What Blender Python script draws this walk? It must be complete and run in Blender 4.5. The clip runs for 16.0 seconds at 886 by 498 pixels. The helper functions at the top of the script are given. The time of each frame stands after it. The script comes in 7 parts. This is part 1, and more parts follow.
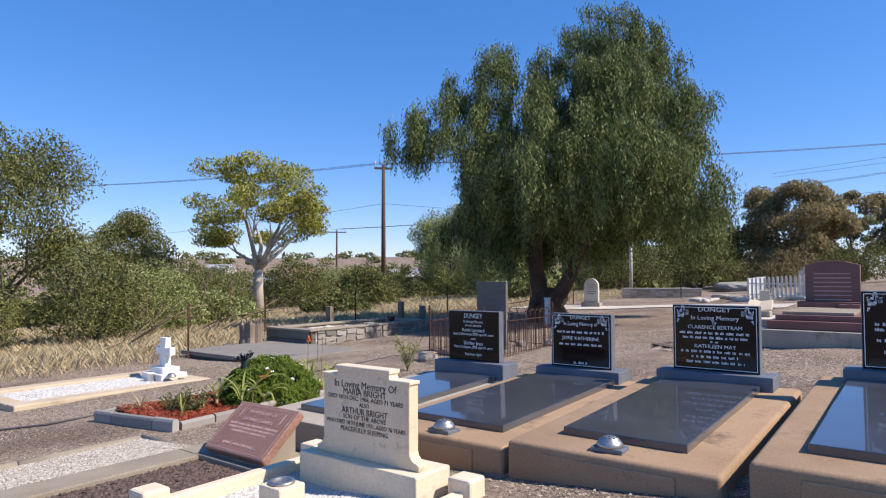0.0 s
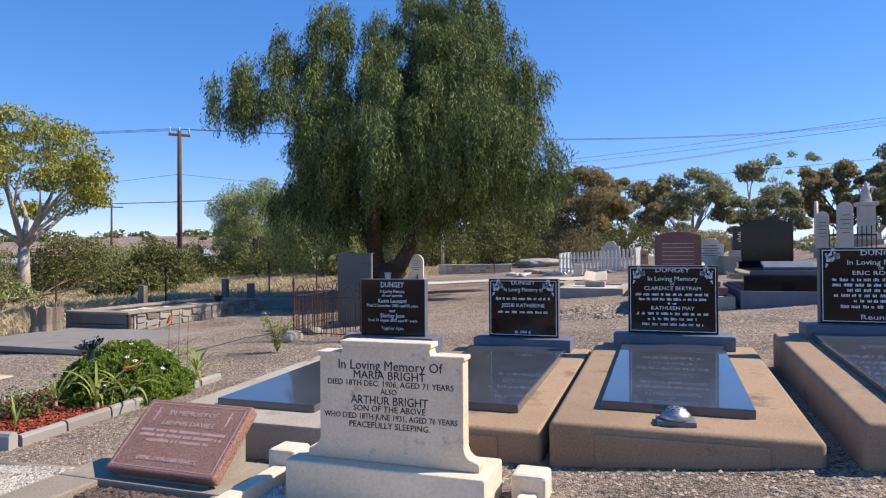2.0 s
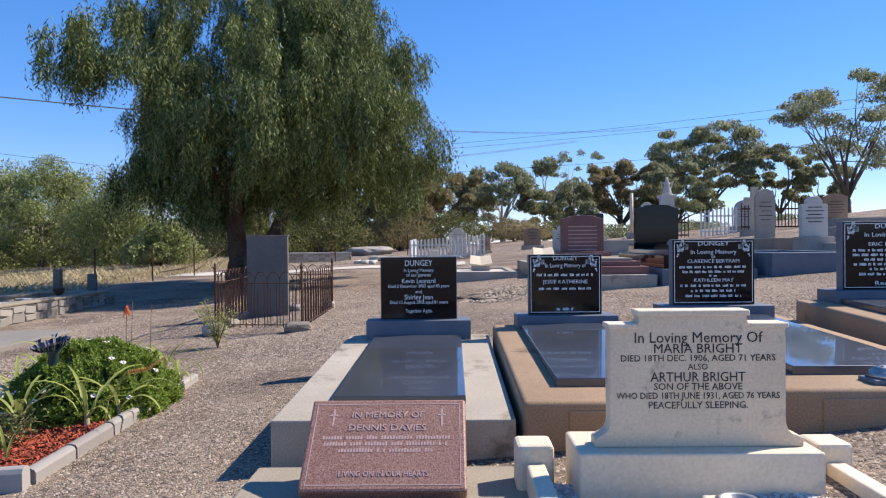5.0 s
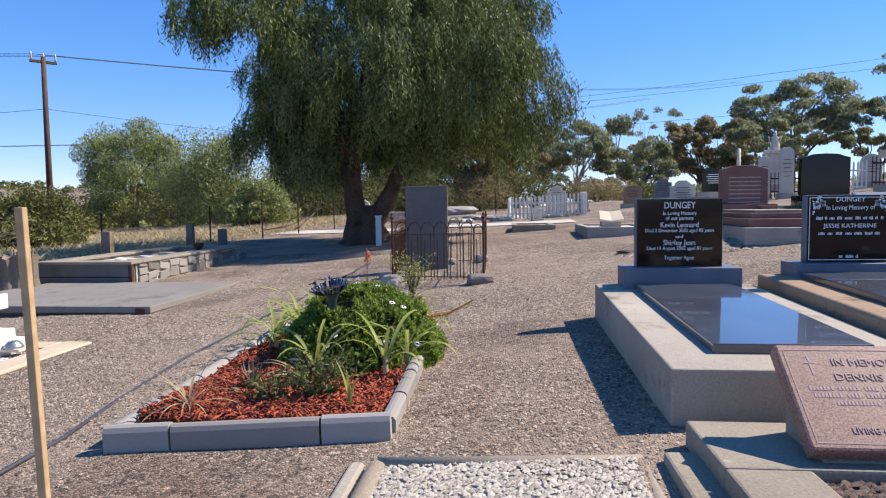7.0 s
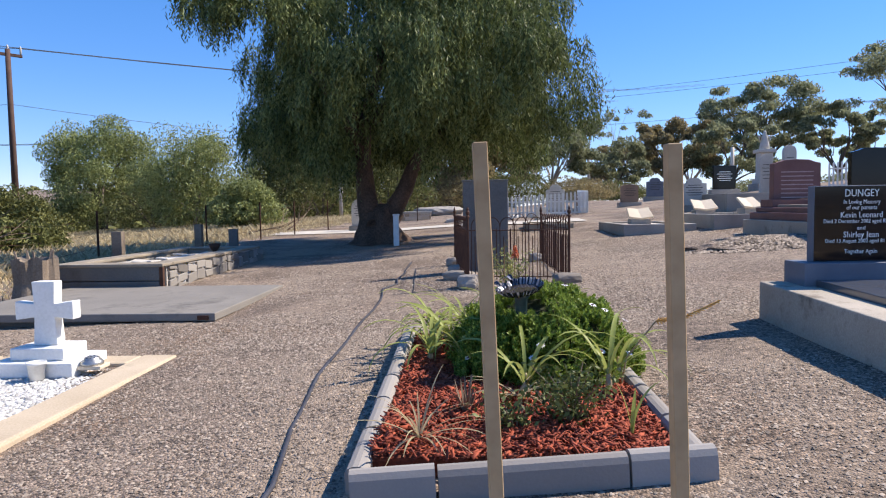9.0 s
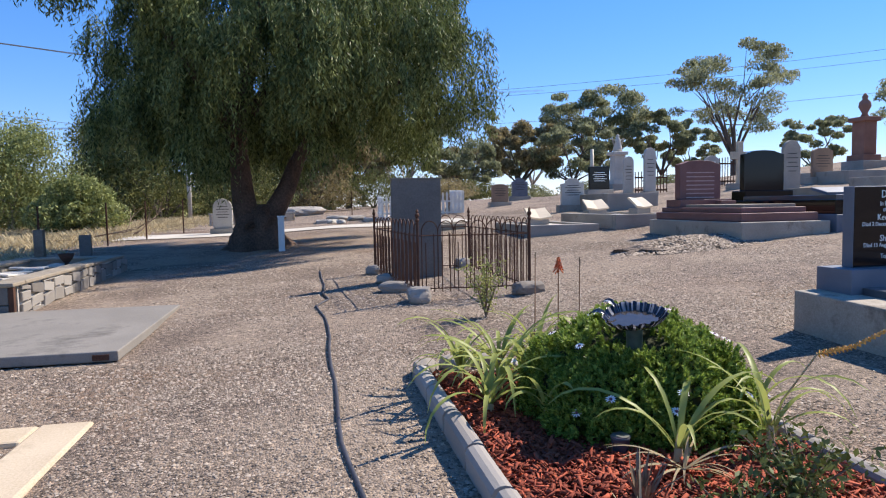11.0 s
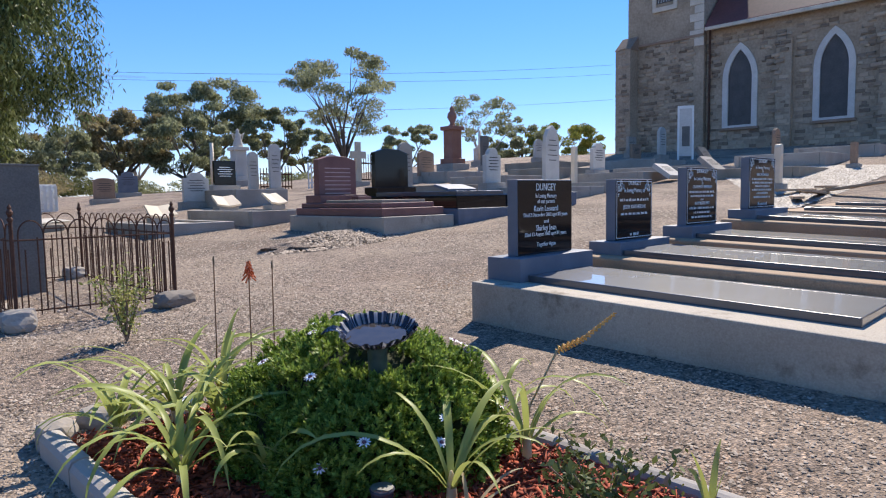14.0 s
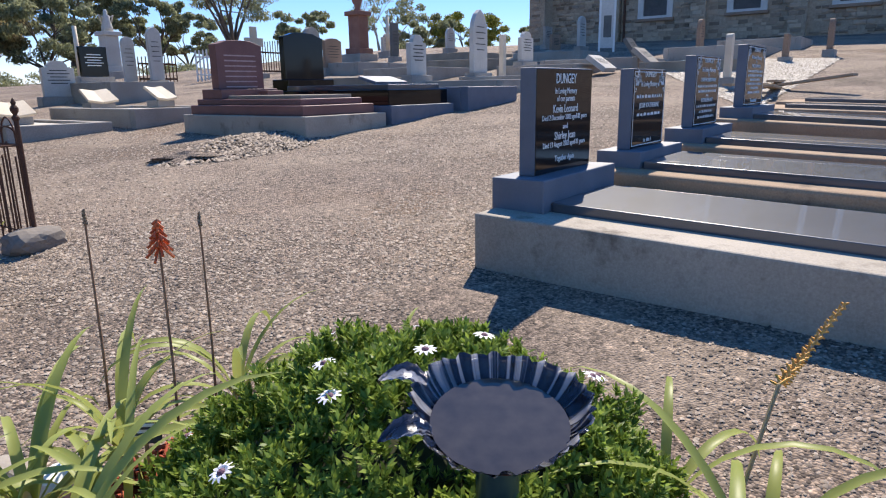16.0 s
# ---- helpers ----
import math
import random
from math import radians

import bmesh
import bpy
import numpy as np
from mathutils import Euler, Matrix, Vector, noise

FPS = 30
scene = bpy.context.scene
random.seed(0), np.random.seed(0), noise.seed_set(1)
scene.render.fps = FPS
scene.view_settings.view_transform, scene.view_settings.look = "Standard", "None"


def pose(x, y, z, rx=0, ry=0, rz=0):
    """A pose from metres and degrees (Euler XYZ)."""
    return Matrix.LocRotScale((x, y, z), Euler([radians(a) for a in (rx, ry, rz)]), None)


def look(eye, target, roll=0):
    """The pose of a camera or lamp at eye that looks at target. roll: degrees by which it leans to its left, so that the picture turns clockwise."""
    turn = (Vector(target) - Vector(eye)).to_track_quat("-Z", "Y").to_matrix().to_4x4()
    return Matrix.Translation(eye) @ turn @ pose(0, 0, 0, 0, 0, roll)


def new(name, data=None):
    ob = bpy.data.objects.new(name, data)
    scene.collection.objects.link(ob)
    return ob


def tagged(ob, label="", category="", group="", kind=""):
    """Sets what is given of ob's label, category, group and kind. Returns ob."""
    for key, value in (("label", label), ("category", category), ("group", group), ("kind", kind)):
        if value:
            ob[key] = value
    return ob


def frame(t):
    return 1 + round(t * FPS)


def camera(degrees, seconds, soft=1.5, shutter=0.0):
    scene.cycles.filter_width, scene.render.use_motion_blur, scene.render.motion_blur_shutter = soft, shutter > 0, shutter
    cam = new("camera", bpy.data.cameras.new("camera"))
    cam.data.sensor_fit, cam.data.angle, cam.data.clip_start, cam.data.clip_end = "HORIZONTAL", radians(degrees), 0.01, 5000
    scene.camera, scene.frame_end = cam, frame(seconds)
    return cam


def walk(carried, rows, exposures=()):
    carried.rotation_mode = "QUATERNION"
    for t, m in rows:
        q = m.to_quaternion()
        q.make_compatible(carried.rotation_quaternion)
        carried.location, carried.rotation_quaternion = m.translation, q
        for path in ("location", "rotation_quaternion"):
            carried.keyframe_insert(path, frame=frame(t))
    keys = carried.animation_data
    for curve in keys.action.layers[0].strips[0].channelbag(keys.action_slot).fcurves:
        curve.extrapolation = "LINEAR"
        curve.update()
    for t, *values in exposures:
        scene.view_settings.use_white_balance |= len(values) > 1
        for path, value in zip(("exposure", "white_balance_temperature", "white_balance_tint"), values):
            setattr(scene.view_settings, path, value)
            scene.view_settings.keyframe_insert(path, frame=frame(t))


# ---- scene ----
cam = camera(68.6, 16.0, 1.15, 0.0)
PATH = [
    (0, (0.802, -0.114, 1.606), (-0.404, 1.479, 1.685), -0.2),
    (0.5, (0.428, -0.057, 1.55), (-0.71, 1.587, 1.595), -0.4),
    (0.7, (0.229, 0.026, 1.477), (-0.861, 1.702, 1.509), -0.4),
    (1, (-0.033, 0.078, 1.474), (-1.07, 1.789, 1.504), -0.5),
    (1.5, (-0.464, 0.03, 1.429), (-1.323, 1.836, 1.458), -0.4),
    (2, (-0.985, 0.052, 1.421), (-1.629, 1.946, 1.437), -0.4),
    (2.6, (-1.507, -0.023, 1.372), (-1.99, 1.918, 1.39), -0.6),
    (3.2, (-2.032, 0.049, 1.367), (-2.353, 2.024, 1.379), -0.6),
    (5.5, (-3.901, 0.209, 1.228), (-3.917, 2.208, 1.18), -0.6),
    (5.7, (-4.103, 0.25, 1.2), (-4.153, 2.248, 1.127), -0.6),
    (6, (-4.394, 0.329, 1.176), (-4.517, 2.324, 1.096), -0.6),
    (6.3, (-4.677, 0.35, 1.144), (-4.856, 2.339, 1.051), -0.7),
    (7, (-5.31, 0.539, 1.108), (-5.511, 2.524, 0.977), -0.7),
    (7.5, (-5.783, 0.658, 1.101), (-5.988, 2.643, 0.975), -0.8),
    (8, (-6.163, 0.768, 1.049), (-6.365, 2.754, 0.928), -0.7),
    (8.5, (-6.6, 0.966, 1.037), (-6.759, 2.956, 0.912), -0.8),
    (9, (-6.957, 1.169, 1.026), (-7.037, 3.163, 0.899), -0.9),
    (9.5, (-7.345, 1.467, 1.001), (-7.224, 3.459, 0.867), -1.0),
    (11.8, (-8.319, 2.724, 1.168), (-7.792, 4.649, 1.034), -1.2),
    (12.2, (-8.33, 2.811, 1.207), (-7.642, 4.684, 1.072), -1.3),
    (12.5, (-8.318, 2.818, 1.198), (-7.411, 4.595, 1.059), -1.2),
    (13, (-8.292, 2.89, 1.141), (-7.119, 4.503, 0.991), -0.9),
    (13.4, (-8.27, 2.982, 1.101), (-7.011, 4.529, 0.954), -0.9),
    (14, (-8.203, 3.291, 1.037), (-6.806, 4.713, 0.873), -1.0),
    (14.5, (-8.109, 3.69, 1.087), (-6.649, 5.047, 0.925), -0.8),
    (15, (-7.951, 4.051, 1.096), (-6.475, 5.386, 0.899), -0.9),
    (15.5, (-7.676, 4.439, 1.06), (-6.124, 5.674, 0.794), -0.9),
    (16, (-7.493, 4.736, 1.048), (-5.938, 5.898, 0.567), -0.9),
]
walk(cam, [(t, look(eye, target, roll)) for t, eye, target, roll in PATH], [(0.0, 0.42, 6500, 15), (5.5, 0.55, 6500, 14), (9.5, 0.58, 6500, 14), (12.0, 0.6, 6500, 13), (16.0, 0.63, 6500, 13)])

# ---- world and sun ----
SUN_AZ, SUN_EL = radians(22), radians(45)      # azimuth from +x towards +y
world = bpy.data.worlds.new("sky_world")
scene.world = world
world.use_nodes = True
wn = world.node_tree
sky = wn.nodes.new("ShaderNodeTexSky")
sky.sky_type = "NISHITA"
sky.sun_disc = False
sky.sun_elevation = SUN_EL
sky.sun_rotation = radians(90) - SUN_AZ
sky.air_density, sky.dust_density, sky.ozone_density = 0.85, 0.0, 5.0
wn.nodes["Background"].inputs["Strength"].default_value = 0.137
vivid = wn.nodes.new("ShaderNodeHueSaturation")
vivid.inputs["Saturation"].default_value = 1.5
flat = wn.nodes.new("ShaderNodeGamma")
flat.inputs["Gamma"].default_value = 0.66
wn.links.new(sky.outputs["Color"], flat.inputs["Color"])
blue = wn.nodes.new("ShaderNodeMix")
blue.data_type, blue.blend_type = "RGBA", "MULTIPLY"
blue.inputs[0].default_value = 1.0
blue.inputs[7].default_value = (1.45, 1.42, 1.72, 1)
wn.links.new(vivid.outputs["Color"], blue.inputs[6])
wn.links.new(flat.outputs["Color"], vivid.inputs["Color"])
wn.links.new(blue.outputs[2], wn.nodes["Background"].inputs["Color"])
sun_data = bpy.data.lights.new("sun", "SUN")
sun_data.energy, sun_data.angle, sun_data.color = 5.0, radians(0.53), (1.0, 0.92, 0.79)
sun_ob = new("sun", sun_data)
SUN_DIR = Vector((math.cos(SUN_AZ) * math.cos(SUN_EL), math.sin(SUN_AZ) * math.cos(SUN_EL), math.sin(SUN_EL)))
sun_ob.matrix_world = look(SUN_DIR * 60, (0, 0, 0))


# ---- materials ----
def material(name, dark, light, rough=0.8, grain=60.0, blotch=2.5, bump=0.3, metal=0.0, spec=0.4, blotch_amount=0.5, by_island=False, by_object=False, stain=None, stain_scale=1.2, stain_at=0.58, coat=0.0):
    """Procedural surface: fine grain between two colours, large blotches, an optional stain colour and bump."""
    m = bpy.data.materials.new(name)
    m.use_nodes = True
    nt = m.node_tree
    b = nt.nodes["Principled BSDF"]
    co = nt.nodes.new("ShaderNodeTexCoord")
    fine = nt.nodes.new("ShaderNodeTexNoise")
    fine.inputs["Scale"].default_value, fine.inputs["Detail"].default_value = grain, 4
    big = nt.nodes.new("ShaderNodeTexNoise")
    big.inputs["Scale"].default_value, big.inputs["Detail"].default_value = blotch, 5
    for n in (fine, big):
        nt.links.new(co.outputs["Object"], n.inputs["Vector"])
    add = nt.nodes.new("ShaderNodeMix")
    add.inputs[0].default_value = blotch_amount
    nt.links.new(fine.outputs["Fac"], add.inputs[2])
    nt.links.new(big.outputs["Fac"], add.inputs[3])
    source = add.outputs[0]
    if by_island or by_object:
        pick = nt.nodes.new("ShaderNodeNewGeometry" if by_island else "ShaderNodeObjectInfo")
        vary = nt.nodes.new("ShaderNodeMix")
        vary.inputs[0].default_value = 0.6
        nt.links.new(source, vary.inputs[2])
        nt.links.new(pick.outputs["Random Per Island" if by_island else "Random"], vary.inputs[3])
        source = vary.outputs[0]
    ramp = nt.nodes.new("ShaderNodeValToRGB")
    lo, hi = (0.15, 0.85) if (by_island or by_object) else (0.32, 0.68)
    ramp.color_ramp.elements[0].position, ramp.color_ramp.elements[1].position = lo, hi
    ramp.color_ramp.elements[0].color, ramp.color_ramp.elements[1].color = (*dark, 1), (*light, 1)
    nt.links.new(source, ramp.inputs["Fac"])
    colour = ramp.outputs["Color"]
    if stain:
        sn = nt.nodes.new("ShaderNodeTexNoise")
        sn.inputs["Scale"].default_value, sn.inputs["Detail"].default_value, sn.inputs["Roughness"].default_value = stain_scale, 8, 0.7
        nt.links.new(co.outputs["Object"], sn.inputs["Vector"])
        sr = nt.nodes.new("ShaderNodeValToRGB")
        sr.color_ramp.elements[0].position, sr.color_ramp.elements[1].position = stain_at, stain_at + 0.14
        nt.links.new(sn.outputs["Fac"], sr.inputs["Fac"])
        mx = nt.nodes.new("ShaderNodeMix")
        mx.data_type = "RGBA"
        nt.links.new(sr.outputs["Color"], mx.inputs[0])
        nt.links.new(colour, mx.inputs[6])
        mx.inputs[7].default_value = (*stain, 1)
        colour = mx.outputs[2]
    nt.links.new(colour, b.inputs["Base Color"])
    b.inputs["Roughness"].default_value, b.inputs["Metallic"].default_value, b.inputs["Specular IOR Level"].default_value = rough, metal, spec
    b.inputs["Coat Weight"].default_value, b.inputs["Coat Roughness"].default_value = coat, 0.03
    if bump:
        bp = nt.nodes.new("ShaderNodeBump")
        bp.inputs["Strength"].default_value, bp.inputs["Distance"].default_value = bump, 0.01
        nt.links.new(add.outputs[0], bp.inputs["Height"])
        nt.links.new(bp.outputs["Normal"], b.inputs["Normal"])
    return m


def leaf_material(name, dark, light, rough=0.5, see_through=0.38):
    """Leaves: colour by island, some light let through."""
    m = material(name, dark, light, rough, 3.0, 0.6, 0, by_island=True, spec=0.15)
    nt = m.node_tree
    b = nt.nodes["Principled BSDF"]
    tr = nt.nodes.new("ShaderNodeBsdfTranslucent")
    mixer = nt.nodes.new("ShaderNodeMixShader")
    mixer.inputs[0].default_value = see_through
    nt.links.new(b.inputs["Base Color"].links[0].from_socket, tr.inputs["Color"])
    nt.links.new(b.outputs[0], mixer.inputs[1])
    nt.links.new(tr.outputs[0], mixer.inputs[2])
    nt.links.new(mixer.outputs[0], nt.nodes["Material Output"].inputs["Surface"])
    return m


M_GROUND = material("gravelly_earth", (0.076, 0.054, 0.039), (0.335, 0.252, 0.188), 0.95, 55, 0.35, 0.9, blotch_amount=0.45, stain=(0.19, 0.125, 0.08), stain_scale=0.45, stain_at=0.52)


def speckled(m, scale, amount, distance, bare=None):
    """Small stones bedded in a surface: each cell has its own tone and a rounded height; bare: colour of worn stretches with few stones."""
    nt = m.node_tree
    b = nt.nodes["Principled BSDF"]
    co = nt.nodes.new("ShaderNodeTexCoord")
    vo = nt.nodes.new("ShaderNodeTexVoronoi")
    vo.inputs["Scale"].default_value, vo.inputs["Randomness"].default_value = scale, 1.0
    nt.links.new(co.outputs["Object"], vo.inputs["Vector"])
    sep = nt.nodes.new("ShaderNodeSeparateColor")
    nt.links.new(vo.outputs["Color"], sep.inputs["Color"])
    tone = nt.nodes.new("ShaderNodeMapRange")
    tone.inputs["To Min"].default_value, tone.inputs["To Max"].default_value = 1 - amount, 1 + amount * 1.1
    nt.links.new(sep.outputs["Red"], tone.inputs["Value"])
    mul = nt.nodes.new("ShaderNodeVectorMath")
    mul.operation = "SCALE"
    under = b.inputs["Base Color"].links[0].from_socket
    factor = tone.outputs["Result"]
    if bare:
        patch = nt.nodes.new("ShaderNodeTexNoise")
        patch.inputs["Scale"].default_value, patch.inputs["Detail"].default_value, patch.inputs["Roughness"].default_value = 0.55, 7, 0.62
        nt.links.new(co.outputs["Object"], patch.inputs["Vector"])
        worn = nt.nodes.new("ShaderNodeMapRange")
        worn.inputs["From Min"].default_value, worn.inputs["From Max"].default_value = 0.45, 0.58
        nt.links.new(patch.outputs["Fac"], worn.inputs["Value"])
        half = nt.nodes.new("ShaderNodeMath")
        half.operation = "MULTIPLY"
        half.inputs[1].default_value = 0.82
        nt.links.new(worn.outputs["Result"], half.inputs[0])
        earth = nt.nodes.new("ShaderNodeMix")
        earth.data_type = "RGBA"
        nt.links.new(half.outputs[0], earth.inputs[0])
        nt.links.new(under, earth.inputs[6])
        earth.inputs[7].default_value = (*bare, 1)
        under = earth.outputs[2]
        calm = nt.nodes.new("ShaderNodeMix")
        nt.links.new(half.outputs[0], calm.inputs[0])
        nt.links.new(factor, calm.inputs[2])
        calm.inputs[3].default_value = 1.0
        factor = calm.outputs[0]
        # scattered pale and dark stones a size larger
        big = nt.nodes.new("ShaderNodeTexVoronoi")
        big.inputs["Scale"].default_value = scale * 0.42
        nt.links.new(co.outputs["Object"], big.inputs["Vector"])
        parts = nt.nodes.new("ShaderNodeSeparateColor")
        nt.links.new(big.outputs["Color"], parts.inputs["Color"])
        ramp = nt.nodes.new("ShaderNodeValToRGB")
        e = ramp.color_ramp.elements
        e[0].position, e[0].color = 0.1, (0.55, 0.55, 0.56, 1)
        e[1].position, e[1].color = 0.93, (1.0, 1.0, 1.0, 1)
        e.new(0.16).color = (0.97, 0.97, 0.97, 1)
        e.new(0.86).color = (0.97, 0.97, 0.97, 1)
        e.new(0.97).color = (1.55, 1.52, 1.48, 1)
        nt.links.new(parts.outputs["Green"], ramp.inputs["Fac"])
        both = nt.nodes.new("ShaderNodeVectorMath")
        both.operation = "MULTIPLY"
        nt.links.new(under, both.inputs[0])
        nt.links.new(ramp.outputs["Color"], both.inputs[1])
        under = both.outputs["Vector"]
    nt.links.new(under, mul.inputs[0])
    nt.links.new(factor, mul.inputs["Scale"])
    nt.links.new(mul.outputs["Vector"], b.inputs["Base Color"])
    bp = nt.nodes.new("ShaderNodeBump")
    bp.invert = True
    bp.inputs["Strength"].default_value, bp.inputs["Distance"].default_value = 0.9, distance
    nt.links.new(vo.outputs["Distance"], bp.inputs["Height"])
    nt.links.new(bp.outputs["Normal"], b.inputs["Normal"])


speckled(M_GROUND, 82, 0.72, 0.009, (0.315, 0.242, 0.177))
M_PEBBLE = material("pebbles", (0.045, 0.033, 0.026), (0.5, 0.41, 0.325), 0.9, 30, 0.5, 0, by_island=True)
M_PEBBLE_LIGHT = material("pale_pebbles", (0.2, 0.175, 0.14), (0.62, 0.56, 0.48), 0.9, 30, 0.5, 0, by_island=True)
M_PEBBLE_WHITE = material("white_pebbles", (0.3, 0.29, 0.27), (0.8, 0.78, 0.74), 0.85, 30, 0.5, 0, by_island=True)
M_PEBBLE_RED = material("dark_red_scoria", (0.03, 0.023, 0.02), (0.17, 0.115, 0.095), 0.95, 30, 0.5, 0, by_island=True)
M_MULCH = material("red_bark_mulch", (0.12, 0.018, 0.008), (0.46, 0.10, 0.045), 0.85, 30, 1.5, 0, by_island=True)
M_CONCRETE = material("grey_concrete", (0.29, 0.25, 0.195), (0.47, 0.41, 0.33), 0.85, 90, 1.6, 0.35, stain=(0.17, 0.14, 0.105), stain_scale=2.6, stain_at=0.55)
M_RENDER = material("tan_cement_render", (0.26, 0.165, 0.095), (0.42, 0.29, 0.18), 0.85, 80, 1.8, 0.25, stain=(0.14, 0.09, 0.058), stain_scale=1.8, stain_at=0.54)
M_BLACK = material("polished_black_granite", (0.004, 0.004, 0.005), (0.009, 0.009, 0.011), 0.08, 400, 6, 0.0, spec=0.3)
M_LEDGER = material("polished_dark_granite_ledger", (0.036, 0.039, 0.047), (0.078, 0.082, 0.094), 0.38, 500, 2.0, 0.0, spec=0.6, coat=1.0)
M_BLUEGREY = material("sawn_bluegrey_granite", (0.10, 0.115, 0.145), (0.17, 0.185, 0.215), 0.55, 300, 4, 0.12)
M_LETTER = material("white_inlaid_lettering", (0.78, 0.78, 0.75), (0.9, 0.9, 0.87), 0.6, 40, 3, 0)
M_LETTER_DARK = material("lead_lettering", (0.02, 0.02, 0.02), (0.07, 0.065, 0.06), 0.7, 60, 8, 0)
M_LETTER_PINK = material("pale_pink_lettering", (0.42, 0.28, 0.25), (0.55, 0.38, 0.34), 0.8, 60, 8, 0)
M_MARBLE = material("weathered_white_marble", (0.6, 0.475, 0.32), (0.8, 0.66, 0.48), 0.75, 70, 3.0, 0.2, stain=(0.3, 0.245, 0.18), stain_scale=7.0, stain_at=0.57)
M_MARBLE_CLEAN = material("white_painted_stone", (0.6, 0.49, 0.345), (0.79, 0.675, 0.51), 0.7, 60, 2.2, 0.15, stain=(0.45, 0.39, 0.3), stain_scale=3.0, stain_at=0.62)
M_REDGRANITE = material("red_granite", (0.15, 0.062, 0.042), (0.44, 0.255, 0.19), 0.5, 130, 3, 0.1, blotch_amount=0.12)
M_REDDULL = material("weathered_red_granite", (0.14, 0.06, 0.05), (0.27, 0.13, 0.105), 0.6, 90, 2, 0.1)
M_WOODOLD = material("tan_weathered_timber", (0.30, 0.20, 0.12), (0.5, 0.37, 0.24), 0.85, 30, 3, 0.3)
M_PIPE = material("grey_edging_concrete", (0.23, 0.205, 0.18), (0.37, 0.34, 0.305), 0.85, 80, 2, 0.25, by_object=True)
M_IRON = material("rusty_iron", (0.045, 0.022, 0.014), (0.14, 0.065, 0.04), 0.8, 120, 6, 0.3, metal=0.25)
M_SLATE = material("grey_slate", (0.10, 0.095, 0.085), (0.19, 0.18, 0.16), 0.8, 60, 1.5, 0.2, stain=(0.10, 0.09, 0.07), stain_scale=2)
M_FIELDSTONE = material("field_stone", (0.16, 0.135, 0.11), (0.42, 0.37, 0.31), 0.9, 40, 4, 0.5, by_object=True)
M_OLDSTONE = material("old_grey_stone", (0.24, 0.21, 0.175), (0.46, 0.42, 0.36), 0.9, 50, 1.2, 0.4, stain=(0.13, 0.115, 0.1), stain_scale=1.5)
M_PALESTONE = material("pale_weathered_stone", (0.42, 0.385, 0.33), (0.66, 0.62, 0.55), 0.85, 50, 1.2, 0.3, stain=(0.25, 0.23, 0.2), stain_scale=1.5)
M_BROWNSTONE = material("brown_sandstone", (0.2, 0.13, 0.085), (0.36, 0.25, 0.175), 0.9, 50, 1.5, 0.35)
M_WOOD = material("pine_stake_wood", (0.36, 0.23, 0.11), (0.56, 0.39, 0.21), 0.7, 25, 5, 0.15)
M_OLDWOOD = material("grey_weathered_wood", (0.14, 0.105, 0.075), (0.30, 0.24, 0.18), 0.9, 40, 3, 0.5)
M_WHITEPAINT = material("white_paint", (0.66, 0.65, 0.61), (0.8, 0.79, 0.76), 0.6, 50, 3, 0.1)
M_BARK = material("furrowed_brown_bark", (0.035, 0.022, 0.015), (0.17, 0.105, 0.07), 0.95, 22, 2, 1.0)
M_GUMBARK = material("pale_gum_bark", (0.26, 0.21, 0.16), (0.56, 0.50, 0.42), 0.8, 18, 1.5, 0.4)
M_DARKBARK = material("dark_gum_bark", (0.05, 0.04, 0.03), (0.18, 0.14, 0.11), 0.9, 18, 1.5, 0.4)
M_POLE = material("dark_pole_wood", (0.06, 0.03, 0.022), (0.13, 0.075, 0.055), 0.85, 30, 2, 0.3)
M_WIRE = material("dark_cable", (0.06, 0.07, 0.09), (0.1, 0.11, 0.13), 0.6, 10, 1, 0)
M_HOSE = material("black_poly_pipe", (0.035, 0.035, 0.045), (0.07, 0.07, 0.085), 0.5, 30, 3, 0)
L_PEPPER = leaf_material("pepper_leaves", (0.02, 0.04, 0.013), (0.29, 0.335, 0.115), see_through=0.18)
L_GUM = leaf_material("gum_leaves", (0.12, 0.135, 0.07), (0.4, 0.41, 0.235), see_through=0.48)
L_GUMYELLOW = leaf_material("yellowish_gum_leaves", (0.10, 0.12, 0.025), (0.50, 0.47, 0.10), see_through=0.25)
L_GUMBROWN = leaf_material("brownish_gum_leaves", (0.14, 0.115, 0.06), (0.4, 0.33, 0.17), see_through=0.48)
L_BUSH = leaf_material("bush_leaves", (0.055, 0.062, 0.02), (0.27, 0.275, 0.095), see_through=0.25)
L_BUSHLIGHT = leaf_material("light_bush_leaves", (0.1, 0.125, 0.04), (0.46, 0.49, 0.19), see_through=0.28)
L_DAISY = leaf_material("fresh_green_leaves", (0.07, 0.13, 0.02), (0.38, 0.48, 0.09), 0.45)
L_STRAP = leaf_material("strap_leaves", (0.2, 0.26, 0.06), (0.62, 0.62, 0.2), 0.4)
L_STRAW = leaf_material("dry_straw", (0.34, 0.27, 0.15), (0.70, 0.59, 0.38), 0.8)
L_TWIG = material("dry_twigs", (0.13, 0.09, 0.06), (0.3, 0.22, 0.15), 0.9, 40, 3, 0)


# ---- building helpers ----
GX = [(-400, -14), (-120, -7.5), (-60, -3.2), (-30, -1.1), (-14, -0.36), (-12, -0.34), (-9.9, -0.3), (-7.44, -0.165), (-5.94, -0.112), (-4.48, -0.02), (-1.63, 0.19), (0, 0.33), (6, 0.85), (26, 2.9), (40, 3.3), (400, 5)]


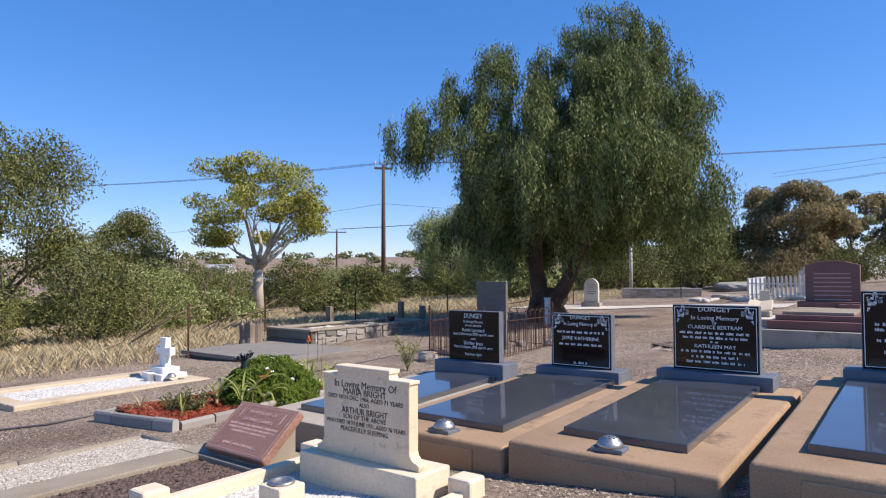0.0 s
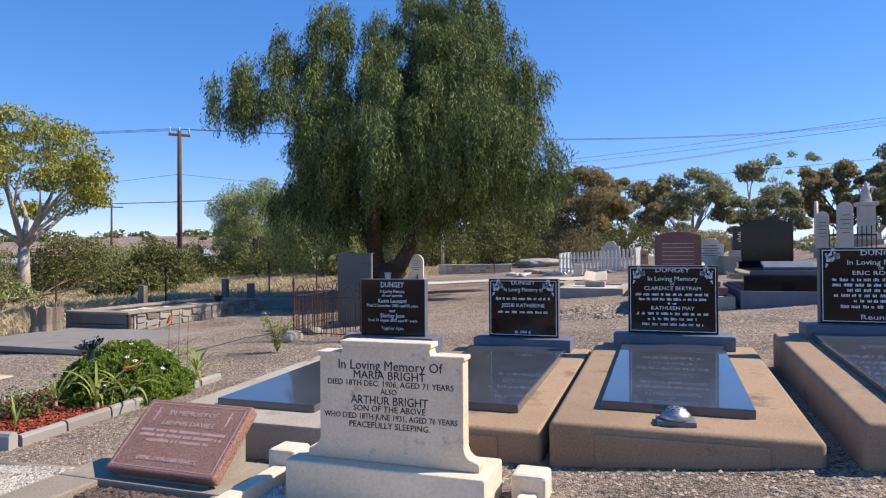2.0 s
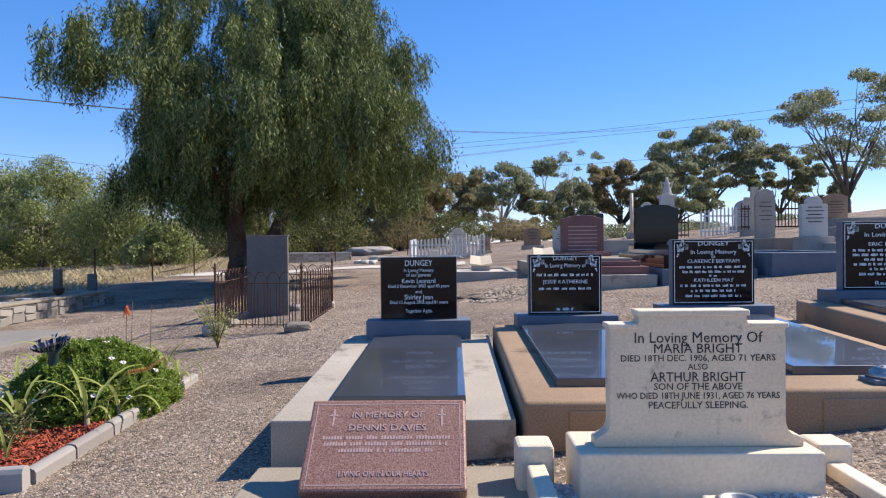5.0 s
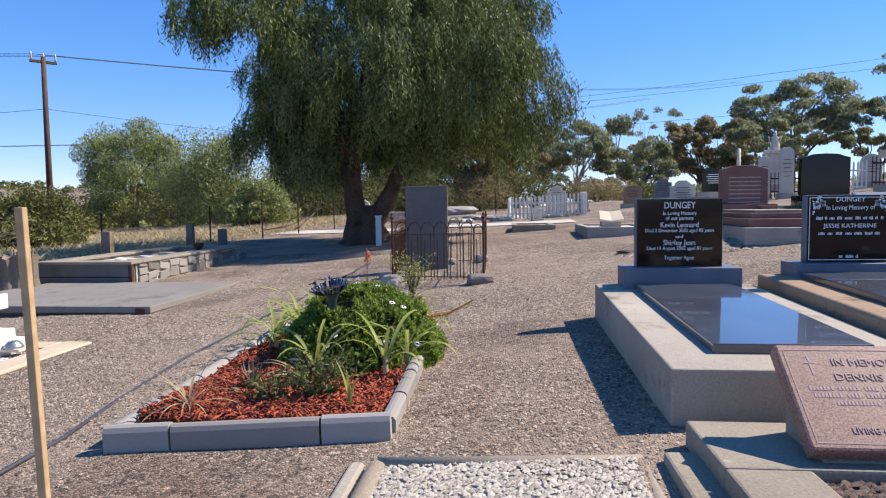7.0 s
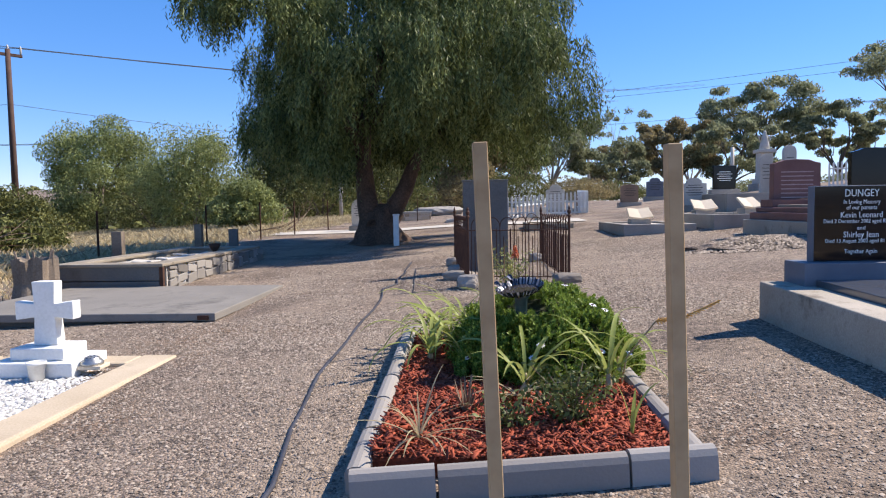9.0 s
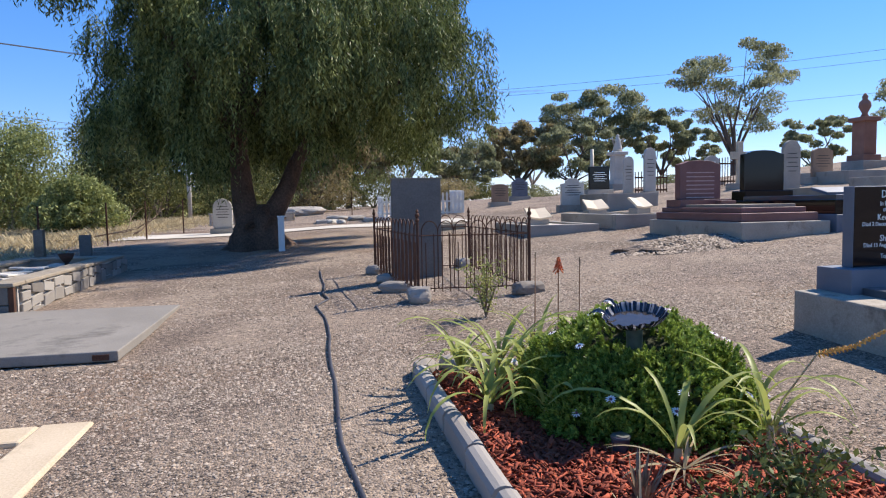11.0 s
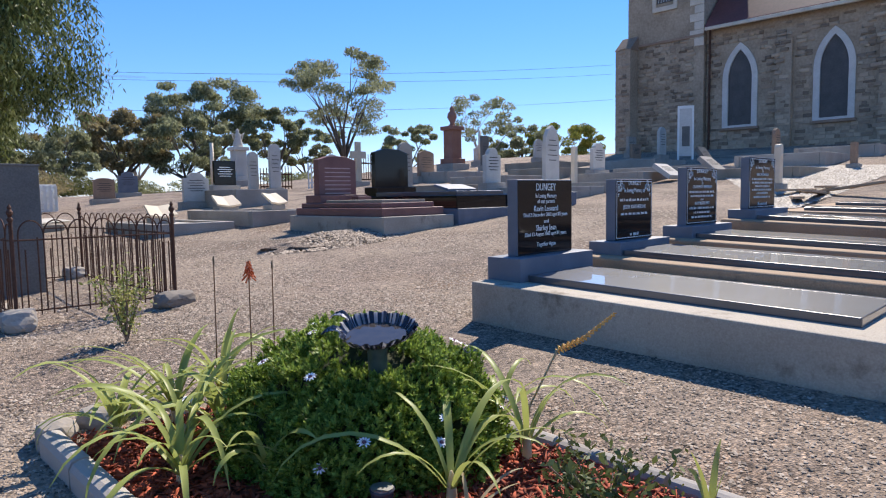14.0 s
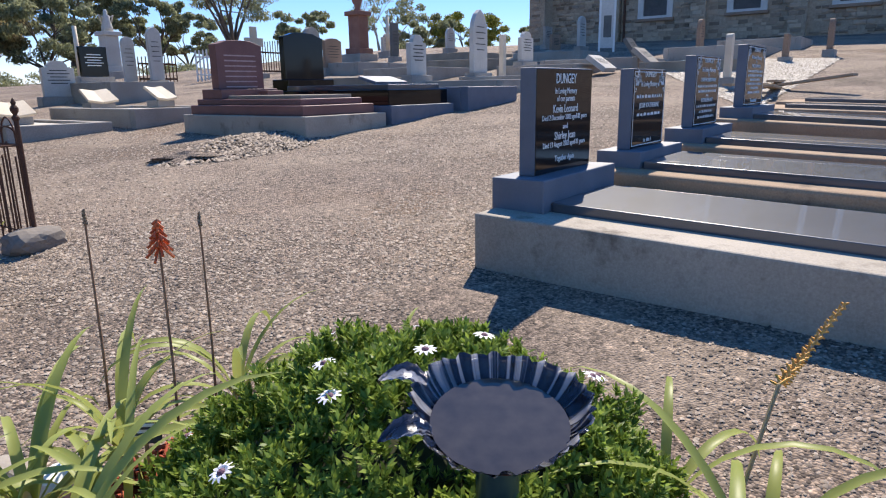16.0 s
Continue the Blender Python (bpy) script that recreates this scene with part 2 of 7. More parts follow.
def ground_z(x, y):
    """Height of the ground: a slope that climbs towards the church."""
    xs, zs = [a for a, b in GX], [b for a, b in GX]
    y_true = y
    y = y if y < 30 else 30 + (y - 30) * max(0.0, 1 - (y - 30) / 60) if y < 60 else 45 - (y - 60) * 0.3
    fall = 1.4 * min(1, max(0, (y_true - 34) / 14)) * min(1, max(0, (x - 2) / 14))      # the land drops behind the monuments
    ridge = 0.0
    if x < -20 and y_true > 60:
        u = min(1, max(0, (math.hypot(x, y_true) - 210) / 170))
        ridge = 23 * u * u * (3 - 2 * u) * min(1, (-x - 20) / 80)      # rising land beyond the town
    return float(np.interp(x, xs, zs)) + 0.022 * (max(y, -40) - 3.8) - fall + ridge


def thing(name, at, label, category, group="", kind="", turn=0.0):
    ob = new(name)
    ob.empty_display_size = 0.1
    ob.matrix_basis = pose(*at, 0, 0, turn)
    if label and len(label.split()) < 4:
        label += " among older graves"
    return tagged(ob, label, category, group, kind)


def finish(name, bm, mat, smooth=False):
    me = bpy.data.meshes.new(name)
    bm.to_mesh(me)
    bm.free()
    me.materials.append(mat)
    if smooth:
        me.shade_smooth()
    return me


def part(name, bm, mat, parent, label="", smooth=False):
    """One bmesh as one mesh object under a thing or a part."""
    ob = new(name, finish(name, bm, mat, smooth))
    ob.parent = parent
    return tagged(ob, label)


def solo(name, bm, mat, label, category="", group="", kind="", smooth=False):
    """One bmesh as a top-level thing."""
    return tagged(new(name, finish(name, bm, mat, smooth)), label, category, group, kind)


def raw(name, verts, faces, mat, parent=None, label="", category="", kind="", group=""):
    """Many small pieces as one mesh, from arrays."""
    me = bpy.data.meshes.new(name)
    verts, faces = np.asarray(verts, dtype=np.float32), np.asarray(faces, dtype=np.int32)
    n, k = faces.shape
    me.vertices.add(len(verts))
    me.vertices.foreach_set("co", verts.ravel())
    me.loops.add(n * k)
    me.loops.foreach_set("vertex_index", faces.ravel())
    me.polygons.add(n)
    me.polygons.foreach_set("loop_start", np.arange(n, dtype=np.int32) * k)
    me.update(calc_edges=True)
    me.materials.append(mat)
    ob = new(name, me)
    if parent:
        ob.parent = parent
    return tagged(ob, label, category, group, kind)


def box(x0, x1, y0, y1, z0, z1, bevel=0.01, segments=2, bm=None):
    """A box with softened edges."""
    own = bmesh.new()
    bmesh.ops.create_cube(own, size=1)
    for v in own.verts:
        v.co = Vector(((x0 + x1) / 2 + v.co.x * (x1 - x0), (y0 + y1) / 2 + v.co.y * (y1 - y0), (z0 + z1) / 2 + v.co.z * (z1 - z0)))
    if bevel:
        bmesh.ops.bevel(own, geom=own.edges[:], offset=bevel, segments=segments, affect="EDGES", profile=0.5)
    if bm is None:
        return own
    merge(bm, own)
    return bm


def merge(bm, own):
    me = bpy.data.meshes.new("scratch")
    own.to_mesh(me)
    own.free()
    bm.from_mesh(me)
    bpy.data.meshes.remove(me)


def tilt_y(bm, y0, slope):
    """Lean a shape so that it climbs along y."""
    for v in bm.verts:
        v.co.z += (v.co.y - y0) * slope
    return bm


def moved(bm, m):
    bmesh.ops.transform(bm, matrix=m, verts=bm.verts)
    return bm


def extrude_outline(points, y0, y1, bevel=0.008):
    """A plate whose outline (x, z) is extruded from y0 to y1."""
    bm = bmesh.new()
    front = [bm.verts.new((x, y0, z)) for x, z in points]
    back = [bm.verts.new((x, y1, z)) for x, z in points]
    n = len(points)
    bm.faces.new(front)
    bm.faces.new(back[::-1])
    for i in range(n):
        bm.faces.new((front[i], back[i], back[(i + 1) % n], front[(i + 1) % n]))
    bmesh.ops.recalc_face_normals(bm, faces=bm.faces[:])
    if bevel:
        sharp = [e for e in bm.edges if e.calc_face_angle(0) > 0.6]
        bmesh.ops.bevel(bm, geom=sharp, offset=bevel, segments=2, affect="EDGES", profile=0.5)
    return bm


def lathe(profile, steps=20, bm=None):
    """A turned shape from (radius, z)."""
    own = bm or bmesh.new()
    rings = []
    for r, z in profile:
        rings.append([own.verts.new((r * math.cos(2 * math.pi * i / steps), r * math.sin(2 * math.pi * i / steps), z)) for i in range(steps)])
    for a, b in zip(rings, rings[1:]):
        for i in range(steps):
            j = (i + 1) % steps
            own.faces.new((a[i], a[j], b[j], b[i]))
    own.faces.new(rings[0][::-1])
    own.faces.new(rings[-1])
    return own


def tube(bm, points, radii, sides=8):
    """A tapered tube along points."""
    points = [Vector(p) for p in points]
    rings = []
    for i, p in enumerate(points):
        d = (points[min(i + 1, len(points) - 1)] - points[max(i - 1, 0)]).normalized()
        a = d.orthogonal().normalized() if not rings else (axis - d * axis.dot(d)).normalized()
        axis = a
        b = d.cross(a)
        r = radii[i] if isinstance(radii, (list, tuple)) else radii
        rings.append([bm.verts.new(p + (a * math.cos(2 * math.pi * k / sides) + b * math.sin(2 * math.pi * k / sides)) * r) for k in range(sides)])
    for a, b in zip(rings, rings[1:]):
        for k in range(sides):
            bm.faces.new((a[k], a[(k + 1) % sides], b[(k + 1) % sides], b[k]))
    bm.faces.new(rings[0][::-1])
    bm.faces.new(rings[-1])
    return bm


def lettering(body, size, at, parent, mat, width=None, turn=(90, 0, 0), name="lettering", depth=0.0012, align="CENTER"):
    """Words as a thin raised mesh, standing on a face."""
    cu = bpy.data.curves.new(name, "FONT")
    cu.body, cu.size, cu.align_x, cu.align_y, cu.extrude = body, size, align, "CENTER", depth
    cu.resolution_u = 2
    temp = bpy.data.objects.new(name, cu)
    scene.collection.objects.link(temp)
    bpy.context.view_layer.update()
    me = bpy.data.meshes.new_from_object(temp.evaluated_get(bpy.context.evaluated_depsgraph_get()))
    bpy.data.objects.remove(temp)
    me.name = name
    me.materials.clear()
    me.materials.append(mat)
    ob = new(name, me)
    xs = [v.co.x for v in me.vertices]
    k = width / (max(xs) - min(xs)) if width and xs else 1
    tagged(ob, "", "", "", "stuff")
    ob.parent = parent
    ob.matrix_basis = pose(*at, *turn) @ Matrix.Diagonal((k, 1, 1, 1))
    return ob


rng = np.random.default_rng(7)


def pebbles(name, spots, size, mat, label, parent=None, flat=0.6, sunk=0.25):
    """Small angular stones at the spots (n, 3), one joined mesh."""
    spots = np.asarray(spots, dtype=float)
    n = len(spots)
    base = np.array([(1, 0, 0), (-0.5, 0.87, 0), (-0.5, -0.87, 0), (0.15, 0.1, 1), (0, 0, -0.6)])
    tri = np.array([(0, 1, 3), (1, 2, 3), (2, 0, 3)])
    s = size * rng.uniform(0.5, 1.5, n)
    ang = rng.uniform(0, 6.28, n)
    v = np.repeat(base[None, :4], n, 0) * (1 + rng.uniform(-0.3, 0.3, (n, 4, 3)))
    v[:, :, 2] *= flat
    c, q = np.cos(ang)[:, None], np.sin(ang)[:, None]
    x = v[:, :, 0] * c - v[:, :, 1] * q
    y = v[:, :, 0] * q + v[:, :, 1] * c
    v = np.stack([x, y, v[:, :, 2] - sunk * flat], -1) * s[:, None, None] + spots[:, None, :]
    faces = (tri[None] + (np.arange(n) * 4)[:, None, None]).reshape(-1, 3)
    return raw(name, v.reshape(-1, 3), faces, mat, parent, label, "gravel" if not parent else "", "stuff")


def leaf_quads(centres, along, across):
    """Leaf blades as four-sided diamonds: centre, half-length vector and half-width vector for each."""
    v = np.stack([centres - along, centres + across, centres + along, centres - across], 1)
    n = len(centres)
    f = np.arange(n * 4).reshape(n, 4)
    return v.reshape(-1, 3), f


def unit(n):
    v = rng.normal(size=(n, 3))
    return v / np.linalg.norm(v, axis=1)[:, None]


# ---- ground ----
def build_ground():
    xs = np.unique(np.concatenate([np.linspace(-400, -60, 14), np.linspace(-60, -16, 30), np.linspace(-16, 8, 121), np.linspace(8, 45, 40), np.linspace(45, 400, 12)]))
    ys = np.unique(np.concatenate([np.linspace(-120, -10, 10), np.linspace(-10, 20, 151), np.linspace(20, 70, 50), np.linspace(70, 600, 16)]))
    verts, faces = [], []
    for y in ys:
        for x in xs:
            near = 1.0 if (-20 < x < 12 and -8 < y < 24) else 0.3
            w = noise.noise(Vector((x * 0.7, y * 0.7, 0))) * 0.022 + noise.noise(Vector((x * 2.3, y * 2.3, 3))) * 0.008
            verts.append((x, y, ground_z(x, y) + w * near - 0.004))
    w = len(xs)
    for j in range(len(ys) - 1):
        for i in range(w - 1):
            a = j * w + i
            faces.append((a, a + 1, a + w + 1, a + w))
    ob = raw("ground", verts, faces, M_GROUND, None, "grey-brown gravelly earth of the churchyard", "ground", "structure")
    ob.data.shade_smooth()


build_ground()


# ---- the row of granite graves ----
def plinth_block(x0, x1, y0, y1, z0, z1, slope, mat, thing_ob, round_front):
    bm = box(x0, x1, y0, y1, z0, z1, 0.035 if round_front else 0.012, 4 if round_front else 2)
    for v in bm.verts:
        if v.co.z > (z0 + z1) / 2:
            v.co.z += (v.co.y - y0) * slope
    return part("plinth", bm, mat, thing_ob, "", round_front)


def granite_grave(x0, x1, y0, y1, ground, top, slope, hx0, hx1, htop, hbase, hy, mat, ledger, label, ornate):
    g = thing("granite_grave", ((x0 + x1) / 2, y0, 0), label, "grave", "row of granite graves")
    cx, oy = (x0 + x1) / 2, y0
    X = lambda x: x - cx
    Y = lambda y: y - oy
    plinth_block(X(x0), X(x1), 0, Y(y1), ground - 0.1, top, slope, mat, g, mat is M_RENDER)
    if mat is M_RENDER:
        part("front_apron", box(X(x0) + 0.26, X(x1) - 0.26, -0.012, 0.1, ground - 0.1, top - 0.05, 0.01), mat, g)
    lx0, lx1, ly0, ly1 = ledger
    bm = box(X(lx0), X(lx1), Y(ly0), Y(ly1), top - 0.02, top + 0.055, 0.006)
    part("ledger", tilt_y(bm, 0, slope), M_LEDGER, g, "polished dark granite ledger slab")
    # a strip of sawn edge under the polish
    back = top + (hy - y0) * slope
    bx0, bx1 = hx0 - 0.13, hx1 + 0.13
    part("headstone_base", box(X(bx0), X(bx1), Y(hy - 0.13), Y(hy + 0.21), back - 0.02, hbase, 0.008), M_BLUEGREY, g, "sawn blue-grey granite base")
    stone = part("headstone", box(X(hx0), X(hx1), Y(hy + 0.004), Y(hy + 0.105), hbase, htop, 0.006), M_BLUEGREY, g, "upright headstone with sawn grey edges")
    part("polished_face", box(X(hx0) + 0.006, X(hx1) - 0.006, Y(hy), Y(hy + 0.02), hbase + 0.004, htop - 0.006, 0.003), M_BLACK, stone, "polished black face")
    if ornate:
        w = hx1 - hx0
        bm = bmesh.new()
        for a, b, c, d in ((0.02, w - 0.02, 0.02, 0.026), (0.02, w - 0.02, htop - hbase - 0.026, htop - hbase - 0.02), (0.02, 0.026, 0.026, htop - hbase - 0.026), (w - 0.026, w - 0.02, 0.026, htop - hbase - 0.026)):
            box(X(hx0) + a, X(hx0) + b, Y(hy) - 0.0015, Y(hy), hbase + c, hbase + d, 0, 1, bm)
        # scrolls in the two upper corners
        for side in (-1, 1):
            for k in range(16):
                u, r = k / 15, 0.012 + 0.006 * (k % 3)
                cx2 = (X(hx0) + 0.05 + 0.10 * u) if side < 0 else (X(hx1) - 0.05 - 0.10 * u)
                for dz in (0.055 + 0.035 * math.sin(u * 9), 0.055 + 0.11 * (1 - u) * abs(math.cos(u * 7))):
                    box(cx2 - r * 0.5, cx2 + r * 0.5, Y(hy) - 0.0014, Y(hy), htop - dz - r * 0.45, htop - dz + r * 0.45, 0, 1, bm)
        part("border", bm, M_LETTER, stone, "white engraved border with corner scrolls")
    return g, stone, X, Y


def words(lines, stone, X, Y, cx, hy, mat):
    """Rows of writing on a headstone: (text, height, z, width)."""
    for text, size, z, width in lines:
        lettering(text, size, (X(cx), Y(hy) - 0.0016, z), stone, mat, width)


def bars(rows, stone, X, Y, cx, hy, mat):
    """Writing too small to read: broken bars (z, width, height)."""
    bm = bmesh.new()
    for z, width, h in rows:
        x = -width / 2
        while x < width / 2 - 0.01:
            w = min(rng.uniform(0.025, 0.075), width / 2 - x)
            n = max(1, int(w / 0.011))
            for i in range(n):
                hh = h * rng.uniform(0.65, 1.0)
                box(X(cx) + x + i * 0.011, X(cx) + x + i * 0.011 + 0.007, Y(hy) - 0.0016, Y(hy), z - h / 2, z - h / 2 + hh, 0, 1, bm)
            x += w + 0.014
    tagged(part("small_lettering", bm, mat, stone, "rows of small engraved lettering"), kind="stuff")


G1 = granite_grave(-4.5, -3.09, 3.85, 6.75, -0.02, 0.28, 0.028, -4.16, -3.405, 1.154, 0.54, 6.555, M_CONCRETE, (-4.2, -3.37, 4.17, 6.42),
                   "polished black granite grave on a grey concrete plinth", False)
words([("DUNGEY", 0.085, 1.09, 0.27), ("In Loving Memory", 0.05, 1.02, 0.29), ("of our parents", 0.05, 0.975, 0.24), ("Kevin Leonard", 0.068, 0.915, 0.33),
       ("Died 2 December 2002 aged 85 years", 0.045, 0.865, 0.60), ("and", 0.045, 0.81, 0.065), ("Shirley Jean", 0.068, 0.755, 0.28),
       ("Died 13 August 2002 aged 81 years", 0.045, 0.705, 0.57), ("Together Again", 0.05, 0.62, 0.26)], *G1[1:4], -3.7825, 6.555, M_LETTER)
G2 = granite_grave(-3.05, -1.68, 3.86, 6.72, 0.08, 0.375, 0.03, -2.70, -1.983, 1.166, 0.575, 6.545, M_RENDER, (-2.80, -1.89, 4.2, 6.40),
                   "polished black granite grave on a tan rendered plinth", True)
words([("DUNGEY", 0.06, 1.125, 0.24), ("In Loving Memory of", 0.06, 1.055, 0.40), ("JESSIE KATHERINE", 0.052, 0.895, 0.44)], *G2[1:4], -2.34, 6.545, M_LETTER)
bars([(0.965, 0.56, 0.028), (0.83, 0.52, 0.026), (0.63, 0.17, 0.03)], *G2[1:4], -2.34, 6.545, M_LETTER)
G3 = granite_grave(-1.63, -0.2, 3.83, 6.68, 0.19, 0.445, 0.034, -1.312, -0.515, 1.30, 0.663, 6.495, M_RENDER, (-1.36, -0.49, 4.17, 6.36),
                   "polished black granite grave on a tan rendered plinth with rounded edges", True)
words([("DUNGEY", 0.06, 1.255, 0.30), ("In Loving Memory", 0.06, 1.175, 0.44), ("OF", 0.035, 1.125, 0.04), ("CLARENCE BERTRAM", 0.05, 1.085, 0.50), ("KATHLEEN MAY", 0.05, 0.90, 0.38)], *G3[1:4], -0.913, 6.495, M_LETTER)
bars([(1.03, 0.66, 0.026), (0.985, 0.6, 0.026), (0.945, 0.08, 0.02), (0.85, 0.64, 0.026), (0.8, 0.44, 0.026), (0.75, 0.54, 0.026)], *G3[1:4], -0.913, 6.495, M_LETTER)
G4 = granite_grave(-0.05, 1.52, 3.79, 6.65, 0.30, 0.57, 0.042, 0.29, 1.207, 1.455, 0.80, 6.43, M_RENDER, (0.2, 1.28, 4.12, 6.30),
                   "polished black granite double grave on a tan rendered plinth", True)
words([("DUNGEY", 0.06, 1.405, 0.30), ("In Loving Memory", 0.06, 1.325, 0.5), ("OF", 0.035, 1.275, 0.04), ("ERIC RONALD", 0.05, 1.235, 0.42), ("Reunited", 0.06, 0.86, 0.3)], *G4[1:4], 0.748, 6.43, M_LETTER)
bars([(1.18, 0.72, 0.028), (1.135, 0.72, 0.028), (1.09, 0.5, 0.028), (1.045, 0.7, 0.028), (1.0, 0.4, 0.028), (0.95, 0.6, 0.028)], *G4[1:4], 0.748, 6.43, M_LETTER)


def flower_vase(x, y, z, mat, size=1.0):
    v = thing("grave_vase", (x, y, z), "low metal grave vase with a pierced dome on a granite block", "vase", "vases on the graves", turn=rng.uniform(-8, 8))
    part("block", box(-0.105 * size, 0.105 * size, -0.075 * size, 0.075 * size, 0, 0.03 * size, 0.006), mat, v)
    dome = lathe([(0.085 * size, 0.03 * size), (0.088 * size, 0.045 * size), (0.07 * size, 0.07 * size), (0.06 * size, 0.074 * size), (0.058 * size, 0.086 * size), (0.03 * size, 0.097 * size), (0.008 * size, 0.1 * size)], 20)
    d = part("dome", dome, M_STEEL, v, "dull metal dome", True)
    bm = bmesh.new()
    for ring, n in ((0.046, 10), (0.024, 5)):
        for k in range(n):
            a = 2 * math.pi * k / n
            own = lathe([(0.007 * size, 0), (0.007 * size, 0.004)], 8)
            merge(bm, moved(own, pose(ring * size * math.cos(a), ring * size * math.sin(a), (0.088 if ring > 0.03 else 0.096) * size)))
    part("holes", bm, M_HOSE, d, "dark flower holes")
    return v


M_STEEL = material("dull_metal", (0.28, 0.28, 0.27), (0.5, 0.5, 0.48), 0.4, 60, 6, 0.05, metal=0.8)
flower_vase(-2.3, 3.99, 0.375, M_BLUEGREY)
flower_vase(-0.93, 3.98, 0.448, M_BLUEGREY)


# ---- the marble grave ----
def marble_grave():
    g = thing("marble_grave", (-2.33, 3.125, 0.1), "weathered white marble grave with stepped headstone and kerbs", "grave")
    b, NEAR = 0.1, -1.12
    part("base_block", box(-0.56, 0.53, -0.09, 0.27, 0.05 - b, 0.345 - b, 0.012), M_MARBLE_CLEAN, g)
    outline = [(-0.47, 0.345), (0.48, 0.345), (0.48, 0.385), (0.46, 0.395), (0.43, 0.405), (0.41, 0.425), (0.40, 0.455), (0.40, 0.905), (0.235, 0.905), (0.225, 0.925), (0.225, 0.965), (-0.265, 0.965), (-0.265, 0.925), (-0.275, 0.905), (-0.40, 0.905), (-0.40, 0.455), (-0.41, 0.425), (-0.43, 0.405), (-0.45, 0.395), (-0.47, 0.385)]
    stone = part("headstone", extrude_outline([(x, z - b) for x, z in outline], 0.0, 0.095, 0.007), M_MARBLE, g, "stepped marble headstone, stained grey")
    bm = bmesh.new()
    box(-0.275, 0.235, -0.008, 0.103, 0.945 - b, 0.972 - b, 0.004, 1, bm)
    box(-0.41, -0.276, -0.008, 0.103, 0.888 - b, 0.912 - b, 0.004, 1, bm)
    box(0.236, 0.41, -0.008, 0.103, 0.888 - b, 0.912 - b, 0.004, 1, bm)
    part("capping", bm, M_MARBLE_CLEAN, stone, "pale moulded top edge")
    for text, size, z, width, italic in (("In Loving Memory Of", 0.07, 0.845, 0.58, 1), ("MARIA BRIGHT", 0.062, 0.795, 0.40, 0), ("DIED 18TH DEC. 1906, AGED 71 YEARS", 0.042, 0.752, 0.70, 0), ("ALSO", 0.04, 0.712, 0.09, 0),
                                         ("ARTHUR BRIGHT", 0.062, 0.665, 0.43, 0), ("SON OF THE ABOVE", 0.045, 0.622, 0.40, 1), ("WHO DIED 18TH JUNE 1931, AGED 76 YEARS", 0.042, 0.58, 0.74, 0), ("PEACEFULLY SLEEPING.", 0.045, 0.537, 0.45, 1)):
        lettering(text, size, (0.0, -0.0015, z - b), stone, M_LETTER_DARK, width)
    # kerbs and corner posts
    for x in (-0.725, 0.695):
        for y in (0.22, NEAR):
            part("corner_post", box(x - 0.09, x + 0.09, y - 0.09, y + 0.09, -0.12, 0.215, 0.02), M_MARBLE_CLEAN, g)
        part("side_kerb", box(x - 0.045, x + 0.045, NEAR + 0.09, 0.13, -0.1, 0.13, 0.012), M_MARBLE_CLEAN, g)
    part("foot_kerb", box(-0.635, 0.605, NEAR - 0.045, NEAR + 0.045, -0.1, 0.12, 0.012), M_MARBLE_CLEAN, g)
    spots = np.stack([rng.uniform(-0.68, 0.65, 9000), rng.uniform(NEAR, 0.1, 9000), np.full(9000, 0.045)], 1)
    spots[:, 2] += 0.02 * np.sin(spots[:, 0] * 5) * np.cos(spots[:, 1] * 4)
    pebbles("gravel", spots, 0.014, M_PEBBLE_WHITE, "white marble chips", g)
    part("gravel_bed", box(-0.68, 0.65, NEAR, 0.1, -0.1, 0.035, 0), M_PEBBLE_LIGHT, g)
    v = thing("marble_flower_pot", (-2.42, 2.5, 0.135), "white marble cube with a round flower holder, on white chips", "vase")
    part("cube", box(-0.1, 0.1, -0.1, 0.1, 0, 0.2, 0.012), M_MARBLE_CLEAN, v)
    part("holder", lathe([(0.08, 0.2), (0.082, 0.212), (0.07, 0.222), (0.055, 0.216), (0.05, 0.205)], 20), M_STEEL, v, "dull metal flower holder", True)


marble_grave()


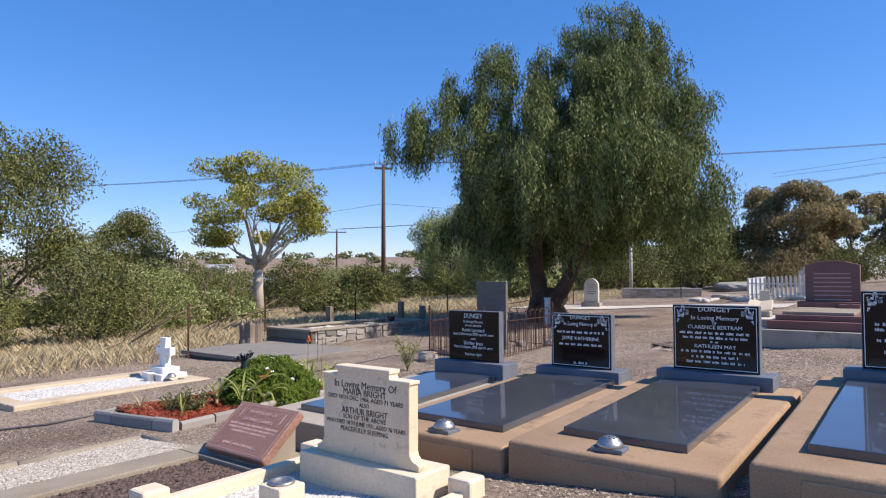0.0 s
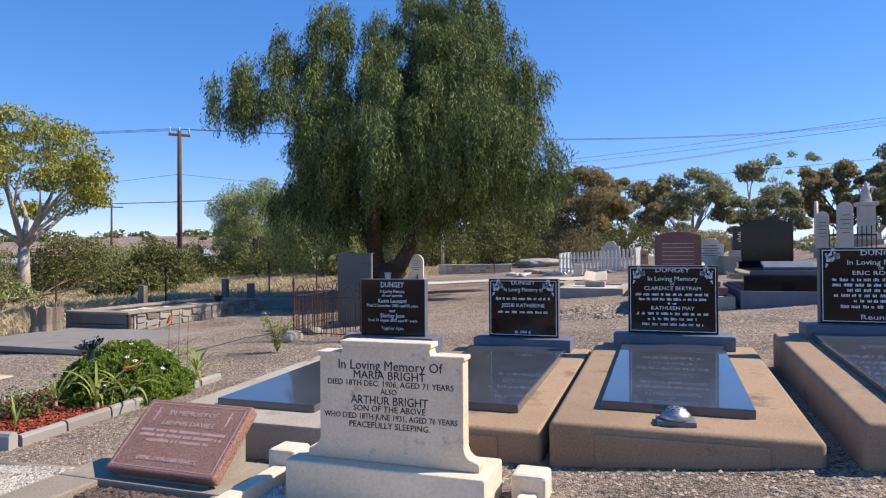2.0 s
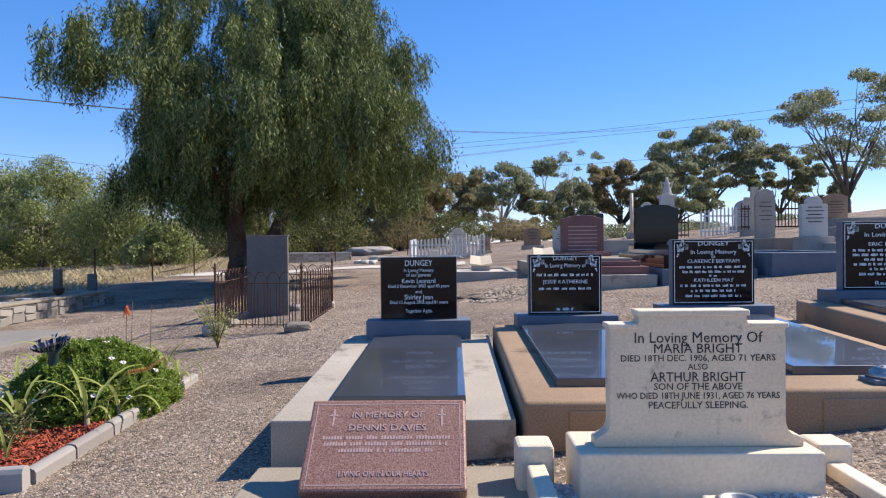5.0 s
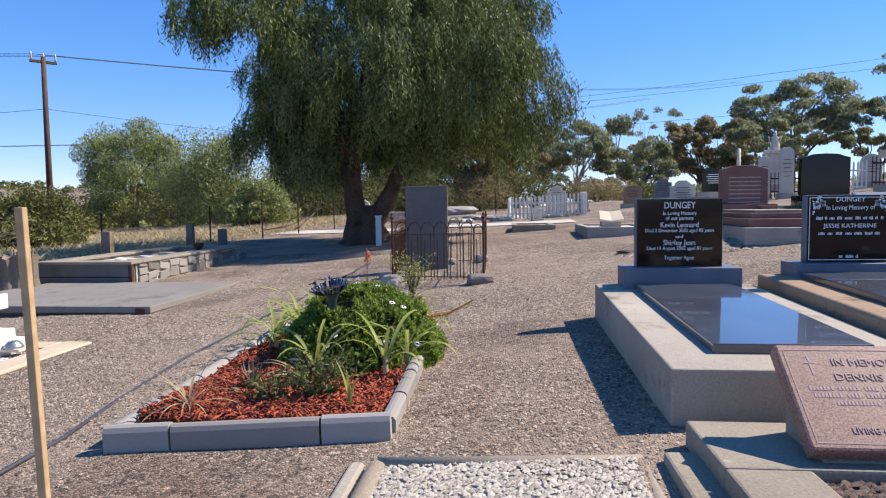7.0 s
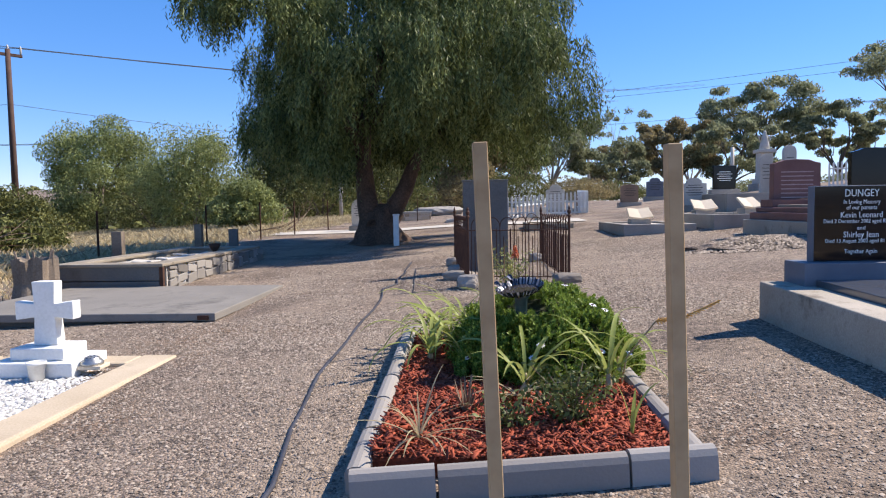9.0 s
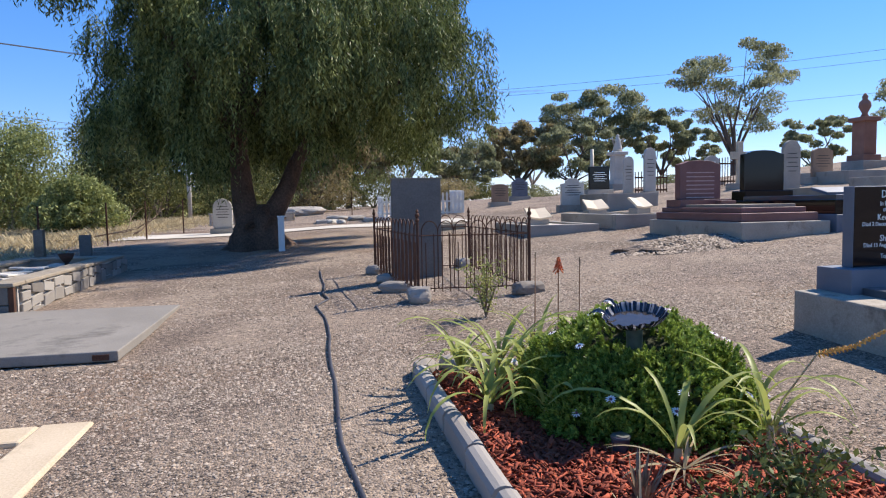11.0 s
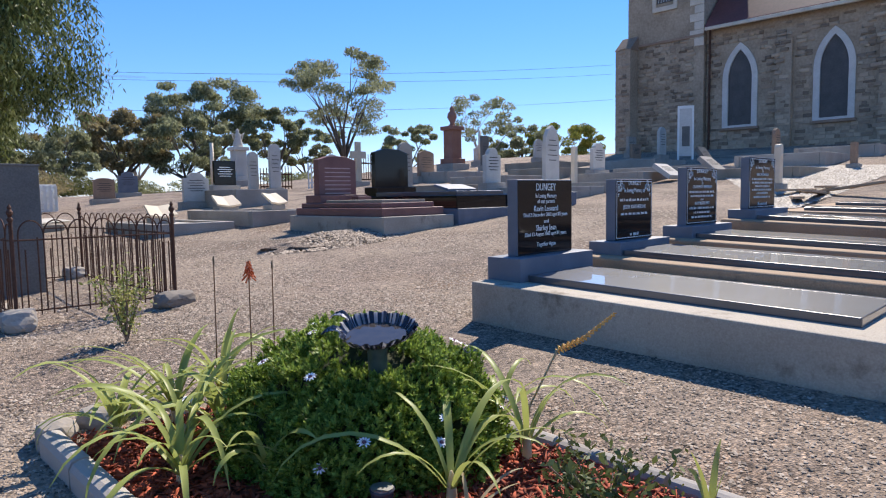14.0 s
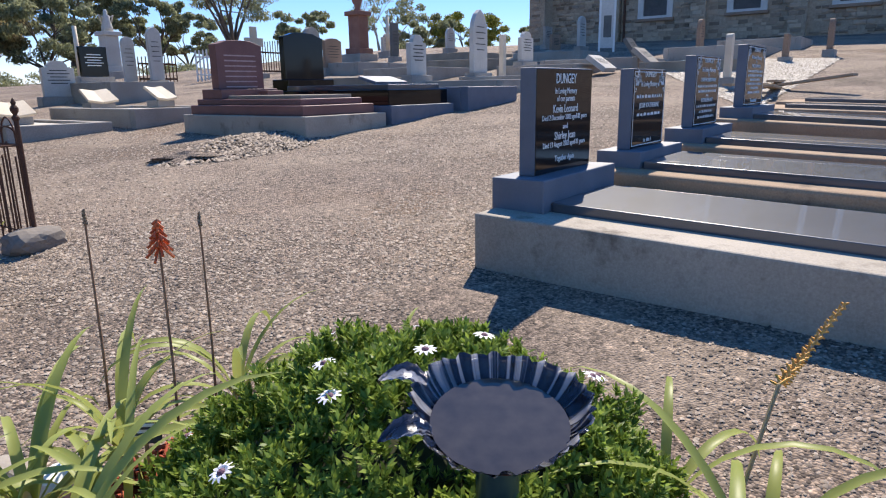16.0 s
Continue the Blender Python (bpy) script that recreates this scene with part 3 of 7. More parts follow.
# ---- the grave with the slanted red plaque ----
def plaque_grave():
    g = thing("plaque_grave", (-3.775, 3.085, 0.0), "slanted red granite plaque on a lichened concrete kerb grave", "grave")
    for name, b in (("back_kerb", (-0.72, 0.74, -0.03, 0.52)), ("side_kerb", (-0.72, -0.40, -2.0, -0.034)), ("side_kerb", (0.42, 0.74, -2.0, -0.034)), ("front_kerb", (-0.396, 0.416, -2.0, -1.72))):
        part(name, box(*b, -0.12, 0.10, 0.012), M_LICHEN, g)
    part("footing", box(-0.86, 0.82, -2.05, 0.35, -0.18, 0.015, 0.015), M_LICHEN, g)
    part("gravel_bed", box(-0.396, 0.416, -1.715, -0.036, -0.1, 0.05, 0), M_PEBBLE_RED, g)
    spots = np.stack([rng.uniform(-0.39, 0.41, 4500), rng.uniform(-1.71, -0.05, 4500), np.full(4500, 0.065)], 1)
    pebbles("gravel", spots, 0.018, M_PEBBLE_RED, "dark red crushed rock", g)
    # plaque: a wedge with a face that leans back
    w, d, rise = 0.777, 0.385, 0.325
    length, ang = math.hypot(d, rise), math.degrees(math.atan2(rise, d))
    m = pose(0, 0.0, 0.165, ang, 0, 0)
    plq = part("plaque", moved(box(-w / 2, w / 2, 0, length, -0.075, 0, 0.012), m), M_REDGRANITE, g, "polished red granite slanted plaque")
    part("wedge", extrude_wedge(w - 0.12, d, rise), M_LICHEN, g, "concrete wedge")
    bm = bmesh.new()
    for a, b, c, e in ((0.028, w - 0.028, 0.028, 0.032), (0.028, w - 0.028, length - 0.032, length - 0.028), (0.028, 0.032, 0.032, length - 0.032), (w - 0.032, w - 0.028, 0.032, length - 0.032)):
        box(a - w / 2, b - w / 2, c, e, 0, 0.0015, 0, 1, bm)
    for s in (-1, 1):
        box(s * 0.27 - 0.004, s * 0.27 + 0.004, length - 0.16, length - 0.06, 0, 0.0015, 0, 1, bm)
        box(s * 0.27 - 0.02, s * 0.27 + 0.02, length - 0.10, length - 0.092, 0, 0.0015, 0, 1, bm)
    for z, width in ((0.27, 0.62), (0.235, 0.60), (0.2, 0.45)):
        x = -width / 2
        while x < width / 2:
            box(x, x + 0.009, z, z + 0.022 * rng.uniform(0.7, 1), 0, 0.0015, 0, 1, bm)
            x += 0.014 if rng.uniform() < 0.85 else 0.03
    part("engraving", moved(bm, m), M_LETTER_PINK, plq, "pale engraved border and small lettering")
    for text, size, y, width in (("IN MEMORY OF", 0.05, length - 0.095, 0.36), ("DENNIS DAVIES", 0.05, length - 0.17, 0.38), ("LIVING ON IN OUR HEARTS", 0.04, 0.085, 0.42)):
        p = m @ Vector((0, y, 0.0016))
        lettering(text, size, p, plq, M_LETTER_PINK, width, (ang, 0, 0))


def extrude_wedge(w, d, rise):
    bm = bmesh.new()
    pts = [(0.04, 0.1), (d, 0.1), (d, rise + 0.06), (0.04, 0.105)]
    a = [bm.verts.new((-w / 2, y, z)) for y, z in pts]
    b = [bm.verts.new((w / 2, y, z)) for y, z in pts]
    bm.faces.new(a)
    bm.faces.new(b[::-1])
    for i in range(4):
        bm.faces.new((a[i], b[i], b[(i + 1) % 4], a[(i + 1) % 4]))
    bmesh.ops.recalc_face_normals(bm, faces=bm.faces[:])
    return bm


M_LICHEN = material("lichened_concrete", (0.20, 0.165, 0.12), (0.37, 0.315, 0.24), 0.9, 70, 2, 0.5, stain=(0.52, 0.49, 0.42), stain_scale=11, stain_at=0.63)
plaque_grave()


# ---- plain gravel grave with round kerbs ----
def gravel_grave():
    g = thing("gravel_grave", (-5.33, 3.44, -0.165), "low grave of pale gravel edged with rounded concrete", "grave")
    def kerb(p, q):
        bm = tube(bmesh.new(), [p, ((p[0] + q[0]) / 2, (p[1] + q[1]) / 2, (p[2] + q[2]) / 2), q], 0.05, 8)
        part("kerb", bm, M_LICHEN, g, "", True)
    kerb((-0.60, 0.06, 0.04), (0.62, 0.05, 0.09))
    kerb((-0.60, 0.03, 0.04), (-0.62, -1.1, 0.03))
    kerb((-0.62, -1.12, 0.03), (-0.64, -2.2, 0.02))
    kerb((0.62, 0.02, 0.08), (0.60, -1.1, 0.07))
    kerb((0.60, -1.12, 0.07), (0.58, -2.2, 0.06))
    part("kerb", box(-0.74, -0.67, -0.5, 0.08, -0.05, 0.06, 0.015), M_CONCRETE, g)
    bed = box(-0.58, 0.58, -2.2, 0.02, -0.06, 0.09, 0)
    for q in bed.verts:
        q.co.z += q.co.x * 0.06 + q.co.y * 0.022
    part("gravel_bed", bed, M_PEBBLE_LIGHT, g)
    spots = np.stack([rng.uniform(-0.58, 0.58, 15000), rng.uniform(-2.2, 0.04, 15000), np.zeros(15000)], 1)
    spots[:, 2] = 0.1 + spots[:, 0] * 0.06 + spots[:, 1] * 0.022
    pebbles("gravel", spots, 0.0115, M_PEBBLE_LIGHT, "pale crushed gravel", g)


gravel_grave()


# ---- stakes ----
for x, y, top, lean in ((-6.938, 2.24, 1.132, -2.1), (-6.64, 2.2, 1.12, -1.7)):
    gz = ground_z(x, y)
    h = top - gz
    s = thing("wooden_stake", (x - h * math.sin(radians(lean)), y, gz), "sawn pine survey stake driven into the ground", "stake", "pair of stakes")
    s.rotation_euler = (0, radians(lean), radians(5))
    bm = box(-0.0118, 0.0118, -0.011, 0.011, -0.15, h, 0.0015, 1)
    part("stake", bm, M_WOOD, s)


# ---- garden bed ----
def edging(name, p, q, h, w, parent, mat=M_PIPE):
    """One concrete edging block from p to q with a rounded top."""
    p, q = Vector(p), Vector(q)
    d = q - p
    n = d.length
    prof = [(-w / 2, -0.08), (-w / 2, h * 0.72), (-w * 0.36, h * 0.92), (-w * 0.12, h), (w * 0.12, h), (w * 0.36, h * 0.92), (w / 2, h * 0.72), (w / 2, -0.08)]
    bm = bmesh.new()
    a = [bm.verts.new((0, y, z)) for y, z in prof]
    b = [bm.verts.new((n, y, z)) for y, z in prof]
    bm.faces.new(a)
    bm.faces.new(b[::-1])
    for i in range(len(prof)):
        j = (i + 1) % len(prof)
        bm.faces.new((a[i], b[i], b[j], a[j]))
    bmesh.ops.recalc_face_normals(bm, faces=bm.faces[:])
    ob = part(name, bm, mat, parent)
    ob.matrix_basis = Matrix.Translation(p) @ pose(0, 0, 0, rng.uniform(-3, 3), math.degrees(-math.atan2(d.z, d.xy.length)), math.degrees(math.atan2(d.y, d.x)))
    return ob


def garden_bed():
    g = thing("garden_bed", (-6.7, 5.1, -0.12), "garden bed of red bark mulch edged with grey concrete blocks", "garden bed")
    o = Vector((-6.7, 5.1, -0.12))
    def run(p, q, cuts, h, w):
        p, q = Vector((*p, ground_z(*p))) - o, Vector((*q, ground_z(*q))) - o
        d = q - p
        for a, b in zip(cuts, cuts[1:]):
            edging("edging_block", p + d * (a + 0.004), p + d * (b - 0.004), h * rng.uniform(0.94, 1.04), w, g)
    run((-7.46, 3.74), (-5.93, 3.88), (0, 0.235, 0.755, 1.0), 0.125, 0.085)
    run((-7.44, 3.80), (-7.47, 6.6), (0, 0.17, 0.34, 0.5, 0.67, 0.84, 1.0), 0.115, 0.1)
    run((-5.97, 3.94), (-6.0, 6.5), (0, 0.17, 0.36, 0.52, 0.7, 0.86, 1.0), 0.09, 0.09)
    n = 15000
    spots = np.stack([rng.uniform(-0.70, 0.68, n), rng.uniform(-1.17, 1.45, n), np.zeros(n)], 1)
    spots[:, 2] = 0.055 + 0.02 * np.sin(spots[:, 0] * 6) * np.sin(spots[:, 1] * 5) + rng.uniform(0, 0.03, n)
    ang, tip = rng.uniform(0, 6.28, n), rng.normal(0, 0.35, n)
    L, W = rng.uniform(0.007, 0.03, n), rng.uniform(0.003, 0.0085, n)
    along = np.stack([np.cos(ang) * L, np.sin(ang) * L, tip * L], 1)
    across = np.stack([-np.sin(ang) * W, np.cos(ang) * W, rng.normal(0, 0.5, n) * W], 1)
    v = np.stack([spots - along - across, spots - along + across, spots + along + across * 0.7, spots + along - across * 0.7], 1)
    up = np.array([0, 0, 0.004])
    v = np.concatenate([v, v + up], 1)
    f = np.array([(4, 5, 6, 7), (0, 1, 5, 4), (1, 2, 6, 5), (2, 3, 7, 6), (3, 0, 4, 7)])
    raw("mulch", v.reshape(-1, 3), (f[None] + (np.arange(n) * 8)[:, None, None]).reshape(-1, 4), M_MULCH, g, "red-dyed bark chips", kind="stuff")
    part("soil", box(-0.72, 0.70, -1.15, 1.46, -0.15, 0.055, 0.02), M_MULCHBASE, g, "dark red-brown soil")


M_MULCHBASE = material("mulch_soil", (0.05, 0.012, 0.007), (0.2, 0.05, 0.025), 0.95, 60, 4, 0.6)
garden_bed()


def daisy_bush():
    c = np.array([-6.46, 5.58, -0.1])
    t = thing("daisy_bush", tuple(c), "dense mounded green daisy bush with white flowers in the bed", "bush")
    n = 6800
    d = unit(n)
    d[:, 2] = np.abs(d[:, 2])
    r = np.array([0.63, 0.65, 0.58])
    lump = np.array([1 + 0.13 * noise.noise(Vector((*(p * 2.6),))) + 0.10 * noise.noise(Vector((*(p * 7.0),))) for p in d])
    depth = rng.uniform(0.9, 1.0, n) * lump
    base = d * r * depth[:, None]
    side = unit(1500)
    side[:, 2] = np.abs(side[:, 2])
    base = np.concatenate([base, side * np.array([0.4, 0.36, 0.47]) * rng.uniform(0.92, 1.0, (1500, 1)) + np.array([-0.2, -0.24, 0.0])])
    d = np.concatenate([d, side])
    clear = (np.hypot(base[:, 0] + 0.172, base[:, 1] + 0.312) > 0.155) | (base[:, 2] < 0.45)      # the bowl keeps its own space
    base, d = base[clear], d[clear]
    n = len(base)
    k = 17
    axis = d * 0.8 + np.array([0, 0, 0.6]) + rng.normal(0, 0.25, (n, 3))
    axis /= np.linalg.norm(axis, axis=1)[:, None]
    cen, al, ac = [], [], []
    for j in range(k):
        side = np.cross(axis, unit(n))
        side /= np.linalg.norm(side, axis=1)[:, None] + 1e-9
        way = axis * rng.uniform(0.3, 1.0, n)[:, None] + side * rng.uniform(0.3, 0.9, n)[:, None]
        way /= np.linalg.norm(way, axis=1)[:, None]
        ln = rng.uniform(0.008, 0.0145, n)[:, None]
        cen.append(base + way * ln + axis * rng.uniform(-0.025, 0.012, n)[:, None])
        al.append(way * ln)
        cr = np.cross(way, axis)
        cr /= np.linalg.norm(cr, axis=1)[:, None] + 1e-9
        ac.append(cr * 0.0047)
    v, f = leaf_quads(np.concatenate(cen), np.concatenate(al), np.concatenate(ac))
    raw("foliage", v, f, L_DAISY, t, "small fresh green leaves", kind="stuff")
    # plain dark dome under the leaves: the bush's inner shade as colour
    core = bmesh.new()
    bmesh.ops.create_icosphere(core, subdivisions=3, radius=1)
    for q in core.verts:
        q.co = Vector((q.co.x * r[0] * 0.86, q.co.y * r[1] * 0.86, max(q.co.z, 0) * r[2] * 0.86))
    part("shade_core", core, M_CORE, t, "dark dome standing in for the shade inside the bush")
    # flowers
    for i in range(26):
        u = unit(1)[0]
        u[2] = abs(u[2]) * 0.9 + 0.25
        u /= np.linalg.norm(u)
        p = Vector(u * r * 1.06)
        q = Vector((u[0] * 0.7, u[1] * 0.7, 1)).normalized().to_track_quat("Z", "Y").to_matrix().to_4x4()
        m = Matrix.Translation(p) @ q
        pet = bmesh.new()
        for a in range(11):
            ang = 2 * math.pi * a / 11
            dx, dy = math.cos(ang), math.sin(ang)
            vs = [pet.verts.new(m @ Vector((dx * rr - dy * w, dy * rr + dx * w, z))) for rr, w, z in ((0.004, 0, 0), (0.015, 0.0042, 0.004), (0.026, 0.0015, 0.001), (0.026, -0.0015, 0.001), (0.015, -0.0042, 0.004))]
            pet.faces.new(vs)
        fl = part("flower", pet, M_PETAL, t, "white daisy flower")
        eye = lathe([(0.008, 0), (0.008, 0.004), (0.004, 0.007)], 8)
        part("flower_centre", moved(eye, m), M_DISC, fl)


# near-black green: shade between the leaves put into the core's colour
M_CORE = material("bush_shade_core", (0.02, 0.025, 0.01), (0.05, 0.055, 0.02), 0.95, 40, 6, 0.5)
M_PETAL = material("white_petals", (0.75, 0.72, 0.72), (0.9, 0.88, 0.88), 0.6, 30, 4, 0)
M_DISC = material("purple_flower_centre", (0.12, 0.05, 0.09), (0.2, 0.1, 0.12), 0.7, 30, 4, 0)
daisy_bush()


def strap_leaf(length, lean, ang, width, droop, fold=0.3, twist=0.0):
    """One long arching leaf, folded along the middle."""
    bm = bmesh.new()
    rows = []
    n = 9
    x, z, a = 0.0, 0.0, radians(90 - lean)
    for i in range(n + 1):
        u = i / n
        w = width * (0.55 + 0.45 * math.sin(min(1, u * 2.2) * math.pi / 2)) * (1 - u ** 3) + 0.001
        s = math.sin(twist * u)
        rows.append([bm.verts.new((x, -w, z + fold * w + s * w)), bm.verts.new((x, 0, z)), bm.verts.new((x, w, z + fold * w - s * w))])
        a -= radians(droop) / n * (0.4 + 1.2 * u)
        x += math.cos(a) * length / n
        z += math.sin(a) * length / n
    for p, q in zip(rows, rows[1:]):
        for k in range(2):
            bm.faces.new((p[k], p[k + 1], q[k + 1], q[k]))
    return moved(bm, pose(0, 0, 0, 0, 0, ang))


def strap_plant(x, y, leaves, length, seed, label="clump of arching yellow-green strap leaves", mat=None, width=0.0155, lean=(6, 42), droop=(60, 150)):
    r = random.Random(seed)
    p = thing("lily_plant", (x, y, ground_z(x, y) + 0.045), label, "plant", "strap-leaved plants in the bed")
    if mat is None and leaves > 5:
        part("stem", lathe([(0.02, -0.06), (0.021, 0.03), (0.016, 0.09), (0.009, 0.13), (0.004, 0.14)], 10), L_STRAW, p, "pale leaf base", True)
    for i in range(leaves):
        bm = strap_leaf(length * r.uniform(0.6, 1.15), r.uniform(*lean), i * 137.5 + r.uniform(-25, 25), width * r.uniform(0.7, 1.2), r.uniform(*droop), 0.35, r.uniform(-0.6, 0.6))
        for v in bm.verts:
            v.co.z += 0.05
        part("leaf", bm, mat or L_STRAP, p, "", True)


for i, (x, y, n, ln) in enumerate(((-6.64, 4.86, 9, 0.72), (-6.16, 4.9, 7, 0.66), (-7.1, 6.02, 14, 0.66), (-7.24, 5.72, 12, 0.6), (-6.98, 6.42, 13, 0.66), (-6.7, 6.5, 10, 0.6), (-6.3, 6.5, 8, 0.5), (-5.98, 6.1, 6, 0.5), (-7.25, 6.4, 12, 0.62), (-6.05, 5.15, 6, 0.6), (-6.9, 6.1, 12, 0.66), (-7.0, 5.5, 7, 0.5))):
    strap_plant(x, y, n if i < 2 else int(n * 1.4), ln, 20 + i, lean=(4, 34) if i < 2 else (6, 46), droop=(90, 190) if i < 2 else (70, 160))
strap_plant(-7.2, 4.15, 30, 0.34, 50, "dry straw-coloured grass tuft in the mulch", L_STRAW, 0.004, (20, 75), (30, 90))
strap_plant(-6.7, 4.72, 18, 0.3, 51, "withered straw-coloured leaves in the mulch", L_STRAW, 0.006, (35, 80), (20, 80))
strap_plant(-6.22, 4.12, 4, 0.25, 52, "small green shoot in the mulch", None, 0.012, (5, 25), (20, 60))


def aloe_clump(x, y):
    p = thing("aloe", (x, y, ground_z(x, y) + 0.05), "small dried brown spiky aloe in the mulch", "plant")
    r = random.Random(4)
    for i in range(22):
        part("leaf", strap_leaf(r.uniform(0.14, 0.24), r.uniform(3, 45), i * 137.5, 0.008, r.uniform(-20, 25), 0.6), L_TWIG, p, "", True)


aloe_clump(-6.98, 4.55)


def small_shrub(x, y, h, spread, leaves, mat, label, seed, leaf=0.02):
    r = random.Random(seed)
    p = thing("small_shrub", (x, y, ground_z(x, y) + 0.02), label, "shrub")
    bm = bmesh.new()
    tips = []
    for i in range(14):
        a, s = r.uniform(0, 6.28), r.uniform(0.2, 1) * spread
        end = Vector((math.cos(a) * s, math.sin(a) * s, h * r.uniform(0.6, 1.0)))
        mid = Vector((end.x * 0.4, end.y * 0.4, end.z * 0.6))
        tube(bm, [(0, 0, -0.03), mid, end], [0.006, 0.004, 0.002], 5)
        tips += [mid.lerp(end, r.random()) if r.random() < 0.6 else mid * r.uniform(0.25, 1.0) for _ in range(leaves // 14)]
    part("branching_stem", bm, L_TWIG, p)
    c = np.array([tuple(t) for t in tips]) + rng.normal(0, 0.035, (len(tips), 3))
    al = unit(len(tips)) * leaf * rng.uniform(0.6, 1.2, (len(tips), 1))
    ac = np.cross(al, unit(len(tips))) * 0.5
    v, f = leaf_quads(c, al, ac)
    raw("leaves", v, f, mat, p, "small leaves", kind="stuff")


L_ROSE = leaf_material("dark_rose_leaves", (0.035, 0.05, 0.015), (0.19, 0.22, 0.07), see_through=0.2)
L_STRAPSHRUB = leaf_material("yellow_green_leaves", (0.16, 0.18, 0.05), (0.5, 0.5, 0.16), see_through=0.3)
small_shrub(-6.45, 4.36, 0.32, 0.27, 1100, L_ROSE, "small leafy rose bush in the mulch", 3)
small_shrub(-6.74, 4.32, 0.22, 0.2, 420, L_ROSE, "low leafy rose shoot in the mulch", 5)
small_shrub(-6.5, 8.5, 0.62, 0.3, 900, L_STRAPSHRUB, "sparse yellow-green shrub beside the iron fence", 8, 0.02)


M_STALK = material("brown_flower_stalk", (0.16, 0.075, 0.045), (0.34, 0.19, 0.11), 0.85, 60, 6, 0)


def flower_stalks():
    for i, (x, y, h, red) in enumerate(((-6.68, 6.6, 0.78, 0), (-6.61, 6.35, 0.80, 1), (-6.42, 6.45, 0.74, 0))):
        p = thing("aloe_flower_stalk", (x, y, ground_z(x, y)), "red-hot aloe flower on a thin stalk" if red else "dry brown aloe stalk", "flower", "flower stalks in the bed")
        part("stalk", tube(bmesh.new(), [(0, 0, -0.02), (0.012, 0.0, h * 0.5), (0.02, 0.01, h)], [0.0045, 0.004, 0.003], 6), M_STALK, p)
        bm = bmesh.new()
        for k in range(34 if red else 14):
            u = k / 34
            a = k * 2.4
            z = h - (0.075 if red else 0.1) * u + (0 if red else 0.03)
            s = (0.03 if red else 0.009) * (0.35 + u)
            tube(bm, [(0.02, 0.01, z), (0.02 + math.cos(a) * s, 0.01 + math.sin(a) * s, z - s * (0.9 if red else 0.2))], [0.003, 0.0042], 5)
        part("flower_head", bm, M_ALOERED if red else L_TWIG, p, "orange-red tubular flowers" if red else "")
    p = thing("dried_flower_spike", (-6.08, 4.98, ground_z(-6.08, 4.98)), "drooping dried yellow-orange flower spike beside the bed", "flower")
    pts = [Vector((0, 0, 0.0)), Vector((0.04, 0.0, 0.22)), Vector((0.2, -0.03, 0.44)), Vector((0.36, -0.06, 0.47)), Vector((0.53, -0.12, 0.57))]
    part("stalk", tube(bmesh.new(), pts, [0.006, 0.005, 0.005, 0.004, 0.003], 6), L_STRAW, p)
    bm = bmesh.new()
    for k in range(120):
        u = k / 120
        c = pts[2].lerp(pts[3], u * 2) if u < 0.5 else pts[3].lerp(pts[4], u * 2 - 1)
        a = k * 2.4
        tube(bm, [c, c + Vector((0.012, math.cos(a) * 0.018, math.sin(a) * 0.018)) * (1.1 - u * 0.6)], [0.004, 0.003], 4)
    part("flower_head", bm, M_SPIKE, p, "yellow-orange dried florets")


M_ALOERED = material("orange_red_florets", (0.55, 0.08, 0.02), (0.8, 0.2, 0.06), 0.5, 30, 4, 0, by_island=True)
M_SPIKE = material("ochre_florets", (0.45, 0.22, 0.04), (0.75, 0.42, 0.1), 0.7, 30, 4, 0, by_island=True)
flower_stalks()


def bird_bath():
    b = thing("bird_bath", (-6.632, 5.268, -0.08), "dark glazed bird bath with a fluted leaf-edged bowl of water", "bird bath", turn=-48)
    b.rotation_euler = (0, 0, radians(-48))
    lean = pose(0, 0, 0.56, 15, 0, 0) @ pose(0, 0, -0.56)
    part("pedestal", lathe([(0.11, 0), (0.10, 0.04), (0.05, 0.08), (0.035, 0.3), (0.04, 0.52), (0.07, 0.56)], 20), M_GLAZEGREEN, b, "dark green pedestal", True)
    bm = bmesh.new()
    steps, rows = 96, 12
    grid = []
    for i in range(rows + 1):
        u = i / rows
        ring = []
        for k in range(steps):
            a = 2 * math.pi * k / steps
            flute = math.sin(a * 18) * 0.004 * u * u
            r = (0.05 + 0.105 * u) * (1 + 0.05 * math.sin(a * 3 + 1) * u) + 0.006 * u * math.sin(a * 31)
            z = 0.555 + 0.058 * u ** 2.8 + flute
            ring.append(bm.verts.new((r * math.cos(a), r * math.sin(a) * 0.92, z)))
        grid.append(ring)
    for p, q in zip(grid, grid[1:]):
        for k in range(steps):
            bm.faces.new((p[k], p[(k + 1) % steps], q[(k + 1) % steps], q[k]))
    bm.faces.new(grid[0][::-1])
    bmesh.ops.solidify(bm, geom=bm.faces[:], thickness=0.008)
    moved(bm, lean)
    part("bowl", bm, M_GLAZE, b, "fluted dark blue bowl with white streaks", True)
    part("water", moved(lathe([(0.118, 0), (0.118, 0.001)], 40), lean @ pose(0, -0.012, 0.584) @ pose(0, 0, 0, -2)), M_WATER, b, "still water")
    for y, z, a in ((0.055, 0.605, 12), (-0.06, 0.602, -6)):
        leaf = glazed_leaf(0.085, 0.022)
        part("leaf_handle", moved(leaf, lean @ pose(-0.118, y, z + 0.012, 0, -10, 180 - a)), M_GLAZE, b, "veined leaf-shaped handle", True)


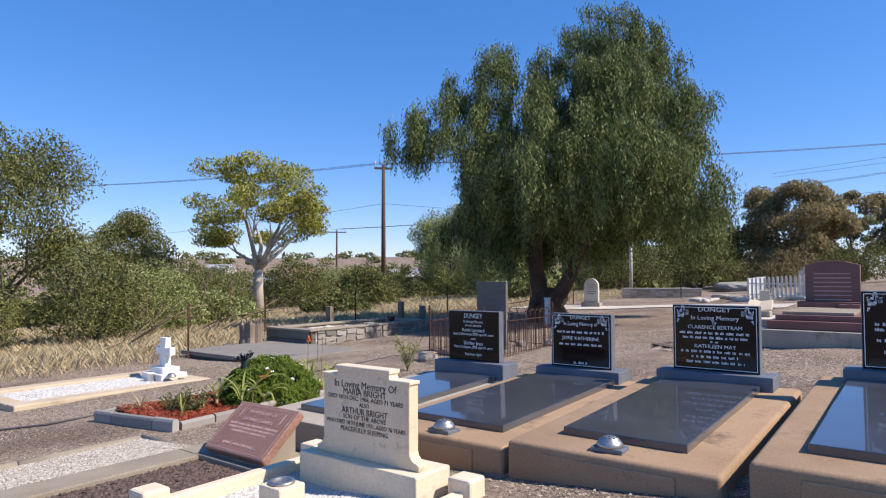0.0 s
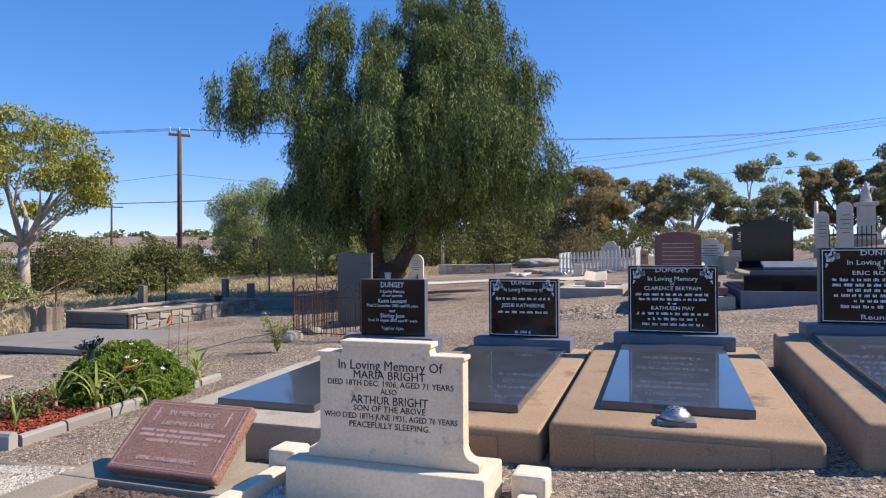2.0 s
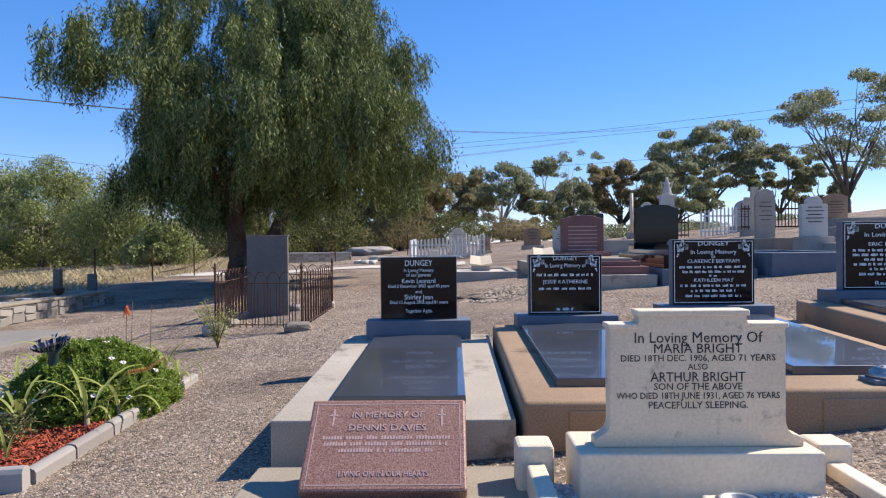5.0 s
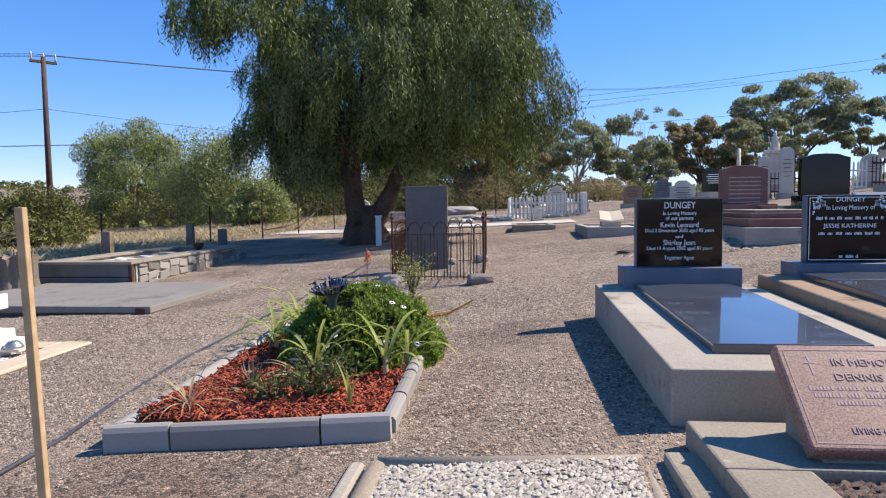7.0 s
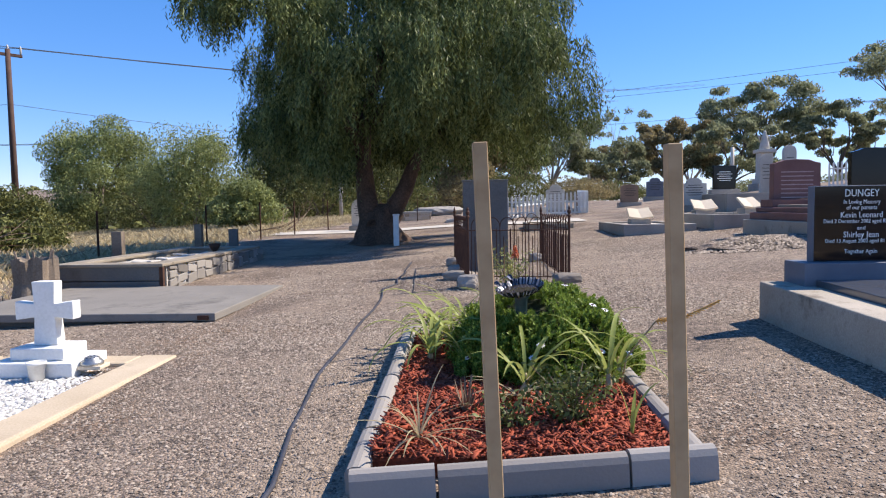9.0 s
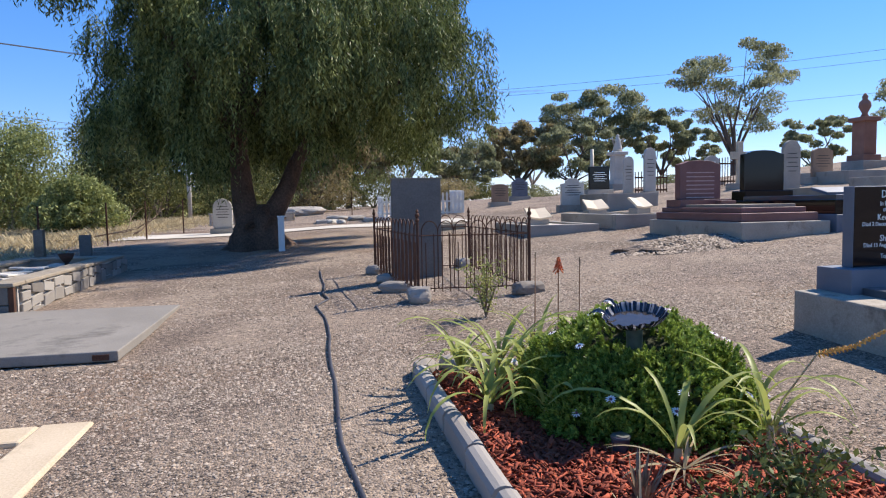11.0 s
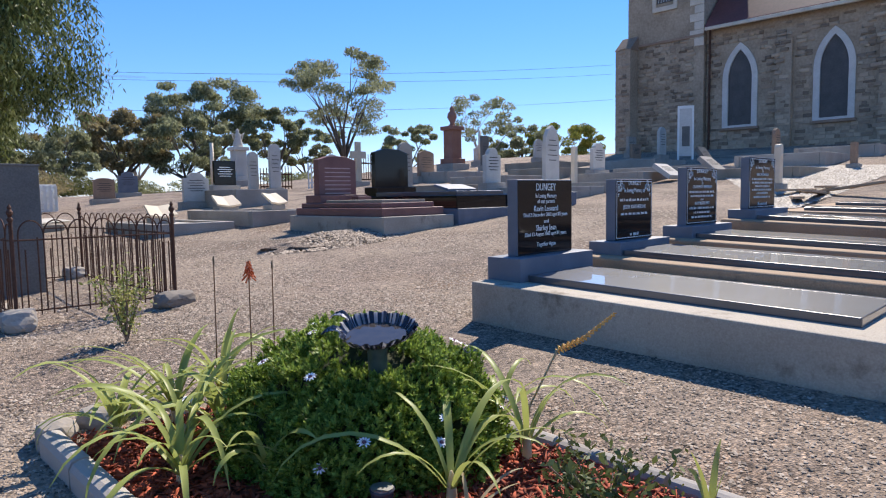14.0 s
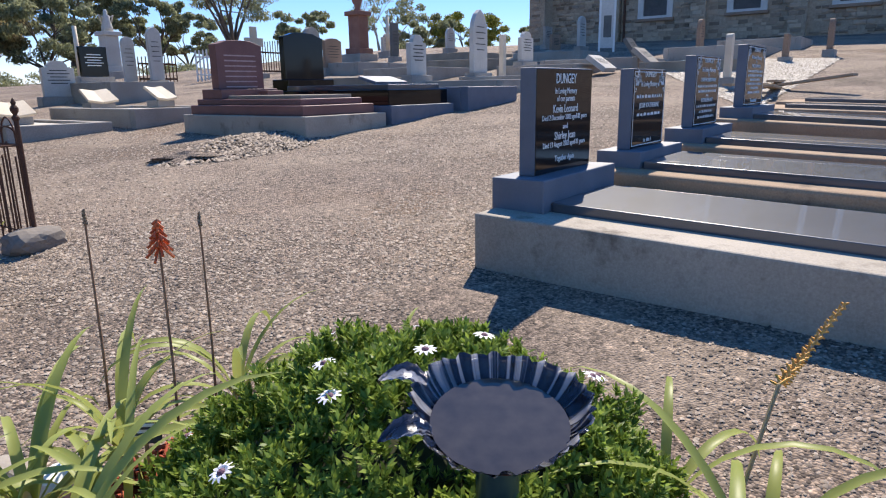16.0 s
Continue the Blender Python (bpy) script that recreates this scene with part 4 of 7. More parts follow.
def glazed_leaf(length, half):
    """A thick leaf with a raised midrib, side veins and a toothed edge."""
    bm = bmesh.new()
    rows, n = [], 14
    for i in range(n + 1):
        u = i / n
        w = half * math.sin(math.pi * min(1, u * 0.93 + 0.07)) ** 0.7 * (1.12 if i % 3 == 1 else 0.94) + 0.0015
        z = 0.018 * math.sin(u * math.pi) - 0.02 * u * u
        rows.append([bm.verts.new((u * length, k * w, z + 0.008 * abs(k) + (0.0035 if k == 0 else 0.0) - (0.004 if abs(k) == 0.5 and i % 3 == 0 else 0.0))) for k in (-1, -0.5, 0, 0.5, 1)])
    for p, q in zip(rows, rows[1:]):
        for k in range(4):
            bm.faces.new((p[k], p[k + 1], q[k + 1], q[k]))
    bmesh.ops.solidify(bm, geom=bm.faces[:], thickness=0.006)
    return bm


def streaked(name, dark, pale):
    m = material(name, dark, dark, 0.18, 30, 4, 0.1, spec=0.6, coat=0.6)
    nt = m.node_tree
    b = nt.nodes["Principled BSDF"]
    co = nt.nodes.new("ShaderNodeTexCoord")
    gr = nt.nodes.new("ShaderNodeTexGradient")
    gr.gradient_type = "RADIAL"
    nt.links.new(co.outputs["Object"], gr.inputs["Vector"])
    mul = nt.nodes.new("ShaderNodeMath")
    mul.operation = "MULTIPLY"
    mul.inputs[1].default_value = 17.0
    nt.links.new(gr.outputs["Fac"], mul.inputs[0])
    ns = nt.nodes.new("ShaderNodeTexNoise")
    ns.noise_dimensions = "1D"
    ns.inputs["Scale"].default_value, ns.inputs["Detail"].default_value = 2.6, 4
    nt.links.new(mul.outputs[0], ns.inputs["W"])
    rp = nt.nodes.new("ShaderNodeValToRGB")
    rp.color_ramp.elements[0].position, rp.color_ramp.elements[1].position = 0.50, 0.62
    rp.color_ramp.elements[0].color, rp.color_ramp.elements[1].color = (*dark, 1), (*pale, 1)
    nt.links.new(ns.outputs["Fac"], rp.inputs["Fac"])
    nt.links.new(rp.outputs["Color"], b.inputs["Base Color"])
    return m


M_GLAZE = streaked("streaked_blue_glaze", (0.012, 0.018, 0.045), (0.42, 0.42, 0.46))
M_GLAZEGREEN = material("dark_green_glaze", (0.02, 0.04, 0.045), (0.05, 0.09, 0.09), 0.3, 30, 5, 0.05)
M_WATER = material("water", (0.035, 0.03, 0.028), (0.075, 0.062, 0.052), 0.03, 30, 5, 0.0, spec=0.8)
bird_bath()

lamp = thing("solar_garden_light", (-6.84, 5.0, -0.07), "small black solar garden light in the mulch", "garden light")
part("body", lathe([(0.03, 0), (0.035, 0.05), (0.042, 0.09), (0.045, 0.1)], 16), M_HOSE, lamp, "", True)
part("panel", moved(lathe([(0.04, 0), (0.04, 0.006)], 16), pose(0, 0, 0.1)), M_STEEL, lamp, "grey solar panel")


tag = thing("plant_label", (-6.69, 6.38, -0.04), "small dark plant label with pale lettering on a stake", "label", turn=-50)
part("plate", moved(box(-0.045, 0.045, -0.002, 0.002, 0.0, 0.065, 0.002, 1), pose(0, 0, 0.14, -25, 0, 0)), M_HOSE, tag)
part("spike", box(-0.006, 0.006, 0.003, 0.007, -0.05, 0.15, 0.001, 1), M_STEEL, tag, "thin metal spike")
bm = bmesh.new()
for k in range(3):
    box(-0.034, 0.034 - 0.012 * k, -0.0036, -0.0022, 0.045 - 0.016 * k, 0.054 - 0.016 * k, 0, 1, bm)
part("lettering", moved(bm, pose(0, 0, 0.14, -25, 0, 0)), M_LETTER, tag, "pale lettering lines")


def field_stone(name, x, y, sx, sy, sz, label, seed, mat=M_FIELDSTONE, group=""):
    bm = bmesh.new()
    bmesh.ops.create_icosphere(bm, subdivisions=3, radius=1)
    for v in bm.verts:
        k = 1 + 0.28 * noise.noise(v.co * 1.3 + Vector((seed, 0, 0))) + 0.1 * noise.noise(v.co * 4 + Vector((seed, 5, 0)))
        c = v.co * k
        m = max(abs(c.x), abs(c.y), abs(c.z))
        c = c.lerp(c / m if m else c, 0.45)
        v.co = Vector((c.x * sx, c.y * sy, c.z * sz))
    ob = solo(name, bm, mat, label, "stone", group, smooth=False)
    ob.matrix_basis = pose(x, y, ground_z(x, y) + sz * 0.55, 0, 0, seed * 40)
    return ob


for i, (x, y, sx) in enumerate(((-7.42, 6.72, 0.13), (-7.2, 6.78, 0.12), (-6.95, 6.8, 0.11))):
    field_stone("field_stone", x, y, sx, sx * 0.7, sx * 0.55, "dark field stone edging the garden bed", i + 11, group="stones round the bed")

field_stone("white_stone", -6.84, 6.62, 0.075, 0.06, 0.055, "smooth white stone among the strap leaves", 77, M_WHITEPAINT)


# ---- iron fence and the slate headstone ----
FEN = [(-6.97, 9.72), (-5.66, 9.62), (-5.72, 12.35), (-7.2, 12.45)]


def iron_fence():
    z0 = 0.02
    f = thing("iron_grave_fence", (-6.4, 11.0, z0), "rusty wrought-iron hoop-top fence round a grave", "fence")
    o = Vector((-6.4, 11.0, z0))
    for x, y in FEN:
        p = Vector((x, y, 0)) - o
        p.z = 0
        bm = lathe([(0.016, -0.02), (0.016, 0.86), (0.024, 0.87), (0.024, 0.885), (0.012, 0.9), (0.026, 0.925), (0.026, 0.945), (0.012, 0.965), (0.018, 0.98), (0.002, 1.01)], 10)
        part("post", moved(bm, Matrix.Translation(p)), M_IRON, f)
    for i in range(4):
        a, b = Vector((*FEN[i], 0)) - o, Vector((*FEN[(i + 1) % 4], 0)) - o
        a.z = b.z = 0
        d = b - a
        n = round(d.length / 0.105)
        n += n % 2
        for z in (0.09, 0.70):
            part("rail", tube(bmesh.new(), [a + Vector((0, 0, z)), b + Vector((0, 0, z))], 0.008, 6), M_IRON, f)
        for k in range(1, n):
            p = a + d * (k / n)
            tall = k % 2 == 0
            part("bar", tube(bmesh.new(), [p + Vector((0, 0, 0.05)), p + Vector((0, 0, 0.72 if tall else 0.62))], 0.0065, 5), M_IRON, f)
        # overlapping hoops
        for k in range(0, n - 1, 2):
            p, q = a + d * ((k + 0.5) / n), a + d * ((k + 2.5 if k + 2.5 < n else n - 0.1) / n)
            r = (q - p).length / 2
            c = (p + q) / 2
            u = (q - p).normalized()
            pts = [p + Vector((0, 0, 0.09))] + [c - u * r * math.cos(s) + Vector((0, 0, 0.74 + r * 1.35 * math.sin(s))) for s in [math.pi * j / 10 for j in range(11)]] + [q + Vector((0, 0, 0.09))]
            part("hoop", tube(bmesh.new(), pts, 0.0065, 5), M_IRON, f)


iron_fence()
s = thing("slate_headstone", (-6.69, 11.5, 0.0), "plain grey slate slab headstone inside the iron fence", "headstone", turn=3)
part("slab", box(-0.355, 0.355, -0.045, 0.045, -0.1, 1.445, 0.012), M_SLATE, s)
part("capping", box(-0.365, 0.365, -0.055, 0.055, 1.43, 1.455, 0.006), M_SLATE, s, "thin top edge")
for i, (x, y, sx, sy, sz) in enumerate(((-6.97, 9.66, 0.19, 0.14, 0.11), (-7.2, 12.3, 0.17, 0.13, 0.09), (-7.1, 10.5, 0.24, 0.15, 0.08), (-5.7, 9.55, 0.2, 0.14, 0.09), (-7.13, 11.4, 0.18, 0.13, 0.07), (-5.8, 12.4, 0.16, 0.12, 0.09), (-6.35, 12.1, 0.14, 0.1, 0.08))):
    field_stone("footing_stone", x, y, sx, sy, sz, "rough grey footing stone under the iron fence", i + 2, group="footing stones")


# ---- white cross grave ----
def cross_grave():
    z = -0.31
    g = thing("cross_grave", (-10.4, 6.3, z), "white painted stone cross on a gravel grave with tan kerbs", "grave")
    part("lower_step", box(-0.34, 0.34, -0.26, 0.24, 0.05, 0.17, 0.012), M_WHITEPAINT, g)
    part("upper_step", box(-0.22, 0.22, -0.17, 0.16, 0.17, 0.27, 0.012), M_WHITEPAINT, g)
    pts = [(-0.10, 0.27), (0.10, 0.27), (0.085, 0.50), (0.24, 0.48), (0.24, 0.63), (0.085, 0.61), (0.095, 0.79), (-0.095, 0.79), (-0.085, 0.61), (-0.24, 0.63), (-0.24, 0.48), (-0.085, 0.50)]
    part("cross", extrude_outline(pts, -0.05, 0.06, 0.008), M_WHITEPAINT, g, "white stone cross")
    for b in ((0.6, 0.9, -2.75, 0.35), (-0.95, -0.65, -2.75, 0.35)):
        part("side_kerb", box(*b, -0.1, 0.10, 0.02), M_TANKERB, g)
    part("head_kerb", box(-0.645, 0.595, 0.06, 0.35, -0.1, 0.095, 0.02), M_TANKERB, g)
    part("foot_kerb", box(-0.645, 0.595, -2.75, -2.5, -0.1, 0.095, 0.02), M_TANKERB, g)
    part("gravel_bed", box(-0.645, 0.595, -2.495, 0.055, -0.1, 0.045, 0), M_PEBBLE_WHITE, g)
    spots = np.stack([rng.uniform(-0.64, 0.59, 7000), rng.uniform(-2.5, 0.05, 7000), np.full(7000, 0.055)], 1)
    pebbles("gravel", spots, 0.016, M_PEBBLE_WHITE, "white marble chips", g)
    p = thing("plastic_flower_pot", (-10.3, 5.98, z + 0.06), "small white plastic flower pot on white chips", "pot")
    part("pot", lathe([(0.05, 0), (0.065, 0.12), (0.072, 0.12), (0.072, 0.14), (0.062, 0.14), (0.055, 0.03)], 16), M_WHITEPAINT, p, "", True)
    flower_vase(-9.98, 6.18, z + 0.1, M_MARBLE_CLEAN)


M_TANKERB = material("tan_concrete_kerb", (0.42, 0.33, 0.22), (0.6, 0.49, 0.35), 0.85, 70, 2, 0.25, stain=(0.3, 0.24, 0.16))
cross_grave()


# ---- concrete ledger ----
M_DARKCONC = material("weathered_dark_concrete", (0.17, 0.155, 0.135), (0.28, 0.255, 0.22), 0.9, 90, 1.2, 0.3, stain=(0.12, 0.11, 0.095), stain_scale=1.3, stain_at=0.55)
s = thing("concrete_ledger", (-11.4, 9.2, -0.22), "flat grey concrete ledger slab over a grave", "grave slab")
part("slab", box(-1.65, 1.62, -1.0, 1.65, 0.03, 0.12, 0.012), M_DARKCONC, s)
part("footing", box(-1.55, 1.5, -0.9, 1.55, -0.1, 0.03, 0.01), M_SLATE, s, "dark recessed footing")
part("plaque_hole", box(1.42, 1.55, -1.012, -0.98, 0.045, 0.095, 0.004), M_IRON, s, "dark socket in the edge")


# ---- stone-walled vault ----
def vault():
    x0, x1, y0, y1, zb, zt = -13.35, -11.62, 10.85, 15.4, -0.26, 0.23
    g = thing("stone_vault", (x1, y0, zb), "low rectangular vault of rubble stone with a rendered front", "vault")
    w, d, h = x1 - x0, y1 - y0, zt - zb
    part("front_slab", box(-w, -0.05, -0.03, 0.16, -0.1, h * 0.48, 0.01), M_SLATE, g, "grey rendered front slab")
    part("front_slab", box(-w, -0.05, -0.03, 0.16, h * 0.5, h - 0.03, 0.01), M_SLATE, g, "grey rendered front slab")
    part("corner_iron", box(-0.046, 0.012, -0.035, 0.03, -0.08, h - 0.04, 0.006), M_IRON, g, "rusty corner iron")
    part("core", box(-0.26, -0.03, 0.17, d, -0.1, h - 0.035, 0), M_MORTAR, g, "pale mortar")
    part("far_wall", box(-w, -w + 0.25, 0.17, d, -0.1, h - 0.035, 0), M_OLDSTONE, g)
    part("back_wall", box(-w + 0.251, -0.261, d - 0.25, d, -0.1, h - 0.035, 0), M_OLDSTONE, g)
    part("fill", box(-w + 0.251, -0.261, 0.165, d - 0.251, -0.1, h - 0.12, 0), M_OLDSTONE, g, "earth and stone fill")
    for b in ((-w - 0.02, 0.02, -0.05, 0.3), (-0.3, 0.02, 0.31, d - 0.3), (-w - 0.02, -w + 0.3, 0.31, d - 0.3), (-w - 0.02, 0.02, d - 0.295, d + 0.02)):
        part("coping", box(*b, h - 0.034, h + 0.015, 0.012), M_LICHEN, g)
    y = 0.2
    k = 0
    while y < d - 0.1:
        ln = rng.uniform(0.22, 0.42)
        z = -0.05
        while z < h - 0.06:
            hh = min(rng.uniform(0.13, 0.22), h - 0.04 - z)
            bm = box(-0.028, 0.006 + rng.uniform(0, 0.014), y + 0.012, y + ln - 0.012, z + 0.01, z + hh - 0.01, 0.008, 1)
            lean_a, lean_b, cut = rng.uniform(-0.22, 0.22), rng.uniform(-0.18, 0.18), rng.uniform(-0.03, 0.03)
            for v in bm.verts:
                dy, dz = v.co.y - (y + ln / 2), v.co.z - (z + hh / 2)
                v.co.z += dy * lean_a * 0.7
                v.co.y += dz * lean_b + (cut if dy * dz > 0 else 0)
                v.co.z = min(max(v.co.z, -0.09), h - 0.045)
            part("stone", bm, M_VAULTSTONE, g)
            z += hh
        y += ln
    for i in range(26):
        x, yy, sx = -w * rng.uniform(0.15, 0.9), d * rng.uniform(0.08, 0.9), rng.uniform(0.1, 0.22)
        part("loose_slab", moved(box(-sx, sx, -sx * 0.7, sx * 0.7, 0, 0.035, 0.01, 1), pose(x, yy, h - 0.11, rng.uniform(-6, 6), rng.uniform(-6, 6), rng.uniform(0, 90))), M_PALESTONE, g)


M_VAULTSTONE = material("grey_rubble", (0.13, 0.115, 0.10), (0.36, 0.33, 0.29), 0.9, 40, 4, 0.5, by_object=True)
M_MORTAR = material("pale_mortar", (0.40, 0.37, 0.32), (0.60, 0.56, 0.5), 0.95, 60, 3, 0.3)
vault()
for i, (x, y, w, h, d, lab, mt) in enumerate(((-13.7, 13.4, 0.2, 0.86, 0.14, "dark timber post beside the vault", M_OLDWOOD), (-13.3, 16.2, 0.17, 0.86, 0.14, "dark timber post beside the vault", M_OLDWOOD), (-12.55, 16.4, 0.22, 0.72, 0.08, "narrow grey stone marker behind the vault", M_SLATE))):
    p = thing("upright_post", (x, y, ground_z(x, y) - 0.05), lab, "post", "posts beside the vault")
    part("post", box(-w / 2, w / 2, -d / 2, d / 2, 0, h, 0.012), mt, p)
    part("footing", box(-w * 0.7, w * 0.7, -d * 0.8, d * 0.8, 0, 0.1, 0.02), M_OLDSTONE, p)
p = thing("iron_urn", (-12.3, 14.6, 0.11), "dark old flower urn standing on the vault", "urn")
part("bowl", lathe([(0.05, 0.09), (0.1, 0.16), (0.13, 0.24), (0.12, 0.24), (0.05, 0.14)], 14), M_IRON, p, "", True)
part("foot", lathe([(0.09, 0), (0.08, 0.03), (0.03, 0.06), (0.04, 0.09)], 14), M_IRON, p, "", True)


# ---- stump ----
def stump():
    x, y = -13.15, 10.2
    t = thing("tree_stump", (x, y, ground_z(x, y)), "rough hollow grey tree stump beside the vault", "stump")
    bm = bmesh.new()
    rings = []
    n = 26
    for z, r in ((-0.1, 0.34), (0.05, 0.29), (0.25, 0.25), (0.45, 0.26), (0.6, 0.27)):
        ring = []
        for k in range(n):
            a = 2 * math.pi * k / n
            rr = r * (1 + 0.13 * math.sin(a * 7) + 0.12 * noise.noise(Vector((math.cos(a) * 2, math.sin(a) * 2, z * 2))))
            jag = 0.1 * noise.noise(Vector((a * 2, 3, 1))) if z > 0.5 else 0
            ring.append(bm.verts.new((rr * math.cos(a), rr * math.sin(a), z + jag)))
        rings.append(ring)
    for p, q in zip(rings, rings[1:]):
        for k in range(n):
            bm.faces.new((p[k], p[(k + 1) % n], q[(k + 1) % n], q[k]))
    c = bm.verts.new((0, 0, 0.4))
    for k in range(n):
        bm.faces.new((rings[-1][k], rings[-1][(k + 1) % n], c))
    part("trunk", bm, M_OLDWOOD, t, "fissured grey wood")
    for k in range(5):
        a = k * 1.3
        part("splinter", tube(bmesh.new(), [(0.2 * math.cos(a), 0.2 * math.sin(a), 0.4), (0.26 * math.cos(a), 0.26 * math.sin(a), 0.72)], [0.05, 0.012], 5), M_OLDWOOD, t)


stump()


# ---- boundary fence of pickets and wire ----
PICKETS = [(-12.6, 8.1), (-15.6, 12.5), (-16.2, 17.0), (-15.2, 21.3), (-13.9, 22.6), (-13.4, 25.0), (-12.8, 28.0), (-9.5, 33.5), (-6.0, 37.0)]


def wire_fence():
    f = thing("wire_fence", (-14, 17, 0), "sagging boundary fence of steel star pickets and plain wire", "fence")
    o = Vector((-14, 17, 0))
    tops = []
    for x, y in PICKETS:
        z = ground_z(x, y)
        bm = bmesh.new()
        h = 1.25
        for a in (90, 210, 330):
            merge(bm, moved(box(-0.003, 0.003, 0, 0.028, -0.1, h, 0), pose(0, 0, 0, 0, 0, a)))
        part("star_picket", moved(bm, Matrix.Translation(Vector((x, y, z)) - o)), M_IRON, f)
        tops.append(Vector((x, y, z)) - o)
    for h in (0.35, 0.7, 1.05):
        for a, b in zip(tops[1:], tops[2:]):
            pts = [a.lerp(b, u) + Vector((0, 0, h - 0.08 * math.sin(math.pi * u))) for u in (0, 0.25, 0.5, 0.75, 1)]
            part("wire", tube(bmesh.new(), pts, 0.004, 4), M_IRON, f)


wire_fence()
p = thing("marker_post", (-8.84, 18.0, 0.06), "short white painted post beside the pepper tree", "post")
part("post", box(-0.07, 0.07, -0.07, 0.07, -0.05, 0.78, 0.012), M_WHITEPAINT, p)
part("cap", box(-0.085, 0.085, -0.085, 0.085, 0.78, 0.82, 0.008), M_WHITEPAINT, p)


# ---- irrigation pipe and fallen sticks ----
def ground_line(name, pts, r, mat, label, category):
    bm = bmesh.new()
    fine = []
    for a, b in zip(pts, pts[1:]):
        for u in (0, 0.25, 0.5, 0.75):
            x, y = a[0] + (b[0] - a[0]) * u, a[1] + (b[1] - a[1]) * u
            fine.append((x + 0.012 * math.sin(y * 3), y, ground_z(x, y) + r * 0.55))
    x, y = pts[-1]
    fine.append((x, y, ground_z(x, y) + r))
    return solo(name, tube(bm, fine, r, 7), mat, label, category, smooth=True)


ground_line("irrigation_pipe", [(-8.05, 13.2), (-8.0, 11.6), (-8.05, 10.8), (-7.97, 10.3), (-8.12, 9.9), (-8.06, 9.2), (-8.02, 8.2), (-8.05, 7.2), (-8.03, 5.7), (-7.95, 4.6), (-7.82, 3.9), (-7.82, 3.3), (-8.3, 2.6), (-8.6, 1.6)], 0.013, M_HOSE, "black poly irrigation pipe lying on the gravel", "pipe")


# ---- older graves behind ----
M_SANDSTONE = material("yellowish_sandstone", (0.46, 0.38, 0.27), (0.64, 0.55, 0.42), 0.85, 50, 2, 0.3)

def outline_of(shape, w, h):
    a = w / 2
    if shape == "round":
        return [(-a, 0), (a, 0), (a, h - a)] + [(a * math.cos(t), h - a + a * math.sin(t)) for t in [math.pi * k / 10 for k in range(1, 10)]] + [(-a, h - a)]
    if shape == "gothic":
        return [(-a, 0), (a, 0), (a, h * 0.66), (a * 0.86, h * 0.8), (a * 0.5, h * 0.93), (0, h), (-a * 0.5, h * 0.93), (-a * 0.86, h * 0.8), (-a, h * 0.66)]
    if shape == "shoulder":
        return [(-a, 0), (a, 0), (a, h * 0.9), (a * 0.78, h * 0.93), (a * 0.5, h * 0.985), (0, h), (-a * 0.5, h * 0.985), (-a * 0.78, h * 0.93), (-a, h * 0.9)]
    if shape == "tab":
        return [(-a, 0), (a, 0), (a, h * 0.8), (a * 0.6, h * 0.82), (a * 0.6, h * 0.9), (a * 0.3, h), (-a * 0.3, h), (-a * 0.6, h * 0.9), (-a * 0.6, h * 0.82), (-a, h * 0.8)]
    if shape == "cross":
        b = w * 0.16
        return [(-b, 0), (b, 0), (b, h * 0.58), (a, h * 0.58), (a, h * 0.76), (b, h * 0.76), (b, h), (-b, h), (-b, h * 0.76), (-a, h * 0.76), (-a, h * 0.58), (-b, h * 0.58)]
    return [(-a, 0), (a, 0), (a, h), (-a, h)]


def old_headstone(x, y, w, h, shape, mat, label, turn=0, depth=0.13, base=True, lean=0.0, lift=0.0, group="older headstones"):
    g = thing("headstone", (x, y, ground_z(x, y) + lift), label, "headstone", group, turn=turn)
    up = 0.0
    if base:
        up = min(0.2, h * 0.18)
        part("base", box(-w * 0.65, w * 0.65, -depth * 1.2, depth * 1.2, -0.15, up, 0.015), M_OLDSTONE if mat is not M_REDDULL else mat, g)
    st = part("stone", moved(extrude_outline([(px, pz + up) for px, pz in outline_of(shape, w, h - up)], -depth / 2, depth / 2, 0.012), pose(0, 0, 0, lean, 0, 0)), mat, g)
    if shape not in ("cross",) and w > 0.4:
        bm = bmesh.new()
        for k in range(5):
            ww = w * (0.34 if k % 2 else 0.26)
            z = up + (h - up) * (0.72 - 0.09 * k)
            box(-ww, ww, -depth / 2 - 0.002, -depth / 2, z, z + 0.022, 0, 1, bm)
        ob = part("inscription", moved(bm, pose(0, 0, 0, lean, 0, 0)), M_LETTER_DARK if mat is not M_BLACK else M_LETTER, st, "worn inscription lines")
    return g


def kerb_grave(x0, x1, y0, y1, h, mat, label, fill=None, width=0.16):
    z = ground_z((x0 + x1) / 2, (y0 + y1) / 2)
    zl = min(ground_z(x0, y0), ground_z(x0, y1)) - z - 0.1
    g = thing("kerbed_grave", ((x0 + x1) / 2, (y0 + y1) / 2, z), label, "grave", "older kerbed graves")
    a, b = (x1 - x0) / 2, (y1 - y0) / 2
    for q in ((-a, a, -b, -b + width), (-a, a, b - width, b)):
        part("kerb", box(*q, zl, h, 0.015), mat, g)
    for q in ((-a, -a + width, -b + width + 0.003, b - width - 0.003), (a - width, a, -b + width + 0.003, b - width - 0.003)):
        part("kerb", box(*q, zl, h, 0.015), mat, g)
    part("fill", box(-a + width + 0.002, a - width - 0.002, -b + width + 0.002, b - width - 0.002, zl, h - 0.05, 0), fill or M_PEBBLE_LIGHT, g, "gravel fill")
    return g


